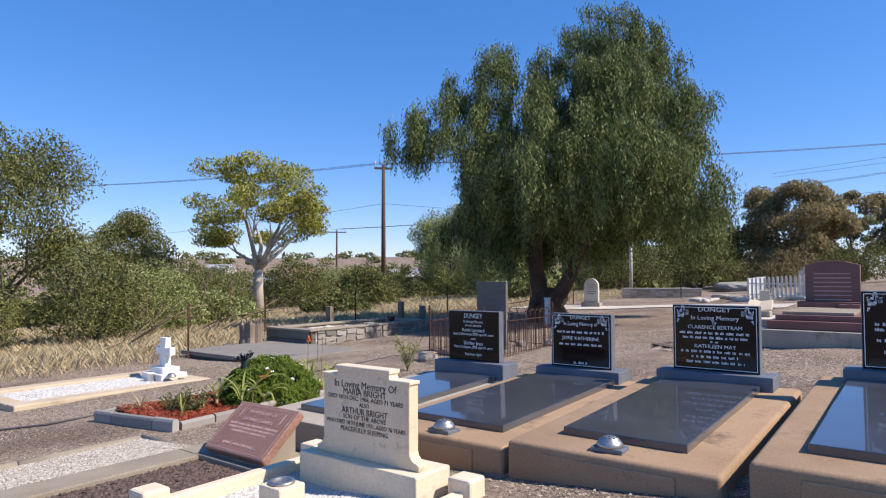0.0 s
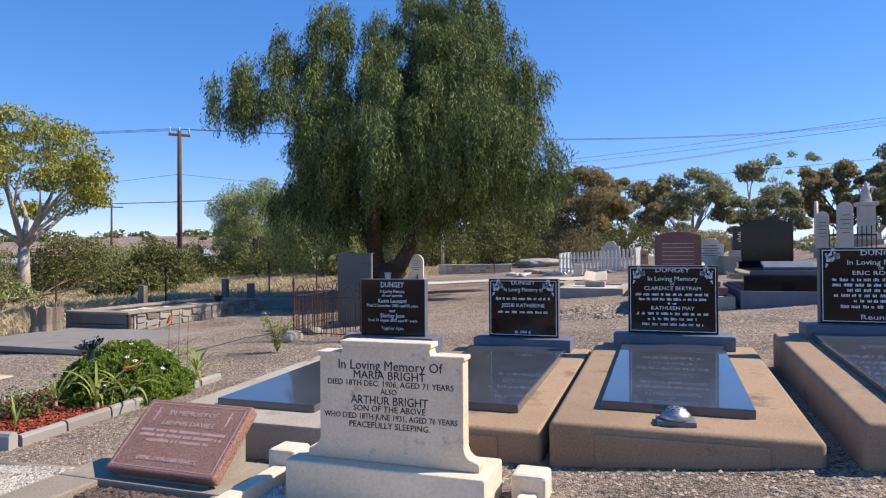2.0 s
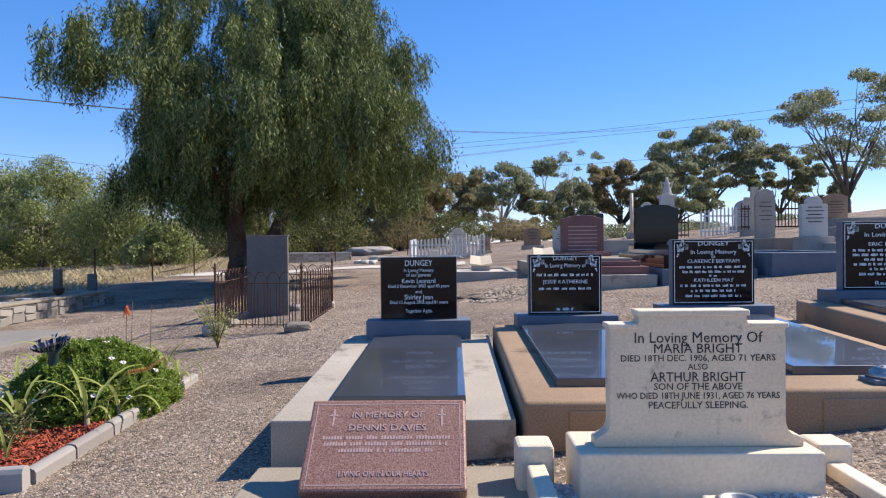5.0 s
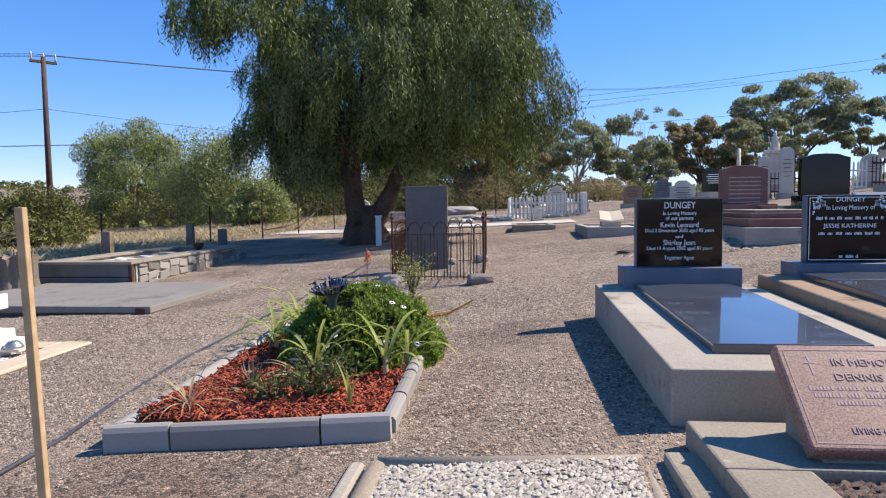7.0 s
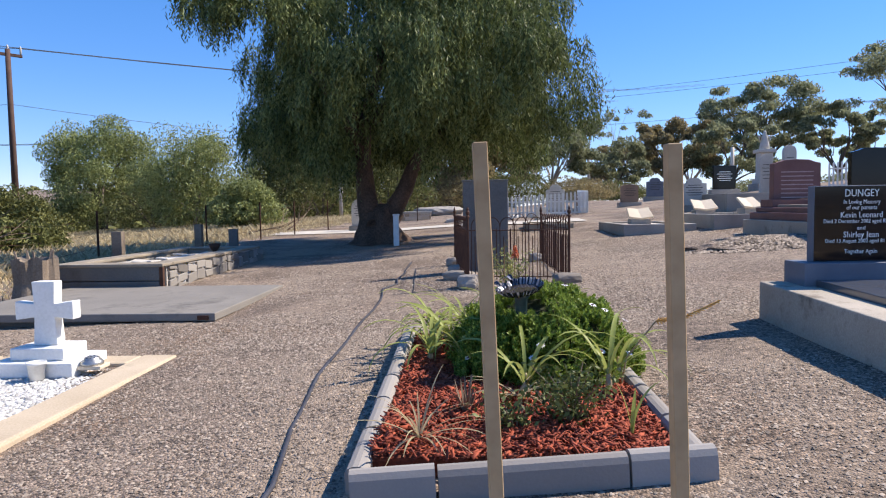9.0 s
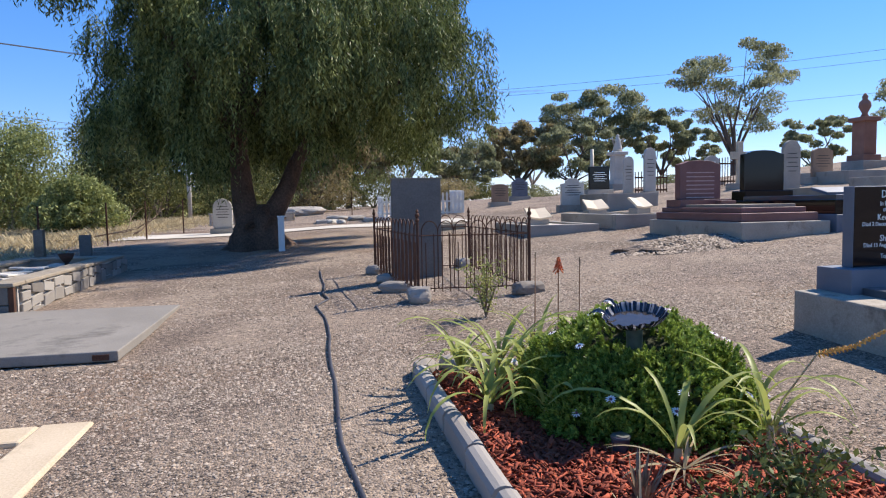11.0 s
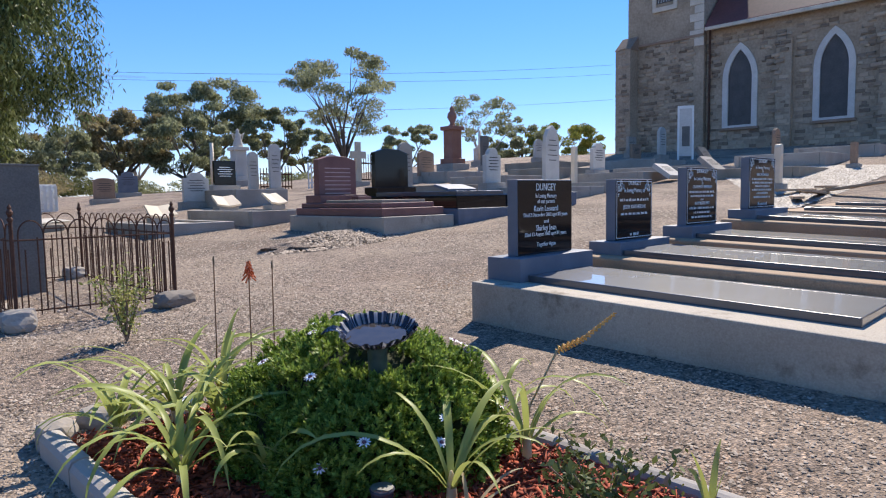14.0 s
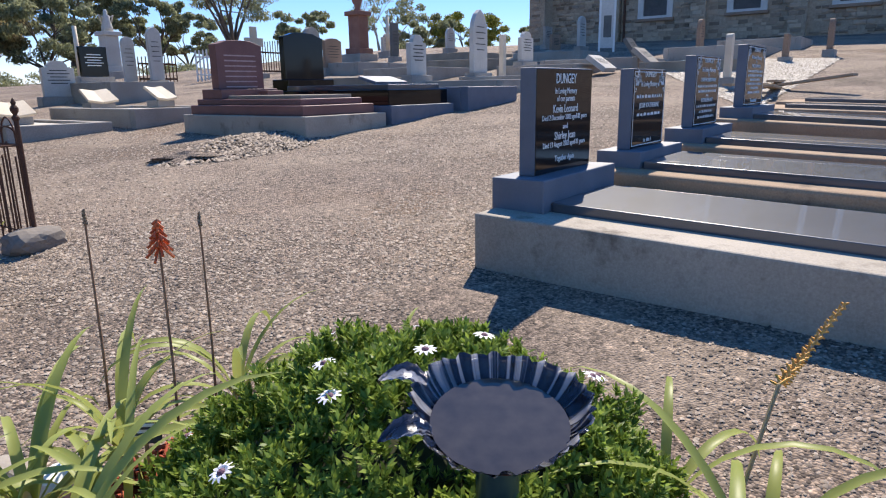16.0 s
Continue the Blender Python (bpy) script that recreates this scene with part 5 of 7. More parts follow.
def book(x, y, lift, turn=0, w=0.62):
    g = thing("open_book_tablet", (x, y, ground_z(x, y) + lift), "white marble tablet carved as an open book on a kerbed grave", "tablet", "marble book tablets", turn=turn)
    for s, nm in ((-1, "page"), (1, "page")):
        bm = moved(box(0.004 if s > 0 else -w / 2, w / 2 if s > 0 else -0.004, 0, 0.45, 0, 0.05, 0.01), pose(0, 0, 0.08, 30, -s * 8, 0))
        part(nm, bm, M_MARBLE_CLEAN, g)
    part("rest", box(-w * 0.4, w * 0.4, 0.02, 0.36, -0.03, 0.1, 0.01), M_OLDSTONE, g)


def red_grave():
    z = ground_z(-0.7, 12.6)
    g = thing("red_granite_grave", (-0.72, 12.6, z), "weathered red granite headstone on a stepped red plinth", "grave")
    part("footing", box(-0.8, 0.82, -1.15, 1.7, -0.35, 0.24, 0.015), M_CONCRETE, g, "rough concrete footing")
    part("lower_step", box(-0.7, 0.72, -1.0, 1.62, 0.24, 0.38, 0.015), M_REDDULL, g)
    part("upper_step", box(-0.6, 0.62, -0.85, 1.58, 0.38, 0.47, 0.015), M_REDDULL, g)
    part("ledger", box(-0.5, 0.5, -0.75, 0.9, 0.47, 0.52, 0.01), M_LICHEN, g, "pale ledger")
    part("stone_base", box(-0.55, 0.55, 1.0, 1.5, 0.47, 0.62, 0.012), M_REDDULL, g)
    top = 1.84 - z
    st = part("headstone", extrude_outline([(px, pz + 0.62) for px, pz in outline_of("shoulder", 0.88, top - 0.62)], 1.2, 1.38, 0.012), M_REDDULL, g, "red granite headstone")
    for k in range(8):
        zz = top - 0.25 - 0.08 * k
        part("inscription", box(-0.3, 0.3, 1.197, 1.2, zz, zz + 0.02, 0, 1), M_LETTER_PINK, st)
    b = thing("granite_vase_block", (-0.42, 13.45, z + 0.47), "small red granite vase block before the headstone", "vase")
    part("block", box(-0.16, 0.16, -0.1, 0.1, 0, 0.12, 0.01), M_REDDULL, b)
    part("socket", moved(lathe([(0.05, 0), (0.05, 0.01)], 12), pose(0, 0, 0.12)), M_HOSE, b)


def black_grave():
    z = ground_z(0.95, 13.2)
    g = thing("black_granite_grave", (0.95, 13.0, z), "black granite headstone on a dark polished plinth", "grave")
    part("footing", box(-0.78, 0.85, -1.6, 1.7, -0.4, 0.18, 0.012), M_BLUEGREY, g)
    part("plinth", box(-0.72, 0.8, -1.5, 1.6, 0.18, 0.42, 0.012), M_BLACK, g)
    part("ledger", box(-0.62, 0.7, -1.4, 0.95, 0.42, 0.5, 0.008), M_LEDGER, g)
    part("stone_base", box(-0.55, 0.55, 0.98, 1.42, 0.42, 0.62, 0.01), M_BLACK, g)
    top = 2.06 - z
    part("headstone", extrude_outline([(px - 0.02, pz + 0.62) for px, pz in outline_of("shoulder", 0.92, top - 0.62)], 1.12, 1.26, 0.01), M_BLACK, g, "polished black headstone")
    part("tablet", moved(box(-0.4, 0.4, 0, 0.4, 0, 0.05, 0.008), pose(0.05, -0.9, 0.5, 14, 0, 0)), M_BLUEGREY, g, "slanted grey tablet")


red_grave()
black_grave()
kerb_grave(1.95, 3.6, 11.2, 14.2, 0.3, M_BLUEGREY, "kerbed grave edged in dark granite", M_LEDGER)
old_headstone(4.29, 14.2, 0.56, 1.05, "tab", M_PALESTONE, "pale weathered headstone with shaped top", lift=0.22)
old_headstone(6.8, 14.2, 0.64, 1.72, "gothic", M_PALESTONE, "tall pointed pale headstone", lift=0.05)
old_headstone(7.8, 14.1, 0.16, 1.12, "flat", M_MARBLE_CLEAN, "narrow white marker post", base=False)
old_headstone(9.19, 14.2, 0.66, 0.98, "tab", M_PALESTONE, "pale headstone with shaped top", lift=0.15)
for x0, y0, w, d, h in ((4.4, 12.0, 1.6, 2.6, 0.3), (6.2, 11.9, 1.5, 2.5, 0.22), (8.3, 12.2, 1.8, 2.4, 0.3), (10.4, 11.4, 2.2, 3.0, 0.25), (13.0, 9.0, 3.8, 2.6, 0.3), (9.4, 8.6, 2.4, 2.4, 0.22), (4.2, 15.6, 2.2, 2.4, 0.35), (7.0, 16.0, 2.4, 2.4, 0.35), (10.2, 16.2, 2.6, 2.4, 0.3), (13.4, 14.5, 2.4, 2.6, 0.3), (17.0, 8.5, 2.4, 2.6, 0.35), (13.6, 19.0, 3.0, 2.6, 0.3), (9.0, 20.5, 2.8, 2.6, 0.35)):
    kerb_grave(x0, x0 + w, y0, y0 + d, h * 0.72, M_OLDSTONE if (x0 * 7) % 3 < 2.2 else M_LICHEN, "old kerbed grave of weathered stone filled with gravel")
# row behind the iron fence, towards the picket fence
kerb_grave(-3.5, -1.9, 15.8, 18.6, 0.18, M_OLDSTONE, "low kerbed grave with a white book tablet")
kerb_grave(-1.6, 0.2, 15.6, 18.8, 0.22, M_OLDSTONE, "low kerbed grave with a white tablet")
kerb_grave(0.7, 2.4, 20.8, 23.6, 0.45, M_OLDSTONE, "raised kerbed grave of grey stone")
kerb_grave(-5.2, -3.9, 20.2, 22.4, 0.16, M_LICHEN, "low pale kerbed grave")
book(-2.7, 17.4, 0.16)
book(-0.95, 17.9, 0.2)
book(-0.2, 16.9, 0.2, 10, 0.5)
old_headstone(1.5, 23.1, 0.72, 0.95, "flat", M_BLACK, "black granite headstone with pale lines on a raised plinth", lift=0.43)
for x, y, w, h, sh, mt, lab, turn in ((-1.9, 31.0, 0.5, 0.75, "flat", M_BROWNSTONE, "small brown headstone block", 0), 
                                     (-3.2, 29.5, 0.8, 1.3, "tab", M_PALESTONE, "pale headstone beside the picket fence", -8), (-4.2, 26.0, 0.35, 0.5, "flat", M_PALESTONE, "small leaning tablet", 12),
                                     (9.3, 22.0, 0.8, 1.2, "shoulder", M_BROWNSTONE, "brown weathered headstone", 0),
                                     (15.0, 24.0, 0.45, 1.6, "flat", M_SLATE, "dark narrow headstone", 0), (17.6, 17.6, 0.75, 0.75, "flat", M_BROWNSTONE, "low brown headstone block", 0),
                                     (18.8, 17.0, 0.62, 1.4, "round", M_PALESTONE, "pale headstone before the church", 0), (16.4, 11.5, 0.5, 1.1, "round", M_BROWNSTONE, "tan headstone before the church", 0), (6.39, 8.1, 0.17, 1.0, "round", M_MARBLE_CLEAN, "white round-topped marker post on pale gravel", 0), (13.9, 7.3, 0.36, 1.0, "round", M_BROWNSTONE, "small brown headstone", 0), (12.2, 8.1, 0.3, 0.7, "flat", M_BROWNSTONE, "small stone marker", 0),
                                     (0.33, 31.0, 0.8, 1.0, "shoulder", M_BROWNSTONE, "squat brown sandstone headstone", 5), (2.6, 35.0, 0.85, 1.15, "tab", M_BLUEGREY, "blue-grey slate headstone", 0), (0.45, 22.9, 0.8, 1.08, "tab", M_PALESTONE, "pale shouldered headstone on a low base", 0), (5.0, 26.0, 0.5, 1.9, "round", M_PALESTONE, "tall narrow pale headstone leaning a little", 6), (4.45, 26.7, 0.42, 1.65, "round", M_PALESTONE, "tall narrow pale headstone", -4), (7.57, 24.05, 0.72, 1.75, "cross", M_SANDSTONE, "pale sandstone cross on a base", 0), (8.73, 27.5, 0.8, 1.3, "round", M_PALESTONE, "pale round-topped headstone", 0), (5.5, 18.9, 0.55, 1.6, "round", M_OLDSTONE, "grey round-topped headstone", 0),
                                     (-11.2, 26.5, 0.66, 1.25, "round", M_PALESTONE, "pale round-topped headstone beyond the pepper tree", 0), (18.5, 27.5, 0.8, 1.1, "tab", M_PALESTONE, "pale headstone", 0), (20.5, 25.0, 0.7, 1.2, "round", M_PALESTONE, "pale headstone", 0), (21.5, 20.0, 0.7, 1.0, "flat", M_OLDSTONE, "grey headstone", 0)):
    old_headstone(x, y, w, h, sh, mt, lab, turn)
old_headstone(13.4, 12.5, 0.6, 0.7, "flat", M_SLATE, "slanted grey tablet on a grave", lean=-35, base=False, lift=0.1)
old_headstone(9.0, 11.6, 0.75, 0.6, "flat", M_PALESTONE, "slanted pale tablet on a grave", lean=-55, base=False, lift=0.1)
old_headstone(10.2, 10.9, 0.75, 0.6, "flat", M_OLDSTONE, "slanted grey tablet on a grave", lean=-50, base=False, lift=0.15)


M_REDBROWN = material("red_brown_stone", (0.2, 0.09, 0.06), (0.36, 0.185, 0.13), 0.8, 60, 2, 0.2)


def column_monument(x, y, h, w, mat, label, figure):
    z = ground_z(x, y)
    g = thing("monument", (x, y, z), label, "monument")
    part("base", box(-w * 0.92, w * 0.92, -w * 0.92, w * 0.92, -0.2, h * 0.1, 0.02), M_OLDSTONE, g)
    part("step", box(-w * 0.7, w * 0.7, -w * 0.7, w * 0.7, h * 0.1, h * 0.18, 0.02), mat, g)
    part("shaft", box(-w * 0.5, w * 0.5, -w * 0.5, w * 0.5, h * 0.18, h * 0.62, 0.02), mat, g)
    part("cornice", box(-w * 0.68, w * 0.68, -w * 0.68, w * 0.68, h * 0.62, h * 0.68, 0.03), mat, g)
    if figure:
        bm = lathe([(w * 0.42, h * 0.68), (w * 0.36, h * 0.76), (w * 0.24, h * 0.86), (w * 0.28, h * 0.9), (w * 0.12, h * 0.93), (w * 0.15, h * 0.965), (w * 0.06, h)], 14)
        for s in (-1, 1):
            tube(bm, [(s * w * 0.2, 0, h * 0.88), (s * w * 0.5, 0, h * 0.92), (s * w * 0.35, 0, h * 0.8)], [0.05, 0.06, 0.02], 6)
        part("statue", bm, mat, g, "weathered stone figure", True)
    else:
        part("urn", lathe([(w * 0.3, h * 0.68), (w * 0.16, h * 0.73), (w * 0.38, h * 0.82), (w * 0.34, h * 0.88), (w * 0.14, h * 0.92), (w * 0.2, h * 0.95), (w * 0.04, h)], 16), mat, g, "carved urn", True)


column_monument(15.2, 26.3, 3.2, 0.64, M_REDBROWN, "red granite column monument topped with an urn", False)
column_monument(7.74, 34.2, 2.9, 0.6, M_PALESTONE, "pale stone monument topped with a figure", True)
for x, y, h in ((5.3, 32.0, 2.2), (18.0, 27.0, 1.9)):
    g = thing("thin_column", (x, y, ground_z(x, y)), "slender white broken column", "monument", "thin columns")
    part("shaft", lathe([(0.1, 0.3), (0.08, h)], 12), M_MARBLE_CLEAN, g, "", True)
    part("plinth", box(-0.2, 0.2, -0.2, 0.2, -0.1, 0.3, 0.02), M_OLDSTONE, g)


def picket_fence(a, b, h, name, label, mat, gap, w, group):
    z = ground_z(*a)
    f = thing(name, (a[0], a[1], z), label, "fence", group)
    d = Vector((b[0] - a[0], b[1] - a[1], ground_z(*b) - z))
    n = int(d.length / gap)
    ang = math.degrees(math.atan2(d.y, d.x))
    pts = [(-w / 2, 0.05), (w / 2, 0.05), (w / 2, h - w * 0.7), (0, h), (-w / 2, h - w * 0.7)]
    me = finish("picket", extrude_outline(pts, -0.01, 0.01, 0), mat)
    for k in range(n + 1):
        ob = new("picket", me)
        ob.parent = f
        ob.matrix_basis = Matrix.Translation(d * (k / n)) @ pose(0, 0, 0, 0, 0, ang)
    for zz in (0.25, h - 0.25):
        bm = moved(box(0, d.length, 0.012, 0.045, zz, zz + 0.06, 0.004), pose(0, 0, 0, 0, 0, ang))
        part("rail", bm, mat, f)


picket_fence((-5.3, 28.6), (-2.1, 28.0), 0.95, "picket_fence", "white painted timber picket fence round a grave", M_WHITEPAINT, 0.16, 0.085, "white picket fence")
picket_fence((-2.1, 28.0), (-2.0, 31.0), 0.95, "picket_fence", "white painted timber picket fence round a grave", M_WHITEPAINT, 0.16, 0.085, "white picket fence")
picket_fence((-5.3, 28.6), (-5.2, 31.4), 0.95, "picket_fence", "white painted timber picket fence round a grave", M_WHITEPAINT, 0.16, 0.085, "white picket fence")
picket_fence((6.2, 25.5), (7.6, 25.6), 1.1, "iron_railing", "white painted iron railing round a grave", M_WHITEPAINT, 0.15, 0.06, "old railings")
picket_fence((4.6, 26.4), (6.1, 26.6), 1.0, "iron_railing", "rusty iron railing round a grave", M_IRON, 0.14, 0.03, "old railings")
picket_fence((7.8, 25.6), (10.6, 26.0), 1.2, "iron_railing", "rusty iron railing round a grave", M_IRON, 0.14, 0.03, "old railings")


# ---- low walled plot and rocks beyond the pepper tree ----
def rubble_wall(x0, y0, x1, y1, h, d):
    z = ground_z(x0, y0)
    g = thing("rubble_plot_wall", (x0, y0, z), "low pale rubble-stone wall round a plot", "wall")
    ln = math.hypot(x1 - x0, y1 - y0)
    ang = math.degrees(math.atan2(y1 - y0, x1 - x0))
    part("mortar", moved(box(0, ln, 0.02, d, -0.1, h - 0.06, 0), pose(0, 0, 0, 0, 0, ang)), M_MORTAR, g)
    part("coping", moved(box(-0.03, ln + 0.03, -0.02, d + 0.03, h - 0.06, h, 0.01), pose(0, 0, 0, 0, 0, ang)), M_PALESTONE, g)
    x = 0.0
    while x < ln:
        w = rng.uniform(0.2, 0.45)
        zz = -0.05
        while zz < h - 0.1:
            hh = rng.uniform(0.12, 0.22)
            part("stone", moved(box(x + 0.01, min(x + w, ln) - 0.01, -0.01, 0.03, zz + 0.01, min(zz + hh, h - 0.07) - 0.005, 0.01, 1), pose(0, 0, 0, 0, 0, ang)), M_TANSTONE, g)
            zz += hh
        x += w


M_TANSTONE = material("tan_rubble", (0.35, 0.25, 0.15), (0.68, 0.58, 0.44), 0.9, 30, 3, 0.4, by_object=True)
rubble_wall(-12.6, 33.5, -8.9, 35.0, 0.55, 0.3)
for i, (x, y, sx, sy, sz) in enumerate(((-9.0, 43.0, 2.1, 1.2, 0.36), (-7.0, 31.5, 0.5, 0.4, 0.14), (-6.2, 30.6, 0.4, 0.35, 0.13))):
    field_stone("rock", x, y, sx, sy, sz, "rounded grey rock in the churchyard", i + 30, M_OLDSTONE, "rocks")
for i in range(9):
    x, y = -8 + i * 0.62 + rng.uniform(-0.3, 0.3), 27.5 + rng.uniform(-2.2, 2.2)
    kerb_grave(x, x + 0.9, y, y + 1.6, 0.1, M_PALESTONE, "sunken pale kerbs of an old grave", None, 0.1) if i % 3 == 0 else field_stone("kerb_stone", x, y, 0.3, 0.16, 0.1, "loose pale kerb stone on the gravel", i + 50, M_PALESTONE, "loose kerb stones")

# pale sandy path beyond the tree
v, f = [], []
for i in range(40):
    u = i / 39
    x, y = -14.5 + 11.5 * u, 25.5 + 1.4 * math.sin(u * 3) - 1.5 * u
    for s in (-1, 1):
        yy = y + s * (1.0 + 0.3 * math.sin(u * 9 + s))
        v.append((x, yy, ground_z(x, yy) + 0.022))
for i in range(39):
    f.append((2 * i, 2 * i + 2, 2 * i + 3, 2 * i + 1))
M_SAND = material("pale_sandy_path", (0.45, 0.40, 0.33), (0.62, 0.57, 0.49), 0.95, 40, 0.8, 0.5)
raw("sandy_path", v, f, M_SAND, None, "pale sandy path between the older graves", "path", "structure")

# spoil heap of gravel
n = 5200
ang, rr = rng.uniform(0, 6.28, n), np.sqrt(rng.uniform(0, 1, n))
px, py = -2.05 + rr * np.cos(ang) * 1.45, 11.9 + rr * np.sin(ang) * 0.7
pz = np.array([ground_z(a, b) for a, b in zip(px, py)]) + (1 - rr ** 1.2) * 0.2 * rng.uniform(0.75, 1.0, n) * (1 + 0.35 * np.sin(px * 4.1) * np.cos(py * 5.3))
pebbles("spoil_heap", np.stack([px, py, pz], 1), 0.026, M_PEBBLE, "low heap of loose gravel and earth")
bm = bmesh.new()
bmesh.ops.create_icosphere(bm, subdivisions=4, radius=1)
for q in bm.verts:
    q.co = Vector((q.co.x * 1.3 * (1 + 0.3 * noise.noise(q.co * 2)), q.co.y * 0.5 * (1 + 0.3 * noise.noise(q.co * 2.5)), q.co.z * 0.12 * (1 + 0.6 * noise.noise(q.co * 4))))
hp = solo("earth_mound", bm, M_GROUND, "low mound of gravelly earth", "mound")
hp.matrix_basis = pose(-2.05, 11.9, ground_z(-2.05, 11.9) - 0.055)

# planks and white gravel at the end of the row
for i, (x, y, turn, up, tilt) in enumerate(((5.2, 7.4, 20, 0.03, 0), (5.6, 7.1, 5, 0.08, 2), (6.4, 7.6, -12, 0.05, 0), (5.9, 6.9, 70, 0.12, 7), (7.2, 7.3, 3, 0.03, 0))):
    p = thing("timber_plank", (x, y, ground_z(x, y) + up), "weathered tan timber plank lying on gravel", "plank", "loose planks", turn=turn)
    part("plank", moved(box(-1.1, 1.1, -0.09, 0.09, -0.02, 0.025, 0.004), pose(0, 0, 0, 0, tilt, 0)), M_WOODOLD, p)
n = 26000
px, py = rng.uniform(3.6, 13.0, n), rng.uniform(6.9, 11.0, n)
keep = py < 7.2 + (px - 3.6) * 0.55
px, py = px[keep], py[keep]
pebbles("white_gravel_patch", np.stack([px, py, [ground_z(a, b) + 0.02 for a, b in zip(px, py)]], 1), 0.032, M_PEBBLE_LIGHT, "pale crushed gravel spread between graves")
# further rendered plinths beyond the headstones
for x0, top in ((1.75, 0.66), (3.3, 0.70)):
    g = thing("rendered_grave", (x0, 3.8, 0), "low rendered plinth with a dark ledger and no headstone", "grave", "row of granite graves")
    plinth_block(0, 1.4, 0, 2.85, 0.2, top, 0.03, M_RENDER, g, True)
    part("ledger", tilt_y(box(0.25, 1.15, 0.35, 2.5, top - 0.02, top + 0.05, 0.006), 0, 0.03), M_LEDGER, g, "dark ledger slab")


# ---- church ----
CX, CZ = 26.0, 2.6


def pointed(w, h, rise, n=8):
    """Outline (y, z) of a pointed opening of width w, springing at h - rise."""
    a = w / 2
    s = h - rise
    R = (rise * rise + a * a) / (2 * a)
    right = []
    t1 = math.asin(min(1, rise / R))
    for k in range(n + 1):
        t = t1 * k / n
        right.append((a - R + R * math.cos(t), s + R * math.sin(t)))
    return [(a, 0)] + right + [(-y, z) for y, z in right[-2::-1]] + [(-a, 0)]


def ring_frame(outer, inner, x0, x1):
    """A frame between two outlines, in the plane across x."""
    bm = bmesh.new()
    n = len(outer)
    A = [bm.verts.new((x0, y, z)) for y, z in outer]
    B = [bm.verts.new((x0, y, z)) for y, z in inner]
    C = [bm.verts.new((x1, y, z)) for y, z in outer]
    D = [bm.verts.new((x1, y, z)) for y, z in inner]
    for i in range(n):
        j = (i + 1) % n
        bm.faces.new((A[i], A[j], B[j], B[i]))
        bm.faces.new((A[i], C[i], C[j], A[j]))
        bm.faces.new((B[i], B[j], D[j], D[i]))
    bmesh.ops.recalc_face_normals(bm, faces=bm.faces[:])
    return bm


WIN_Y = (16.47, 12.25, 8.0, 3.8, -0.4)
WIN_Z, WIN_H, WIN_W = 4.35, 4.1, 1.72


def wall_with_openings(x0, x1, y0, y1, z0, z1):
    """Nave wall with the pointed openings cut through it."""
    bm = bmesh.new()
    cuts = []
    for side in (x0, x1):
        ys = [y0]
        for wy in sorted(WIN_Y):
            o = [(wy + a, WIN_Z + b) for a, b in pointed(WIN_W * 0.8, WIN_H - 0.2, 1.5)]
            mid = len(o) // 2
            lo, hi = wy - WIN_W * 0.4, wy + WIN_W * 0.4
            def face(pts):
                bm.faces.new([bm.verts.new((side, a, b)) for a, b in pts])
            face([(ys[-1], z0), (lo, z0), (lo, z1), (ys[-1], z1)])
            face([(lo, z0), (hi, z0), (hi, WIN_Z), (lo, WIN_Z)])
            right, left = o[1:mid + 1], o[mid:-1]
            for (a, b), (c, d) in zip(right, right[1:]):
                face([(a, b), (a, z1), (c, z1), (c, d)])
            for (a, b), (c, d) in zip(left, left[1:]):
                face([(a, b), (a, z1), (c, z1), (c, d)])
            ys.append(hi)
        face([(ys[-1], z0), (y1, z0), (y1, z1), (ys[-1], z1)])
    bm.faces.new([bm.verts.new(p) for p in ((x0, y0, z1), (x1, y0, z1), (x1, y1, z1), (x0, y1, z1))])
    bm.faces.new([bm.verts.new(p) for p in ((x0, y0, z0), (x1, y0, z0), (x1, y0, z1), (x0, y0, z1))])
    bmesh.ops.remove_doubles(bm, verts=bm.verts, dist=0.001)
    return bm


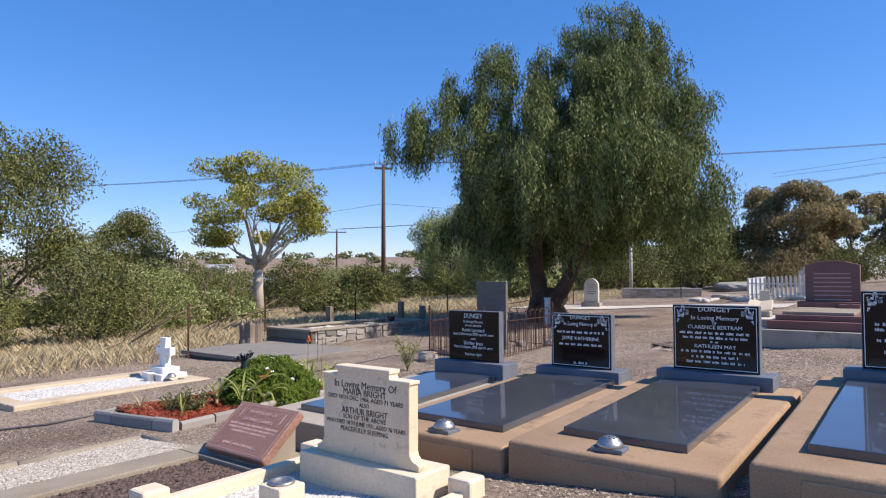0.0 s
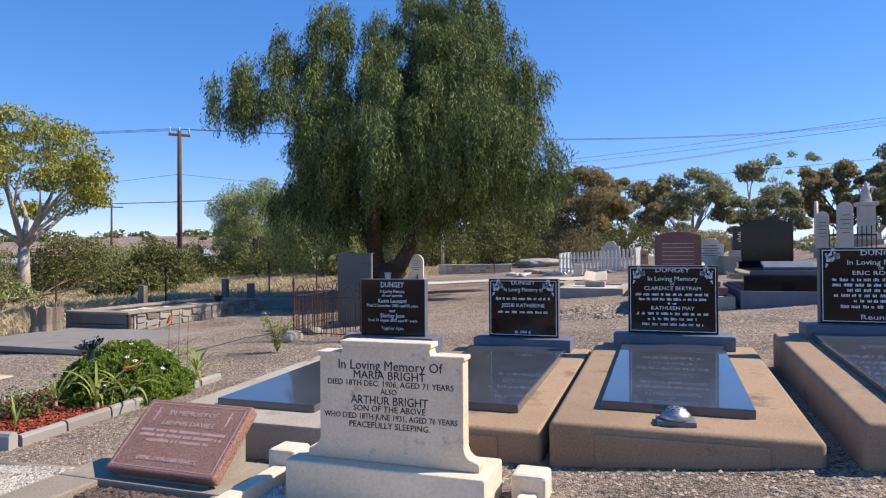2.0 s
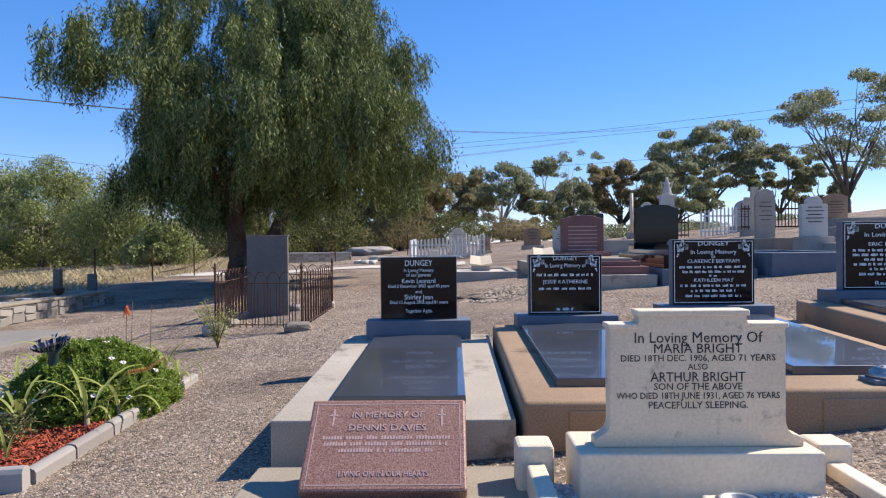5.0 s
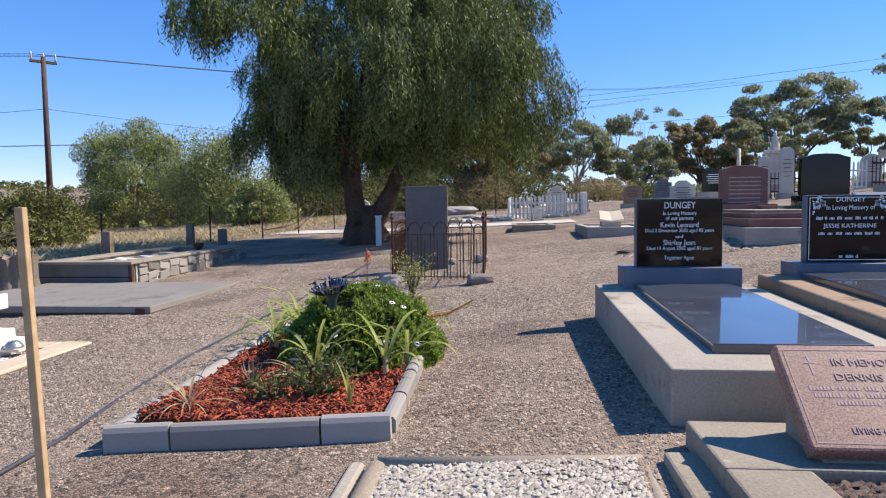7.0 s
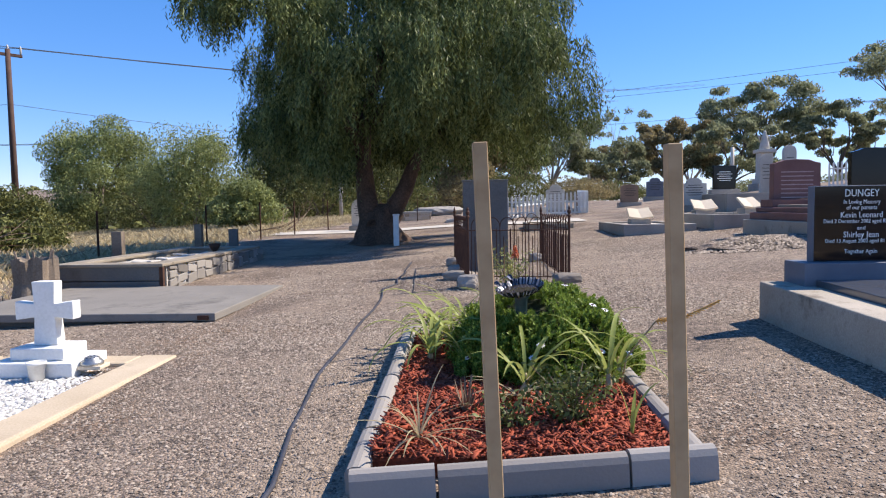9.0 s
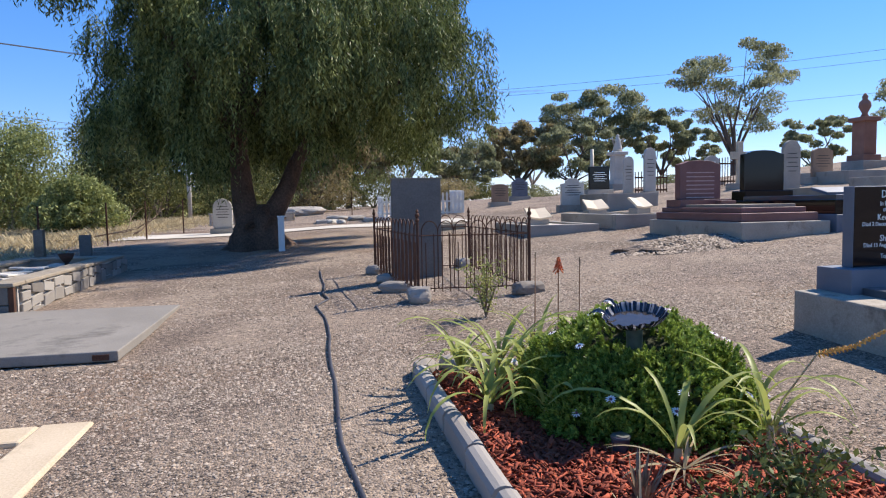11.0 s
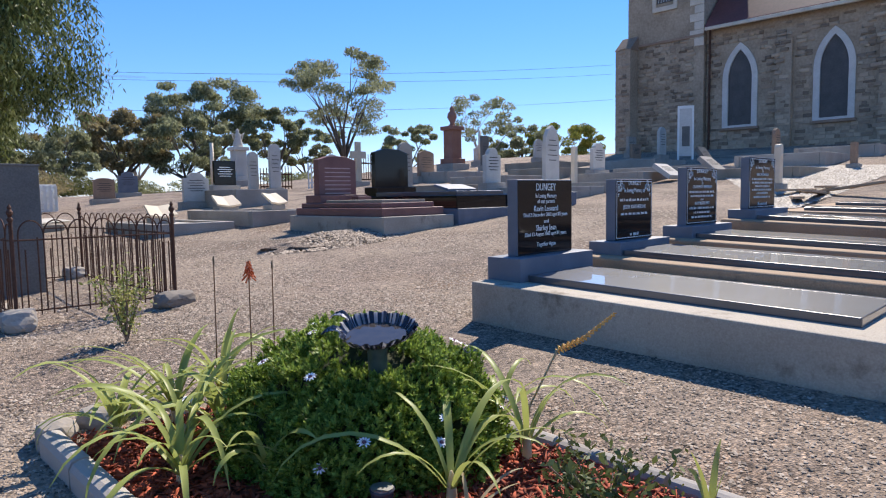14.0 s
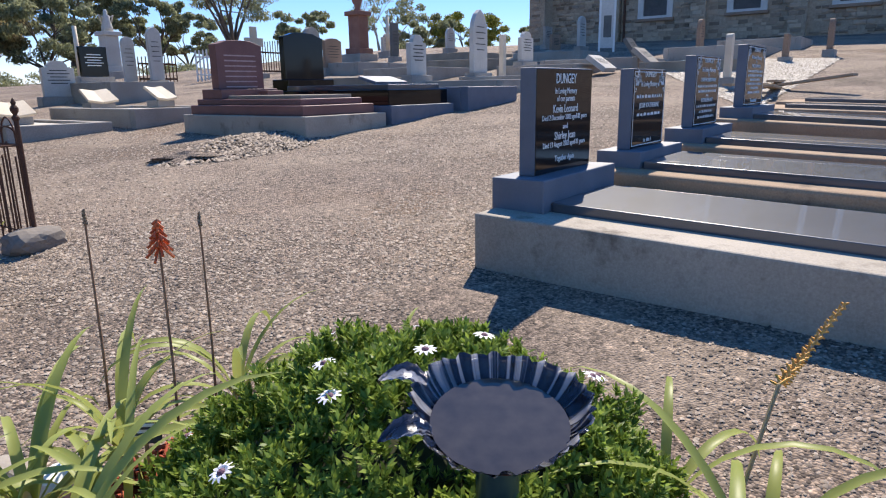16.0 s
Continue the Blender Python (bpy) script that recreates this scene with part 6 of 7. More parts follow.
def church():
    c = thing("church", (0, 0, 0), "old brown rubble-stone church with pointed windows and a tower", "church")
    eave = 9.35
    wall = part("nave_wall", wall_with_openings(CX, CX + 0.6, -6, 18.2, 1.5, eave), M_CHURCH, c)
    part("far_wall", box(CX + 9, CX + 9.6, -6, 18.2, 1.5, eave, 0), M_CHURCH, c)
    part("end_wall", box(CX + 0.6, CX + 9, -6, -5.4, 1.5, eave, 0), M_CHURCH, c)
    roof = bmesh.new()
    pts = [(CX - 0.45, eave - 0.05), (CX + 4.8, 14.6), (CX + 10.05, eave - 0.05), (CX + 10.05, eave + 0.12), (CX + 4.8, 14.8), (CX - 0.45, eave + 0.12)]
    a = [roof.verts.new((x, -6.3, z)) for x, z in pts]
    b = [roof.verts.new((x, 18.15, z)) for x, z in pts]
    roof.faces.new(a)
    roof.faces.new(b[::-1])
    for i in range(6):
        roof.faces.new((a[i], b[i], b[(i + 1) % 6], a[(i + 1) % 6]))
    bmesh.ops.recalc_face_normals(roof, faces=roof.faces[:])
    part("roof", roof, M_ROOF, c, "dark red painted metal roof")
    part("gutter", box(CX - 0.56, CX - 0.42, -6.3, 18.1, eave - 0.12, eave + 0.06, 0.03), M_TRIMPALE, c, "pale eaves gutter")
    part("downpipe", tube(bmesh.new(), [(CX - 0.12, 18.0, eave), (CX - 0.1, 18.0, 2.4)], 0.06, 8), M_IRON, c, "rusty downpipe")
    tower = part("tower", box(CX - 0.25, CX + 5.2, 18.25, 22.6, 1.5, 17, 0), M_CHURCH, c)
    part("buttress", box(CX - 1.1, CX - 0.25, 22.0, 22.9, 1.5, 8.9, 0), M_CHURCH, c)
    cap = bmesh.new()
    q = [cap.verts.new(p) for p in ((CX - 1.14, 21.96, 8.9), (CX - 1.14, 22.94, 8.9), (CX - 0.25, 22.94, 8.9), (CX - 0.25, 21.96, 8.9), (CX - 0.25, 21.96, 9.7), (CX - 0.25, 22.94, 9.7))]
    for k in ((0, 1, 5, 4), (0, 4, 3), (1, 2, 5), (0, 3, 2, 1), (2, 3, 4, 5)):
        cap.faces.new([q[i] for i in k])
    part("buttress_cap", cap, M_BROWNSTONE, c)
    part("string_course", box(CX - 0.33, CX - 0.25, 18.25, 22.6, 9.05, 9.2, 0.02), M_BROWNSTONE, c)
    # pale quoins beside the roof
    for k in range(8):
        w = 0.75 if k % 2 else 0.5
        part("quoin", box(CX - 0.31, CX - 0.245, 18.25, 18.25 + w, 8.6 + k * 0.42, 9.0 + k * 0.42, 0.015), M_TRIMPALE, c)
    tw = part("tower_window", box(CX - 0.27, CX - 0.1, 19.9, 20.9, 11.2, 14.2, 0.01), M_GLASSDARK, c, "dark leaded window")
    for b in ((19.7, 19.9, 11.0, 14.2), (20.9, 21.1, 11.0, 14.2), (19.7, 21.1, 10.75, 11.0)):
        part("surround", box(CX - 0.36, CX - 0.22, b[0], b[1], b[2], b[3], 0.015), M_TRIMPALE, tw, "pale dressed surround")
    for k in range(7):
        for s in (-1, 1):
            y = 19.95 + 0.15 * k
            bm = tube(bmesh.new(), [(CX - 0.28, y - 0.4 * s * 0.6, 11.25), (CX - 0.28, y + 0.4 * s * 0.6, 14.1)], 0.008, 4)
            part("glazing_bar", bm, M_WHITEPAINT, tw)
    for wy in WIN_Y:
        outer = [(wy + y, WIN_Z - 0.12 + z) for y, z in pointed(WIN_W, WIN_H + 0.12, 1.75)]
        inner = [(wy + y, WIN_Z + z) for y, z in pointed(WIN_W * 0.68, WIN_H - 0.35, 1.4)]
        win = part("window", ring_frame(outer, inner, CX - 0.08, CX + 0.2), M_TRIMWHITE, c, "pointed window with a pale painted surround")
        gl = bmesh.new()
        front = [gl.verts.new((CX + 0.02, y, z)) for y, z in inner]
        back = [gl.verts.new((CX + 0.05, y, z)) for y, z in inner]
        gl.faces.new(front)
        gl.faces.new(back[::-1])
        for a, b, p, q in zip(front, front[1:] + front[:1], back, back[1:] + back[:1]):
            gl.faces.new((a, p, q, b))
        bmesh.ops.recalc_face_normals(gl, faces=gl.faces[:])
        part("pane", gl, M_GLASSDARK, win, "dark mesh-covered glass")
        part("sill", box(CX - 0.16, CX + 0.1, wy - 0.95, wy + 0.95, WIN_Z - 0.26, WIN_Z - 0.12, 0.02), M_BROWNSTONE, win)
    for wy in (14.35, 10.1, 5.9, 1.7):
        part("buttress", box(CX - 0.28, CX - 0.002, wy - 0.35, wy + 0.35, 1.5, 8.2, 0.02), M_CHURCH, c)
    # face stones in courses; the nearest stretch singly, the rest joined
    singles, joined = 0, bmesh.new()
    meshes = []
    for i in range(14):
        l, h = 0.2 + 0.045 * (i % 7), 0.10 + 0.06 * (i // 7)
        bm = box(-0.03, 0.02, -l / 2, l / 2, -h / 2, h / 2, 0.012, 1)
        for v in bm.verts:
            v.co += Vector((rng.uniform(-0.008, 0.008), rng.uniform(-0.015, 0.015), rng.uniform(-0.012, 0.012)))
        meshes.append((finish("stone", bm, M_CHSTONE), l, h))
    verts, faces, base = [], [], 0
    z = 2.4
    row = 0
    while z < 9.0:
        tall = row % 3 != 1
        h = 0.17 if tall else 0.115
        for y0, y1, x in ((-5.9, 18.2, CX), (18.6, 21.95, CX - 0.25), (22.05, 22.85, CX - 1.1), *((b - 0.33, b + 0.55, CX - 0.28) for b in (14.35, 10.1, 5.9, 1.7))):
            y = y0 + rng.uniform(0, 0.3)
            while y < y1 - 0.3:
                me, l, hh = meshes[int(rng.integers(0, 7)) + (7 if tall else 0)]
                yc = y + l / 2
                hit = x == CX and (any(abs(yc - wy) < WIN_W / 2 + l / 2 and WIN_Z - 0.35 < z < WIN_Z + WIN_H + 0.1 for wy in WIN_Y) or any(abs(yc - b) < 0.4 + l / 2 for b in (14.35, 10.1, 5.9, 1.7)))
                if not hit and rng.uniform() < 0.72:
                    if 9 < yc < 17.9 and z < 6.5 and singles < 300:
                        ob = new("stone", me)
                        ob.parent = wall
                        ob.location = (x, yc, z)
                        singles += 1
                    else:
                        co = np.array([v.co[:] for v in me.vertices]) + (x, yc, z)
                        verts.append(co)
                        for p in me.polygons:
                            q = list(p.vertices)
                            for k in range(1, len(q) - 1):
                                faces.append((base + q[0], base + q[k], base + q[k + 1]))
                        base += len(co)
                y += l + 0.03
        z += h + 0.025
        row += 1
    raw("face_stone", np.concatenate(verts), faces, M_CHSTONE_J, wall, "coursed rubble face stones", kind="stuff")


M_CHURCH = material("rubble_wall_mortar", (0.24, 0.18, 0.12), (0.47, 0.37, 0.265), 0.95, 9, 1.0, 0.6)
M_CHSTONE = material("rubble_face_stone", (0.16, 0.115, 0.08), (0.52, 0.395, 0.275), 0.9, 20, 2, 0.4, by_object=True)
M_CHSTONE_J = material("rubble_face_stones", (0.16, 0.115, 0.08), (0.52, 0.395, 0.275), 0.9, 20, 2, 0.4, by_island=True)
M_ROOF = material("dark_red_roof", (0.10, 0.035, 0.03), (0.17, 0.06, 0.05), 0.5, 8, 1, 0.1)
M_TRIMPALE = material("pale_trim", (0.5, 0.43, 0.33), (0.68, 0.6, 0.49), 0.8, 20, 2, 0.2)
M_TRIMWHITE = material("painted_window_surround", (0.5, 0.47, 0.415), (0.66, 0.62, 0.56), 0.7, 20, 2, 0.15)
M_GLASSDARK = material("dark_window_glass", (0.05, 0.046, 0.042), (0.1, 0.092, 0.085), 0.5, 30, 2, 0.05)
church()

b = thing("notice_board", (18.0, 15.55, ground_z(18, 15.55)), "tall white-framed notice board standing among graves", "notice board", turn=-62)
h = 4.55 - ground_z(18, 15.55)
for q in ((-0.32, -0.24), (0.24, 0.32)):
    part("post", box(*q, -0.04, 0.04, -0.1, h, 0.008), M_WHITEPAINT, b)
part("top_rail", box(-0.24, 0.24, -0.035, 0.035, h - 0.12, h - 0.002, 0.006), M_WHITEPAINT, b)
part("panel", box(-0.24, 0.24, -0.02, 0.02, 0.15, h - 0.122, 0.004), M_TRIMWHITE, b, "pale panel")
part("poster", box(-0.14, 0.16, -0.026, -0.021, h * 0.25, h * 0.62, 0), M_SLATE, b, "dark poster")


# ---- trees ----
def branches(bm, base, tips, r0, seed, sides=7):
    """Limbs that sweep from the base to each tip."""
    rr = random.Random(seed)
    for tip in tips:
        tip = Vector(tip)
        base_v = Vector(base)
        n = 6
        pts, rad = [], []
        side = Vector((rr.uniform(-1, 1), rr.uniform(-1, 1), 0)) * (tip - base_v).length * 0.07
        for i in range(n + 1):
            u = i / n
            p = base_v.lerp(tip, u)
            p.z = base_v.z + (tip.z - base_v.z) * (u ** 0.85)
            pts.append(p + side * math.sin(u * math.pi) + Vector((rr.uniform(-1, 1), rr.uniform(-1, 1), 0)) * 0.05 * (tip - base_v).length * u * (1 - u))
            rad.append(max(r0 * (1 - u * 0.88), 0.012))
        tube(bm, pts, rad, sides)


def pepper_tree():
    ox, oy = -9.45, 19.2
    t = thing("pepper_tree", (ox, oy, ground_z(ox, oy)), "large old weeping pepper tree with a gnarled forked trunk", "tree")
    bm = bmesh.new()
    rings, n = [], 28
    for z, r, sx in ((-0.15, 0.86, 0), (0.1, 0.68, 0), (0.3, 0.60, 0.0), (0.5, 0.55, 0.02), (0.75, 0.5, 0.05), (0.95, 0.4, 0.06), (1.1, 0.2, 0.06)):
        ring = []
        for k in range(n):
            a = 2 * math.pi * k / n
            w = 1 + 0.13 * math.sin(a * 5 + z * 3) + 0.42 * noise.noise(Vector((math.cos(a) * 2.2, math.sin(a) * 2.2, z * 3.1)))
            ring.append(bm.verts.new((sx + r * w * math.cos(a), r * w * 0.9 * math.sin(a), z)))
        rings.append(ring)
    for p, q in zip(rings, rings[1:]):
        for k in range(n):
            bm.faces.new((p[k], p[(k + 1) % n], q[(k + 1) % n], q[k]))
    bm.faces.new(rings[-1])
    trunk = part("trunk", bm, M_BARK, t, "thick burled trunk", True)
    R, D = Vector((0.88, 0.474, 0)), Vector((-0.474, 0.88, 0))
    limbs = (((-0.2, 0, 0.5), (-0.36, 0.05, 1.6), (-0.3, 0.2, 3.2), (0.3, 0.2, 5.8), (1.2, 0, 8.6)), ((0.22, -0.1, 0.55), (0.72, -0.2, 1.5), (1.3, -0.2, 2.6), (2.4, 0, 4.4), (3.5, 0.2, 7.0)),
             ((-0.34, 0.1, 2.3), (-1.6, -0.3, 4.2), (-2.6, -0.4, 5.6), (-4.0, -0.5, 6.3)), ((-0.3, 0.15, 3.0), (-1.2, 0.8, 5.2), (-1.6, 1.0, 7.6)), ((1.5, -0.2, 2.9), (2.4, -1.6, 3.9), (3.2, -3.0, 4.2)), ((0.0, 0.2, 3.4), (0.5, -1.8, 5.0), (0.8, -3.4, 5.2)), ((-0.4, 0.2, 3.0), (-0.8, 2.2, 4.6), (-0.6, 3.6, 5.4)), ((2.0, -0.1, 3.7), (3.8, 0.6, 4.4), (5.0, 1.0, 4.3)))
    for i, limb in enumerate(limbs):
        pts = [R * u + D * d + Vector((0, 0, z)) for u, d, z in limb]
        fine = []
        for a, b in zip(pts, pts[1:]):
            fine += [a, a.lerp(b, 0.5) + Vector((rng.uniform(-0.08, 0.08), rng.uniform(-0.08, 0.08), 0))]
        fine.append(pts[-1])
        r0 = 0.33 if i == 0 else 0.29 if i == 1 else 0.15
        part("limb", tube(bmesh.new(), fine, [max(r0 * (1 - 0.9 * k / (len(fine) - 1)), 0.02) for k in range(len(fine))], 10), M_BARK, trunk, "", True)
    lobes = ((1.7, 0, 9.6, 1.1), (0.9, 0.8, 8.7, 1.5), (2.5, -0.4, 8.9, 1.25), (3.3, -0.5, 7.9, 1.25), (3.5, -0.3, 6.6, 1.3), (3.4, -1.9, 6.2, 1.3), (3.7, 0.2, 5.2, 1.2), (0.9, 0, 6.8, 2.1), (0.9, -2.2, 6.0, 1.8), (1.0, 2.6, 6.4, 2.0), (2.1, -1.6, 7.4, 1.3),
             (-1.7, 0.2, 8.5, 0.95), (-1.2, 1.2, 7.2, 1.4), (-2.7, -0.5, 7.5, 0.95), (-3.6, -0.8, 6.7, 0.9), (-4.4, -1.3, 6.0, 0.7), (-2.4, -1.0, 5.9, 1.0), (-1.6, 0.8, 5.0, 1.35), (-1.7, 0.4, 3.7, 1.1), (-1.7, -1.6, 4.5, 1.1), (-1.6, 2.6, 4.6, 1.7), (-2.6, 0.4, 3.3, 0.8), (-1.4, -0.6, 3.0, 0.8), (0.2, 1.4, 3.2, 1.1), (-0.8, 1.6, 3.0, 1.0), (1.6, 1.2, 3.3, 1.0),
             (0.7, -1.6, 4.0, 1.5), (2.6, -1.4, 4.0, 1.5), (2.7, 1.4, 4.2, 1.6), (0.8, 2.6, 4.0, 1.6), (4.5, 0.2, 3.7, 0.9), (3.7, -2.6, 4.3, 1.25), (2.0, -3.7, 4.6, 1.5), (1.8, 3.2, 4.6, 1.6), (2.9, 1.5, 5.6, 1.3), (0.2, -3.6, 4.6, 1.2), (4.9, -0.2, 3.3, 0.6), (1.7, 1.6, 7.4, 1.5))
    starts = []
    for u, d, z, r in lobes:
        sub = int(15 * r * r) + 5
        hub = unit(sub) * (rng.uniform(0.45, 1.12, (sub, 1))) * np.array([r, r, r * 0.9])
        hub[:, 2] += 0.1
        each = 34
        q = np.repeat(hub, each, 0) + rng.normal(0, 0.14, (sub * each, 3)) * np.array([1, 1, 0.8])
        c = R * u + D * d
        starts.append(q + np.array([c.x, c.y, z]))
    st = np.concatenate(starts)
    m = len(st)
    k = 11
    ln = rng.uniform(0.35, 1.0, m) * np.where(st[:, 2] < 4.6, 1.25, 0.95)
    out = st[:, :2] / (np.linalg.norm(st[:, :2], axis=1)[:, None] + 0.1) * rng.uniform(0.05, 0.3, (m, 1))
    cen, al, ac = [], [], []
    for j in range(k):
        u = (j + rng.uniform(0, 1, m)) / k
        p = st.copy()
        p[:, :2] += out * np.sqrt(u)[:, None]
        p[:, 2] -= ln * u
        way = np.stack([rng.normal(0, 0.55, m), rng.normal(0, 0.55, m), -0.75 - 0.3 * rng.uniform(0, 1, m)], 1)
        way /= np.linalg.norm(way, axis=1)[:, None]
        size = rng.uniform(0.045, 0.085, (m, 1))
        cen.append(p + way * size)
        al.append(way * size)
        cr = np.cross(way, unit(m))
        cr /= np.linalg.norm(cr, axis=1)[:, None] + 1e-9
        ac.append(cr * rng.uniform(0.011, 0.019, (m, 1)))
    v, f = leaf_quads(np.concatenate(cen), np.concatenate(al), np.concatenate(ac))
    raw("crown", v, f, L_PEPPER, t, "weeping crown of fine drooping leaves", kind="stuff")


pepper_tree()


def clump_tree(name, x, y, h, spread, clumps, leaf_mat, bark, label, seed, leaf=0.16, per=330, low=0.4, trunk=0.2, lean=0.0, flat=0.6, group="gum trees", forks=None, size=None):
    """A gum: pale limbs fanning out to separate leafy clumps with sky between."""
    r = random.Random(seed)
    z0 = ground_z(x, y)
    t = thing(name, (x, y, z0), label, "tree", group)
    tips, cen, al, ac = [], [], [], []
    if size is None:
        size, clumps, per, leaf, low = (0.085, 0.14), int(clumps * 1.7), int(per * 0.8), leaf * 0.7, max(low, 0.34)
    big = spread * (size[0] + size[1]) * 0.675
    wob = [r.uniform(0.72, 1.12) for _ in range(7)]
    h, spread = h - big * flat * 0.8, spread - big * 0.7
    for i in range(clumps):
        u = (i + 0.5) / clumps
        zz = h * (low + (1.0 - low) * r.random() ** 0.8)
        k = math.sin(math.pi * min(1, max(0.12, (zz / h - low * 0.75) / (1.12 - low * 0.75)))) ** 0.6
        a = i * 2.4 + r.uniform(-0.4, 0.4)
        rad = spread * k * r.uniform(0.35, 1.0) ** 0.5 * wob[int(a * 1.114) % 7]
        zz *= 1 - 0.1 * (1 - wob[int(a * 1.114 + 3) % 7])
        tips.append(Vector((math.cos(a) * rad + lean * zz, math.sin(a) * rad, zz)))
    for tip in tips:
        cr = big * r.uniform(0.7, 1.3)
        n = int(per * r.uniform(0.7, 1.2))
        q = unit(n) * (rng.uniform(0.1, 1.1, (n, 1)) ** 0.5) * np.array([cr, cr, cr * flat])
        q[:, 2] -= 0.15 * (q[:, 0] ** 2 + q[:, 1] ** 2) / cr
        cen.append(q + np.array(tip))
        w = unit(n) * np.array([1, 1, 1.3])
        w[:, 2] -= 0.5
        w /= np.linalg.norm(w, axis=1)[:, None]
        al.append(w * leaf * rng.uniform(0.6, 1.2, (n, 1)))
        c2 = np.cross(w, unit(n))
        ac.append(c2 / (np.linalg.norm(c2, axis=1)[:, None] + 1e-9) * leaf * 0.33)
    v, f = leaf_quads(np.concatenate(cen), np.concatenate(al), np.concatenate(ac))
    raw("crown", v, f, leaf_mat, t, "leafy crown in separate clumps", kind="stuff")
    bm = bmesh.new()
    fork = Vector((lean * h * 0.3, 0, h * (0.17 if forks is None else forks)))
    tube(bm, [(0, 0, -0.3), fork * 0.5, fork], [trunk * 1.25, trunk, trunk * 0.85], 9)
    main = [fork.lerp(p, 0.8) for p in tips[::6]]
    branches(bm, fork, main, trunk * 0.55, seed, 6)
    for p in tips[1::3]:
        near = min(main, key=lambda q: (q - p).length)
        branches(bm, fork.lerp(near, 0.62), [p], trunk * 0.2, seed + 1, 5)
    part("trunk", bm, bark, t, "branching trunk", True)
    return t


def bush(x, y, w, d, h, mat, label, seed, n=5200, leaf=0.09, name="bush", group="bushes along the boundary"):
    z0 = ground_z(x, y)
    t = thing(name, (x, y, z0), label, "bush", group)
    r = random.Random(seed)
    cen = []
    k = 30
    for i in range(k):
        a = i * 2.4
        rr = math.sqrt((i + 0.3) / k)
        zc = h * (0.28 + 0.5 * (1 - rr * rr) * r.uniform(0.6, 1.1)) if i % 3 else h * 0.25
        c = np.array([math.cos(a) * rr * w * 0.66, math.sin(a) * rr * d * 0.66, zc])
        q = unit(n // k) * (rng.uniform(0.3, 1, (n // k, 1)) ** 0.4) * np.array([w * 0.27, d * 0.27, h * 0.21]) * r.uniform(0.7, 1.3)
        cen.append(q + c)
    c = np.concatenate(cen)
    c[:, 2] = np.maximum(c[:, 2], 0.02)
    m = len(c)
    w2 = unit(m)
    w2[:, 2] -= 0.3
    w2 /= np.linalg.norm(w2, axis=1)[:, None]
    al = w2 * leaf * rng.uniform(0.6, 1.3, (m, 1))
    cc = np.cross(w2, unit(m))
    ac = cc / (np.linalg.norm(cc, axis=1)[:, None] + 1e-9) * leaf * 0.36
    v, f = leaf_quads(c, al, ac)
    raw("foliage", v, f, mat, t, "leafy mass", kind="stuff")
    bm = bmesh.new()
    branches(bm, (0, 0, -0.1), [(w * 0.5 * math.cos(a), d * 0.5 * math.sin(a), h * 0.7) for a in (0.3, 1.5, 2.7, 3.9, 5.1)], max(0.04, h * 0.018), seed, 5)
    part("stem", bm, M_DARKBARK, t, "crooked stems")


r_lean = (-0.06, 0.05, 0.0, 0.1)
clump_tree("gum_tree", -32.5, 25.0, 9.6, 5.3, 46, L_GUMYELLOW, M_GUMBARK, "pale-limbed gum with yellow-green rounded leaf clumps", 11, 0.12, 520, 0.45, 0.3, flat=0.5, size=(0.10, 0.17), forks=0.3)
clump_tree("gum_tree", 30.2, 56.0, 12.8, 7.0, 34, L_GUM, M_DARKBARK, "tall open gum with separate grey-green leaf clumps", 12, 0.24, 330, 0.26, 0.3, flat=0.5)
clump_tree("gum_tree", 29.0, 83.6, 13.6, 9.2, 40, L_GUM, M_DARKBARK, "spreading flat-topped gum with dark clumps", 13, 0.36, 420, 0.45, 0.4, flat=0.42)
clump_tree("gum_tree", 34.5, 76.0, 9.8, 4.6, 24, L_GUM, M_DARKBARK, "dark rounded gum", 14, 0.34, 420, 0.35, 0.3)
clump_tree("gum_tree", 16.6, 78.0, 9.8, 5.6, 28, L_GUMBROWN, M_DARKBARK, "brownish dense gum", 15, 0.34, 460, 0.35, 0.35)
clump_tree("gum_tree", 9.3, 90.0, 12.3, 2.2, 8, L_GUM, M_GUMBARK, "slender gum with a small tuft on top", 16, 0.3, 260, 0.82, 0.2, flat=0.7, forks=0.6, size=(0.35, 0.5))
clump_tree("gum_tree", 13.0, 86.0, 12.0, 4.0, 9, L_GUM, M_GUMBARK, "sparse half-bare gum with pale limbs", 17, 0.28, 110, 0.7, 0.2)
clump_tree("gum_tree", 2.0, 70.0, 8.4, 6.0, 26, L_GUM, M_GUMBARK, "leaning green gum with pale limbs", 18, 0.3, 400, 0.35, 0.28, lean=-0.1)
clump_tree("gum_tree", -4.5, 66.0, 7.8, 5.4, 24, L_GUMBROWN, M_DARKBARK, "brown-green gum behind the churchyard", 19, 0.3, 420, 0.3, 0.28)
clump_tree("gum_tree", -7.7, 53.0, 7.4, 4.8, 44, L_GUMBROWN, M_DARKBARK, "broad brown-green gum with several stems", 27, 0.17, 620, 0.3, 0.22, flat=0.6, size=(0.12, 0.2))
clump_tree("gum_tree", -13.2, 50.0, 6.2, 4.2, 40, L_BUSH, M_DARKBARK, "dense green tree beyond the pepper tree", 28, 0.14, 640, 0.14, 0.22, flat=0.8, size=(0.16, 0.24))
clump_tree("gum_tree", 8.5, 72.0, 6.8, 5.2, 22, L_GUM, M_DARKBARK, "low spreading gum", 20, 0.3, 400, 0.3, 0.25)
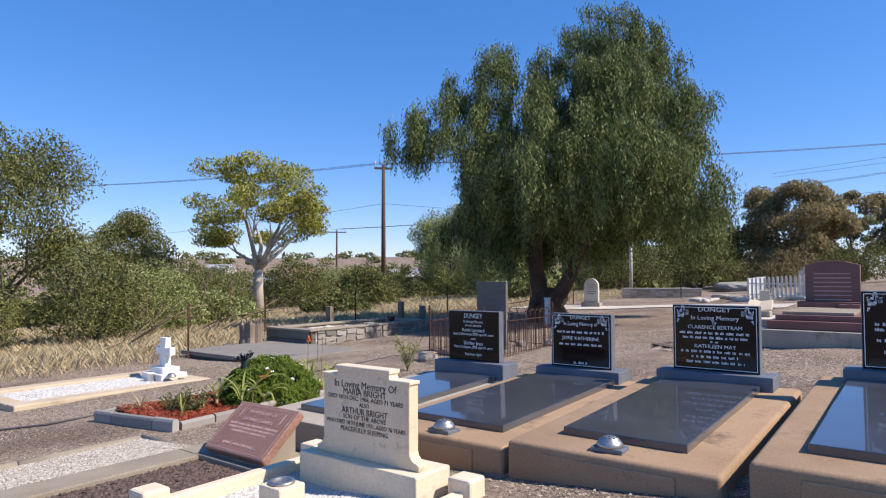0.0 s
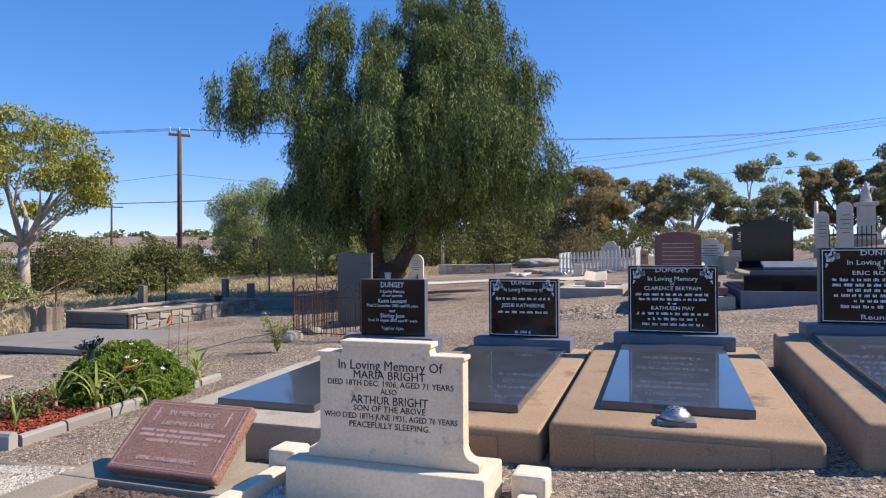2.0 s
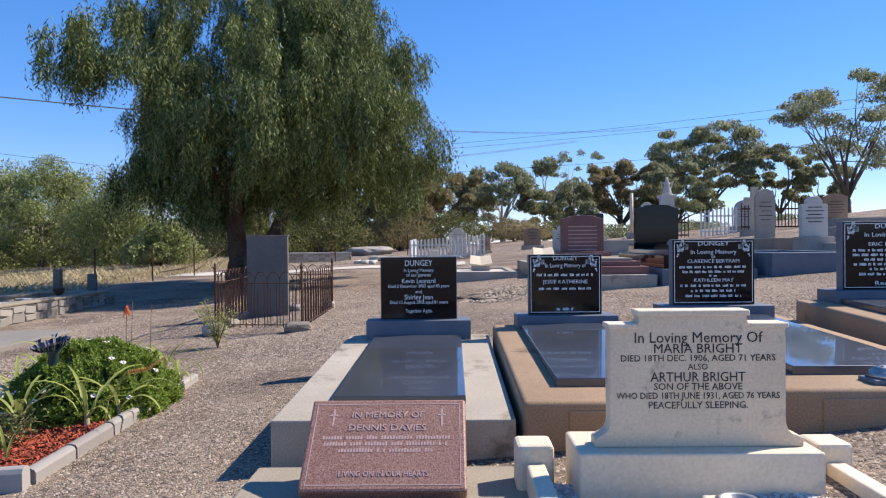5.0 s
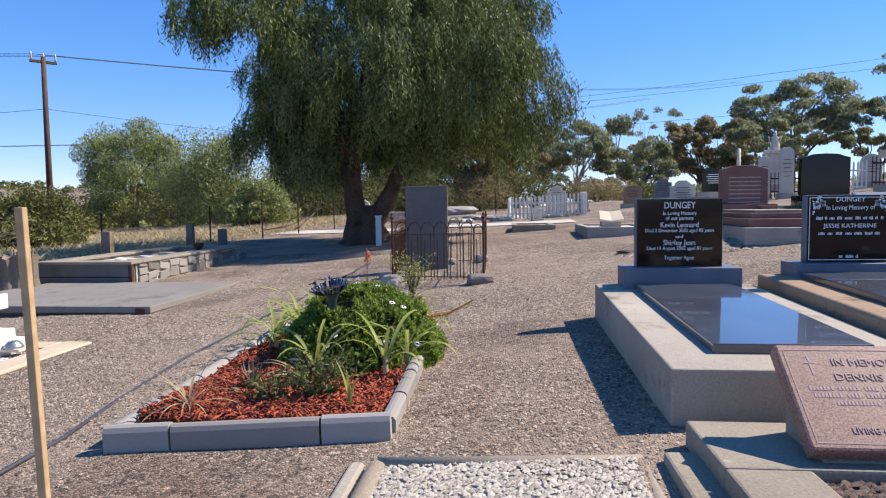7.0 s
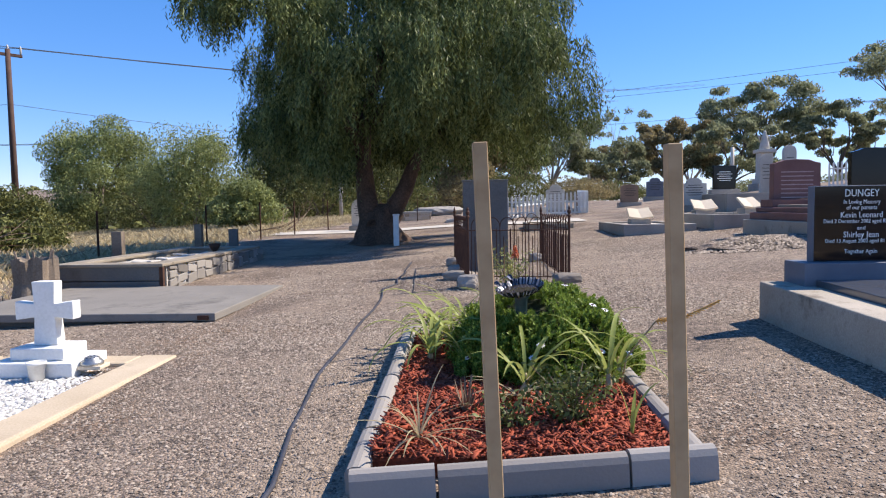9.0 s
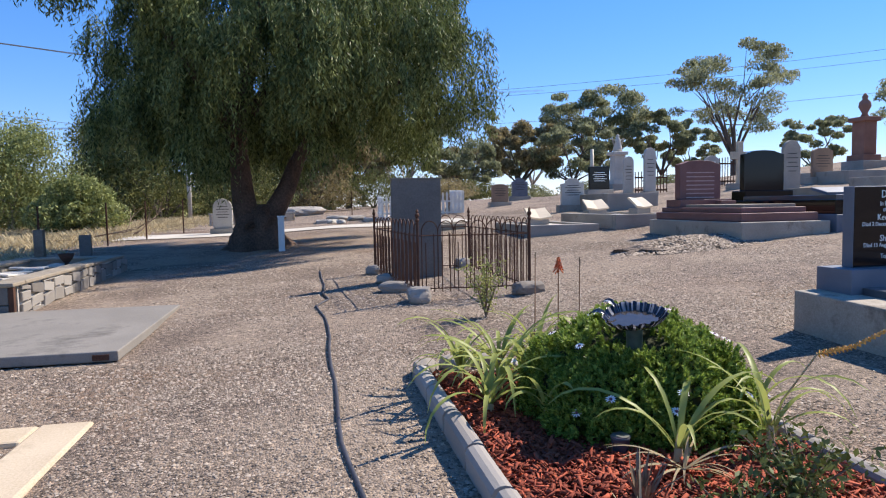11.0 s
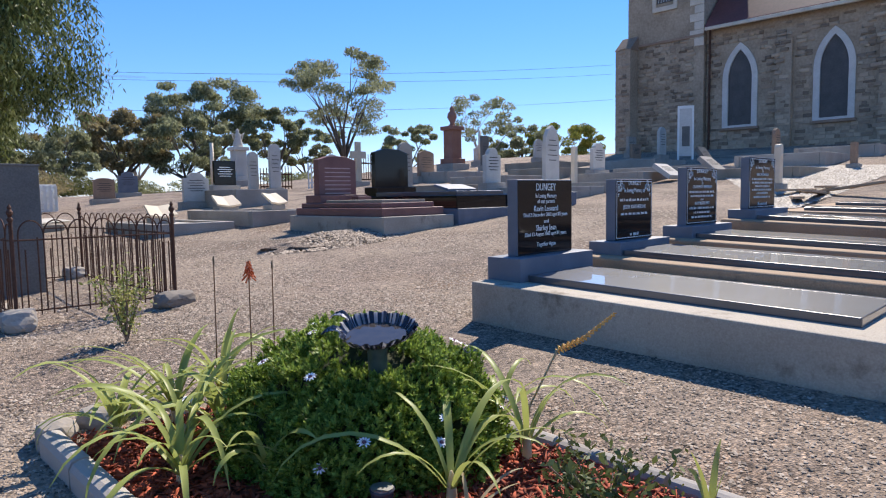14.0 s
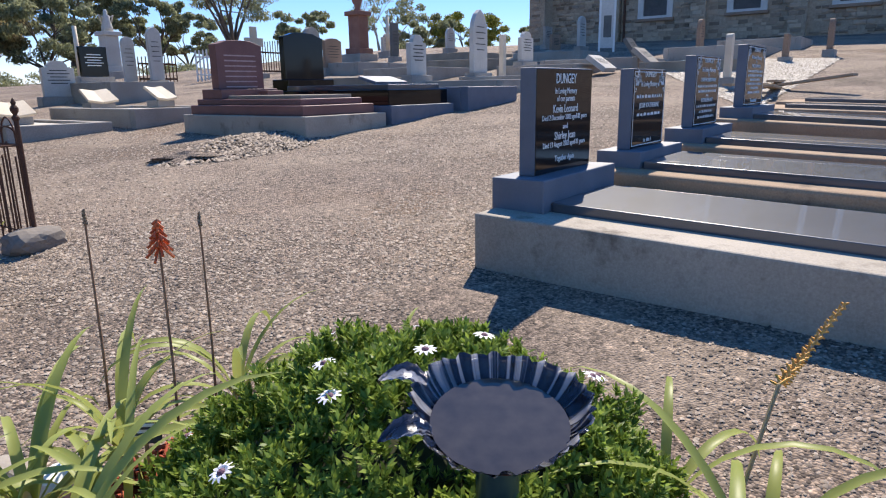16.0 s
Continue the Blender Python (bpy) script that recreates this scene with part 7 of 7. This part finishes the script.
clump_tree("gum_tree", 22.0, 74.0, 8.0, 6.0, 22, L_GUM, M_DARKBARK, "low dark gum", 21, 0.32, 420, 0.3, 0.25)
clump_tree("gum_tree", 51.0, 57.0, 10.2, 5.6, 16, L_GUM, M_GUMBARK, "half-bare gum beyond the monuments", 22, 0.3, 170, 0.5, 0.25)
clump_tree("gum_tree", 44.0, 62.0, 6.8, 4.0, 18, L_GUM, M_DARKBARK, "rounded grey-green gum", 23, 0.3, 320, 0.35, 0.22)
clump_tree("gum_tree", 66.0, 55.0, 7.8, 6.0, 24, L_GUMYELLOW, M_DARKBARK, "olive gum beyond the church yard", 24, 0.32, 360, 0.3, 0.25)
clump_tree("gum_tree", 58.0, 56.0, 7.2, 5.0, 22, L_GUM, M_DARKBARK, "grey-green gum beyond the church yard", 25, 0.32, 360, 0.3, 0.25)
clump_tree("gum_tree", 78.0, 50.0, 7.4, 5.0, 20, L_GUM, M_DARKBARK, "distant dark gum", 26, 0.32, 340, 0.3, 0.25)

for i, (x, y, h, s) in enumerate(((-1.5, 84, 7.6, 5.5), (14.0, 98, 8.8, 5.5), (25.5, 98, 10.0, 5.4), (43.5, 84, 8.0, 5.0))):
    clump_tree("gum_tree", x, y, h, s, 20, L_GUMBROWN if i % 3 == 1 else L_GUM, M_DARKBARK if i % 2 else M_GUMBARK, "spreading grey-green gum in the far tree line", 40 + i, 0.32, 380, 0.4, 0.28, lean=r_lean[i % 4], flat=0.5)
clump_tree("wattle_tree", -23.6, 8.0, 7.7, 3.9, 40, L_BUSH, M_DARKBARK, "tall tangled wattle with dark crooked limbs", 31, 0.075, 900, 0.3, 0.2, flat=0.8, group="boundary trees", size=(0.15, 0.24))
clump_tree("wattle_tree", -39.0, 20.3, 7.2, 3.4, 30, L_BUSH, M_DARKBARK, "round dark green tree", 32, 0.11, 1000, 0.25, 0.2, flat=0.8, group="boundary trees", size=(0.24, 0.32))
clump_tree("boundary_tree", -31.5, 44.0, 7.5, 4.6, 40, L_BUSHLIGHT, M_DARKBARK, "round dense green tree beyond the dry grass", 33, 0.1, 1700, 0.15, 0.25, flat=0.85, group="boundary trees", size=(0.15, 0.24))
clump_tree("boundary_tree", -22.0, 36.5, 5.6, 3.2, 30, L_BUSHLIGHT, M_GUMBARK, "light green feathery tree", 34, 0.09, 1000, 0.1, 0.16, flat=0.9, group="boundary trees", size=(0.24, 0.34))
clump_tree("boundary_tree", -19.0, 47.0, 7.2, 4.6, 36, L_BUSH, M_DARKBARK, "dark green tree behind the pepper tree", 35, 0.11, 1400, 0.12, 0.25, flat=0.85, group="boundary trees", size=(0.22, 0.3))
for i, (x, y, w, d, h, mt) in enumerate(((-19.5, 9.2, 2.6, 2.2, 3.4, L_BUSH), (-21.5, 12.0, 2.8, 2.4, 3.0, L_BUSHLIGHT), (-26.5, 14.8, 3.4, 2.6, 3.5, L_BUSH), (-20.8, 5.6, 3.0, 2.4, 3.2, L_BUSH), (-31, 20.5, 3.6, 3.0, 3.3, L_BUSH), (-35, 30, 4.4, 3.4, 4.1, L_BUSH), (-27.0, 28.5, 3.0, 2.4, 3.0, L_BUSH),
                                           (-38, 38, 4.5, 4, 3.4, L_BUSHLIGHT), (-34, 40, 4.5, 3.5, 3.2, L_BUSH), (-26, 40, 4.0, 3.5, 3.6, L_BUSH), (-16.5, 43, 4.5, 3.5, 4.4, L_BUSH), (-12.5, 46, 4.5, 3.5, 4.6, L_BUSH), (-8.0, 49, 4.5, 3.0, 3.2, L_GUMBROWN), (-3.5, 51, 4.5, 3.0, 3.3, L_BUSH),
                                           (1.5, 52, 4.0, 3.5, 2.2, L_GUMBROWN), (-17.5, 31.5, 2.2, 2.0, 2.6, L_BUSHLIGHT), (6, 58, 4, 3, 2.0, L_BUSH), (-46, 44, 6, 4, 4.8, L_BUSH), (-52, 36, 6, 4, 5.2, L_BUSH), (-45, 28, 5.5, 4, 4.6, L_BUSH), (-42, 12, 4.5, 4, 4.0, L_BUSH), (-30, 8, 4, 3.5, 4.2, L_BUSH), (-24.0, 16.6, 2.4, 2.0, 1.5, L_BUSHLIGHT), (-22.0, 21.5, 2.4, 1.8, 1.4, L_BUSH), (-22.5, 14.5, 2.0, 1.6, 1.6, L_BUSH))):
    bush(x, y, w, d, h, mt, "dense untrimmed boundary bush" if i % 2 else "olive-green tangled bush in dry grass", 60 + i, 12000 if y < 40 else 7000, 0.06 if i < 5 else 0.095)

for i, (x, y, w, h) in enumerate(((4, 64, 5, 1.8), (13, 66, 5, 1.8), (21, 66, 5, 1.6), (33, 70, 5.5, 1.8), (42, 62, 5, 1.8), (50, 66, 5, 1.8), (60, 54, 5, 1.7), (70, 60, 6, 2.0))):
    bush(x, y, w, 3, h, L_GUM, "low scrub under the far gum trees", 120 + i, 2600, 0.16)


# ---- poles and lines ----
def utility_pole(x, y, top, label, arm):
    z = ground_z(x, y)
    p = thing("utility_pole", (x, y, z), label, "utility pole", "utility poles")
    h = top - z
    part("pole", tube(bmesh.new(), [(0, 0, -0.3), (0, 0, h * 0.5), (0, 0, h)], [0.17, 0.15, 0.12], 10), M_POLE, p, "", True)
    part("crossarm", moved(box(-arm / 2, arm / 2, -0.06, 0.06, h - 0.35, h - 0.2, 0.01), pose(0, 0, 0, 0, 0, 50)), M_POLE, p)
    for s in (-0.45, 0.0, 0.45):
        bm = lathe([(0.03, 0), (0.06, 0.1), (0.04, 0.2), (0.06, 0.3), (0.03, 0.42)], 8)
        part("insulator", moved(bm, pose(math.cos(radians(50)) * s * arm, math.sin(radians(50)) * s * arm, h - 0.2)), M_PALESTONE, p, "pale insulator", True)


utility_pole(-30.5, 34.2, 9.5, "tall dark timber power pole with insulators", 1.3)
utility_pole(-75.0, 72.0, 8.7, "distant timber power pole with a wide crossarm", 3.0)
p = thing("pale_post", (-14.6, 40.0, ground_z(-14.6, 40.0)), "pale steel post behind the pepper tree", "post")
part("post", tube(bmesh.new(), [(0, 0, -0.2), (0, 0, 4.3)], 0.11, 10), M_PALESTONE, p, "", True)
part("cap", moved(lathe([(0.13, 0), (0.13, 0.05), (0.05, 0.1)], 10), pose(0, 0, 4.3)), M_PALESTONE, p)


def cable(a, b, sag, r=0.012):
    a, b = Vector(a), Vector(b)
    pts = [a.lerp(b, u) - Vector((0, 0, sag * 4 * u * (1 - u))) for u in [k / 14 for k in range(15)]]
    return solo("power_line", tube(bmesh.new(), pts, r, 5), M_WIRE, "thin dark overhead power line", "cable", "power lines")


for k, off in enumerate((-0.5, 0.0, 0.5)):
    cable((-30.5 + off * 0.6, 34.2 + off * 0.7, 9.6), (-95 + off, 18 + off, 12.0), 1.0)
    cable((-30.5 + off * 0.6, 34.2 + off * 0.7, 9.6), (30 + off, 105 + off, 19.5), 1.5, 0.014)
    cable((-75 + off, 72 + off, 8.9), (20 + off, 122 + off, 20.0), 2.0, 0.02)
cable((-30.5, 34.2, 6.7), (-75, 30, 5.4), 0.5)
cable((-30.5, 34.2, 6.7), (-6, 60, 6.6), 0.6)
for k, (z, s) in enumerate(((17.3, 0.0), (16.8, 0.4), (13.6, 0.2))):
    cable((-16, 95, z - 2.4), (90, 62, z + 5.0 - k), 1.6, 0.02)

# ---- far ground, town and woods ----
def far_woods():
    cen = []
    for i in range(620):
        a = rng.uniform(radians(95), radians(172))
        d = rng.uniform(70, 390)
        x, y = d * math.cos(a), d * math.sin(a)
        s = rng.uniform(1.4, 3.4)
        n = 70
        q = unit(n) * np.array([s * 1.4, s * 1.4, s * 0.8]) * rng.uniform(0.5, 1, (n, 1))
        cen.append(q + np.array([x, y, ground_z(x, y) + s * 0.5]))
    c = np.concatenate(cen)
    m = len(c)
    w = unit(m)
    v, f = leaf_quads(c, w * 0.8, np.cross(w, unit(m)) * 0.6)
    raw("far_woods", v, f, L_BUSH, None, "distant scrub and woods on the falling land", "woods", "stuff")


far_woods()


def far_house(x, y, turn, w, roof_mat, seed):
    z = ground_z(x, y) + 1.0
    h = thing("far_house", (x, y, z), "small distant house with a low gabled roof among trees", "house", "distant houses", turn=turn)
    wall = part("wall", box(-w, w, -3.5, 3.5, -2, 2.6, 0), M_FARWALL, h)
    bm = bmesh.new()
    pts = [(-4.0, 2.5), (0, 4.3), (4.0, 2.5)]
    a = [bm.verts.new((-w - 0.4, y2, z2)) for y2, z2 in pts]
    b = [bm.verts.new((w + 0.4, y2, z2)) for y2, z2 in pts]
    bm.faces.new(a)
    bm.faces.new(b[::-1])
    bm.faces.new((a[0], b[0], b[1], a[1]))
    bm.faces.new((a[1], b[1], b[2], a[2]))
    bm.faces.new((a[0], a[2], b[2], b[0]))
    bmesh.ops.recalc_face_normals(bm, faces=bm.faces[:])
    part("roof", bm, roof_mat, h)
    for k in (-0.5, 0.4):
        part("window", box(w * k - 0.8, w * k + 0.8, -3.56, -3.45, 0.3, 1.7, 0), M_GLASSDARK, wall)


M_FARWALL = material("far_house_wall", (0.45, 0.4, 0.34), (0.62, 0.57, 0.5), 0.9, 2, 0.4, 0)
M_FARROOF = material("far_grey_roof", (0.30, 0.31, 0.33), (0.5, 0.51, 0.53), 0.6, 2, 0.4, 0)
M_FARROOF2 = material("far_red_roof", (0.25, 0.12, 0.08), (0.4, 0.2, 0.15), 0.7, 2, 0.4, 0)
for i in range(16):
    a, d = radians(rng.uniform(112, 150)), rng.uniform(190, 300)
    far_house(d * math.cos(a), d * math.sin(a), rng.uniform(0, 180), rng.uniform(5, 9), M_FARROOF if i % 3 else M_FARROOF2, i)


# ---- dry grass ----
def grass():
    n = 26000
    x = rng.uniform(-34, -12.6, n)
    y = rng.uniform(4.5, 42, n)
    edge = np.interp(y, [4, 8, 10, 16, 21, 26, 42], [-11.4, -12.4, -14.0, -14.6, -14.8, -14.2, -12.0])
    keep = (x < edge + rng.normal(0, 0.35, n)) & (rng.uniform(0, 1, n) < np.interp(x, [-34, -22, -14], [0.4, 0.8, 1.0]))
    x, y = x[keep], y[keep]
    m = len(x)
    z = np.array([ground_z(a, b) for a, b in zip(x, y)])
    h = rng.uniform(0.10, 0.40, m) * np.interp(y, [4, 12, 42], [0.75, 1.0, 1.0]) * np.interp(x - np.interp(y, [4, 8, 10, 16, 21, 26, 42], [-11.4, -12.4, -14.0, -14.6, -14.8, -14.2, -12.0]), [-2, -0.3], [1, 0.4])
    verts, faces = [], []
    for b in range(5):
        a = rng.uniform(0, 6.28, m)
        s = rng.uniform(0.25, 1.1, m)
        ox, oy = x + rng.normal(0, 0.08, m), y + rng.normal(0, 0.08, m)
        w = 0.006
        hh = h * rng.uniform(0.6, 1.1, m)
        p0 = np.stack([ox - np.sin(a) * w, oy + np.cos(a) * w, z - 0.03], 1)
        p1 = np.stack([ox + np.sin(a) * w, oy - np.cos(a) * w, z - 0.03], 1)
        p2 = np.stack([ox + np.cos(a) * s * hh * 0.4 + np.sin(a) * w, oy + np.sin(a) * s * hh * 0.4 - np.cos(a) * w, z + hh * 0.6], 1)
        p3 = np.stack([ox + np.cos(a) * s * hh, oy + np.sin(a) * s * hh, z + hh], 1)
        base = len(verts) * 4 * m
        verts.append(np.stack([p0, p1, p2, p3], 1).reshape(-1, 3))
        faces.append(np.arange(m * 4).reshape(m, 4) + base)
    raw("dry_grass", np.concatenate(verts), np.concatenate(faces), L_STRAW, None, "tall dry straw-coloured grass along the boundary", "grass", "stuff")


grass()


def fallen_branch(x, y, turn, length, seed):
    """A bare dead limb with side twigs, lying in the grass."""
    r = random.Random(seed)
    bm = bmesh.new()
    def limb(p, way, ln, rad, depth):
        pts, q, w = [p], p, way
        for k in range(4):
            w = (w + Vector((r.uniform(-0.3, 0.3), r.uniform(-0.3, 0.3), r.uniform(-0.2, 0.22)))).normalized()
            q = q + w * ln / 4
            q.z = max(q.z, 0.02)
            pts.append(q.copy())
            if depth and k:
                limb(q.copy(), (w + Vector((r.uniform(-1, 1), r.uniform(-1, 1), r.uniform(0, 0.9)))).normalized(), ln * r.uniform(0.35, 0.6), rad * 0.55, depth - 1)
        tube(bm, pts, [rad, rad * 0.85, rad * 0.7, rad * 0.5, rad * 0.2], 5)
    limb(Vector((0, 0, 0.05)), Vector((1, 0, 0.25)).normalized(), length, 0.035, 2)
    ob = solo("fallen_branch", bm, L_TWIG, "bare dead branch lying in dry grass", "branch", "fallen branches", smooth=True)
    ob.matrix_basis = pose(x, y, ground_z(x, y), 0, 0, turn)


for i, (x, y, turn, ln) in enumerate(((-16.2, 8.4, 20, 2.6), (-17.5, 9.6, 150, 2.8), (-16.8, 10.8, 70, 2.2), (-18.6, 11.6, 10, 2.6), (-15.4, 7.2, 110, 1.8), (-15.6, 26.2, -20, 1.8), (-14.4, 27.4, 60, 1.5))):
    fallen_branch(x, y, turn, ln, 200 + i)


# ---- loose gravel over the ground ----
def loose_gravel():
    def spots(n, x0, x1, y0, y1):
        x, y = rng.uniform(x0, x1, n), rng.uniform(y0, y1, n)
        keep = np.array([noise.noise(Vector((a * 0.5, b * 0.5, 9))) + 0.35 * noise.noise(Vector((a * 1.7, b * 1.7, 4))) > -0.22 + rng.uniform(-0.2, 0.2) for a, b in zip(x, y)])
        x, y = x[keep], y[keep]
        block = np.zeros(len(x), bool)
        for a, b, c, d in ((-4.5, 1.55, 3.8, 6.75), (-3.1, -1.55, 1.1, 3.5), (-4.6, -2.9, 1.0, 3.6), (-5.95, -4.7, 1.3, 3.55), (-7.46, -5.95, 3.75, 6.6), (-11.4, -9.45, 2.7, 6.7), (-13.1, -9.75, 8.2, 10.9), (-13.4, -11.6, 10.8, 15.4)):
            block |= (x > a) & (x < b) & (y > c) & (y < d)
        x, y = x[~block], y[~block]
        z = np.array([ground_z(a, b) + noise.noise(Vector((a * 0.7, b * 0.7, 0))) * 0.022 + noise.noise(Vector((a * 2.3, b * 2.3, 3))) * 0.008 for a, b in zip(x, y)])
        return np.stack([x, y, z], 1)
    pebbles("loose_gravel", spots(85000, -9.6, -2.0, 0.5, 9.5), 0.0095, M_PEBBLE, "loose grey-brown gravel on the earth")
    pebbles("loose_gravel", spots(60000, -12, 3.0, 6.7, 16.0), 0.0135, M_PEBBLE, "loose grey-brown gravel on the earth")
    pebbles("loose_gravel", spots(12000, -2.0, 3.5, -0.5, 3.9), 0.013, M_PEBBLE, "loose grey-brown gravel on the earth")
    pebbles("loose_gravel", spots(9000, -13, -8.2, 0.5, 9.5), 0.012, M_PEBBLE, "loose grey-brown gravel on the earth")


loose_gravel()
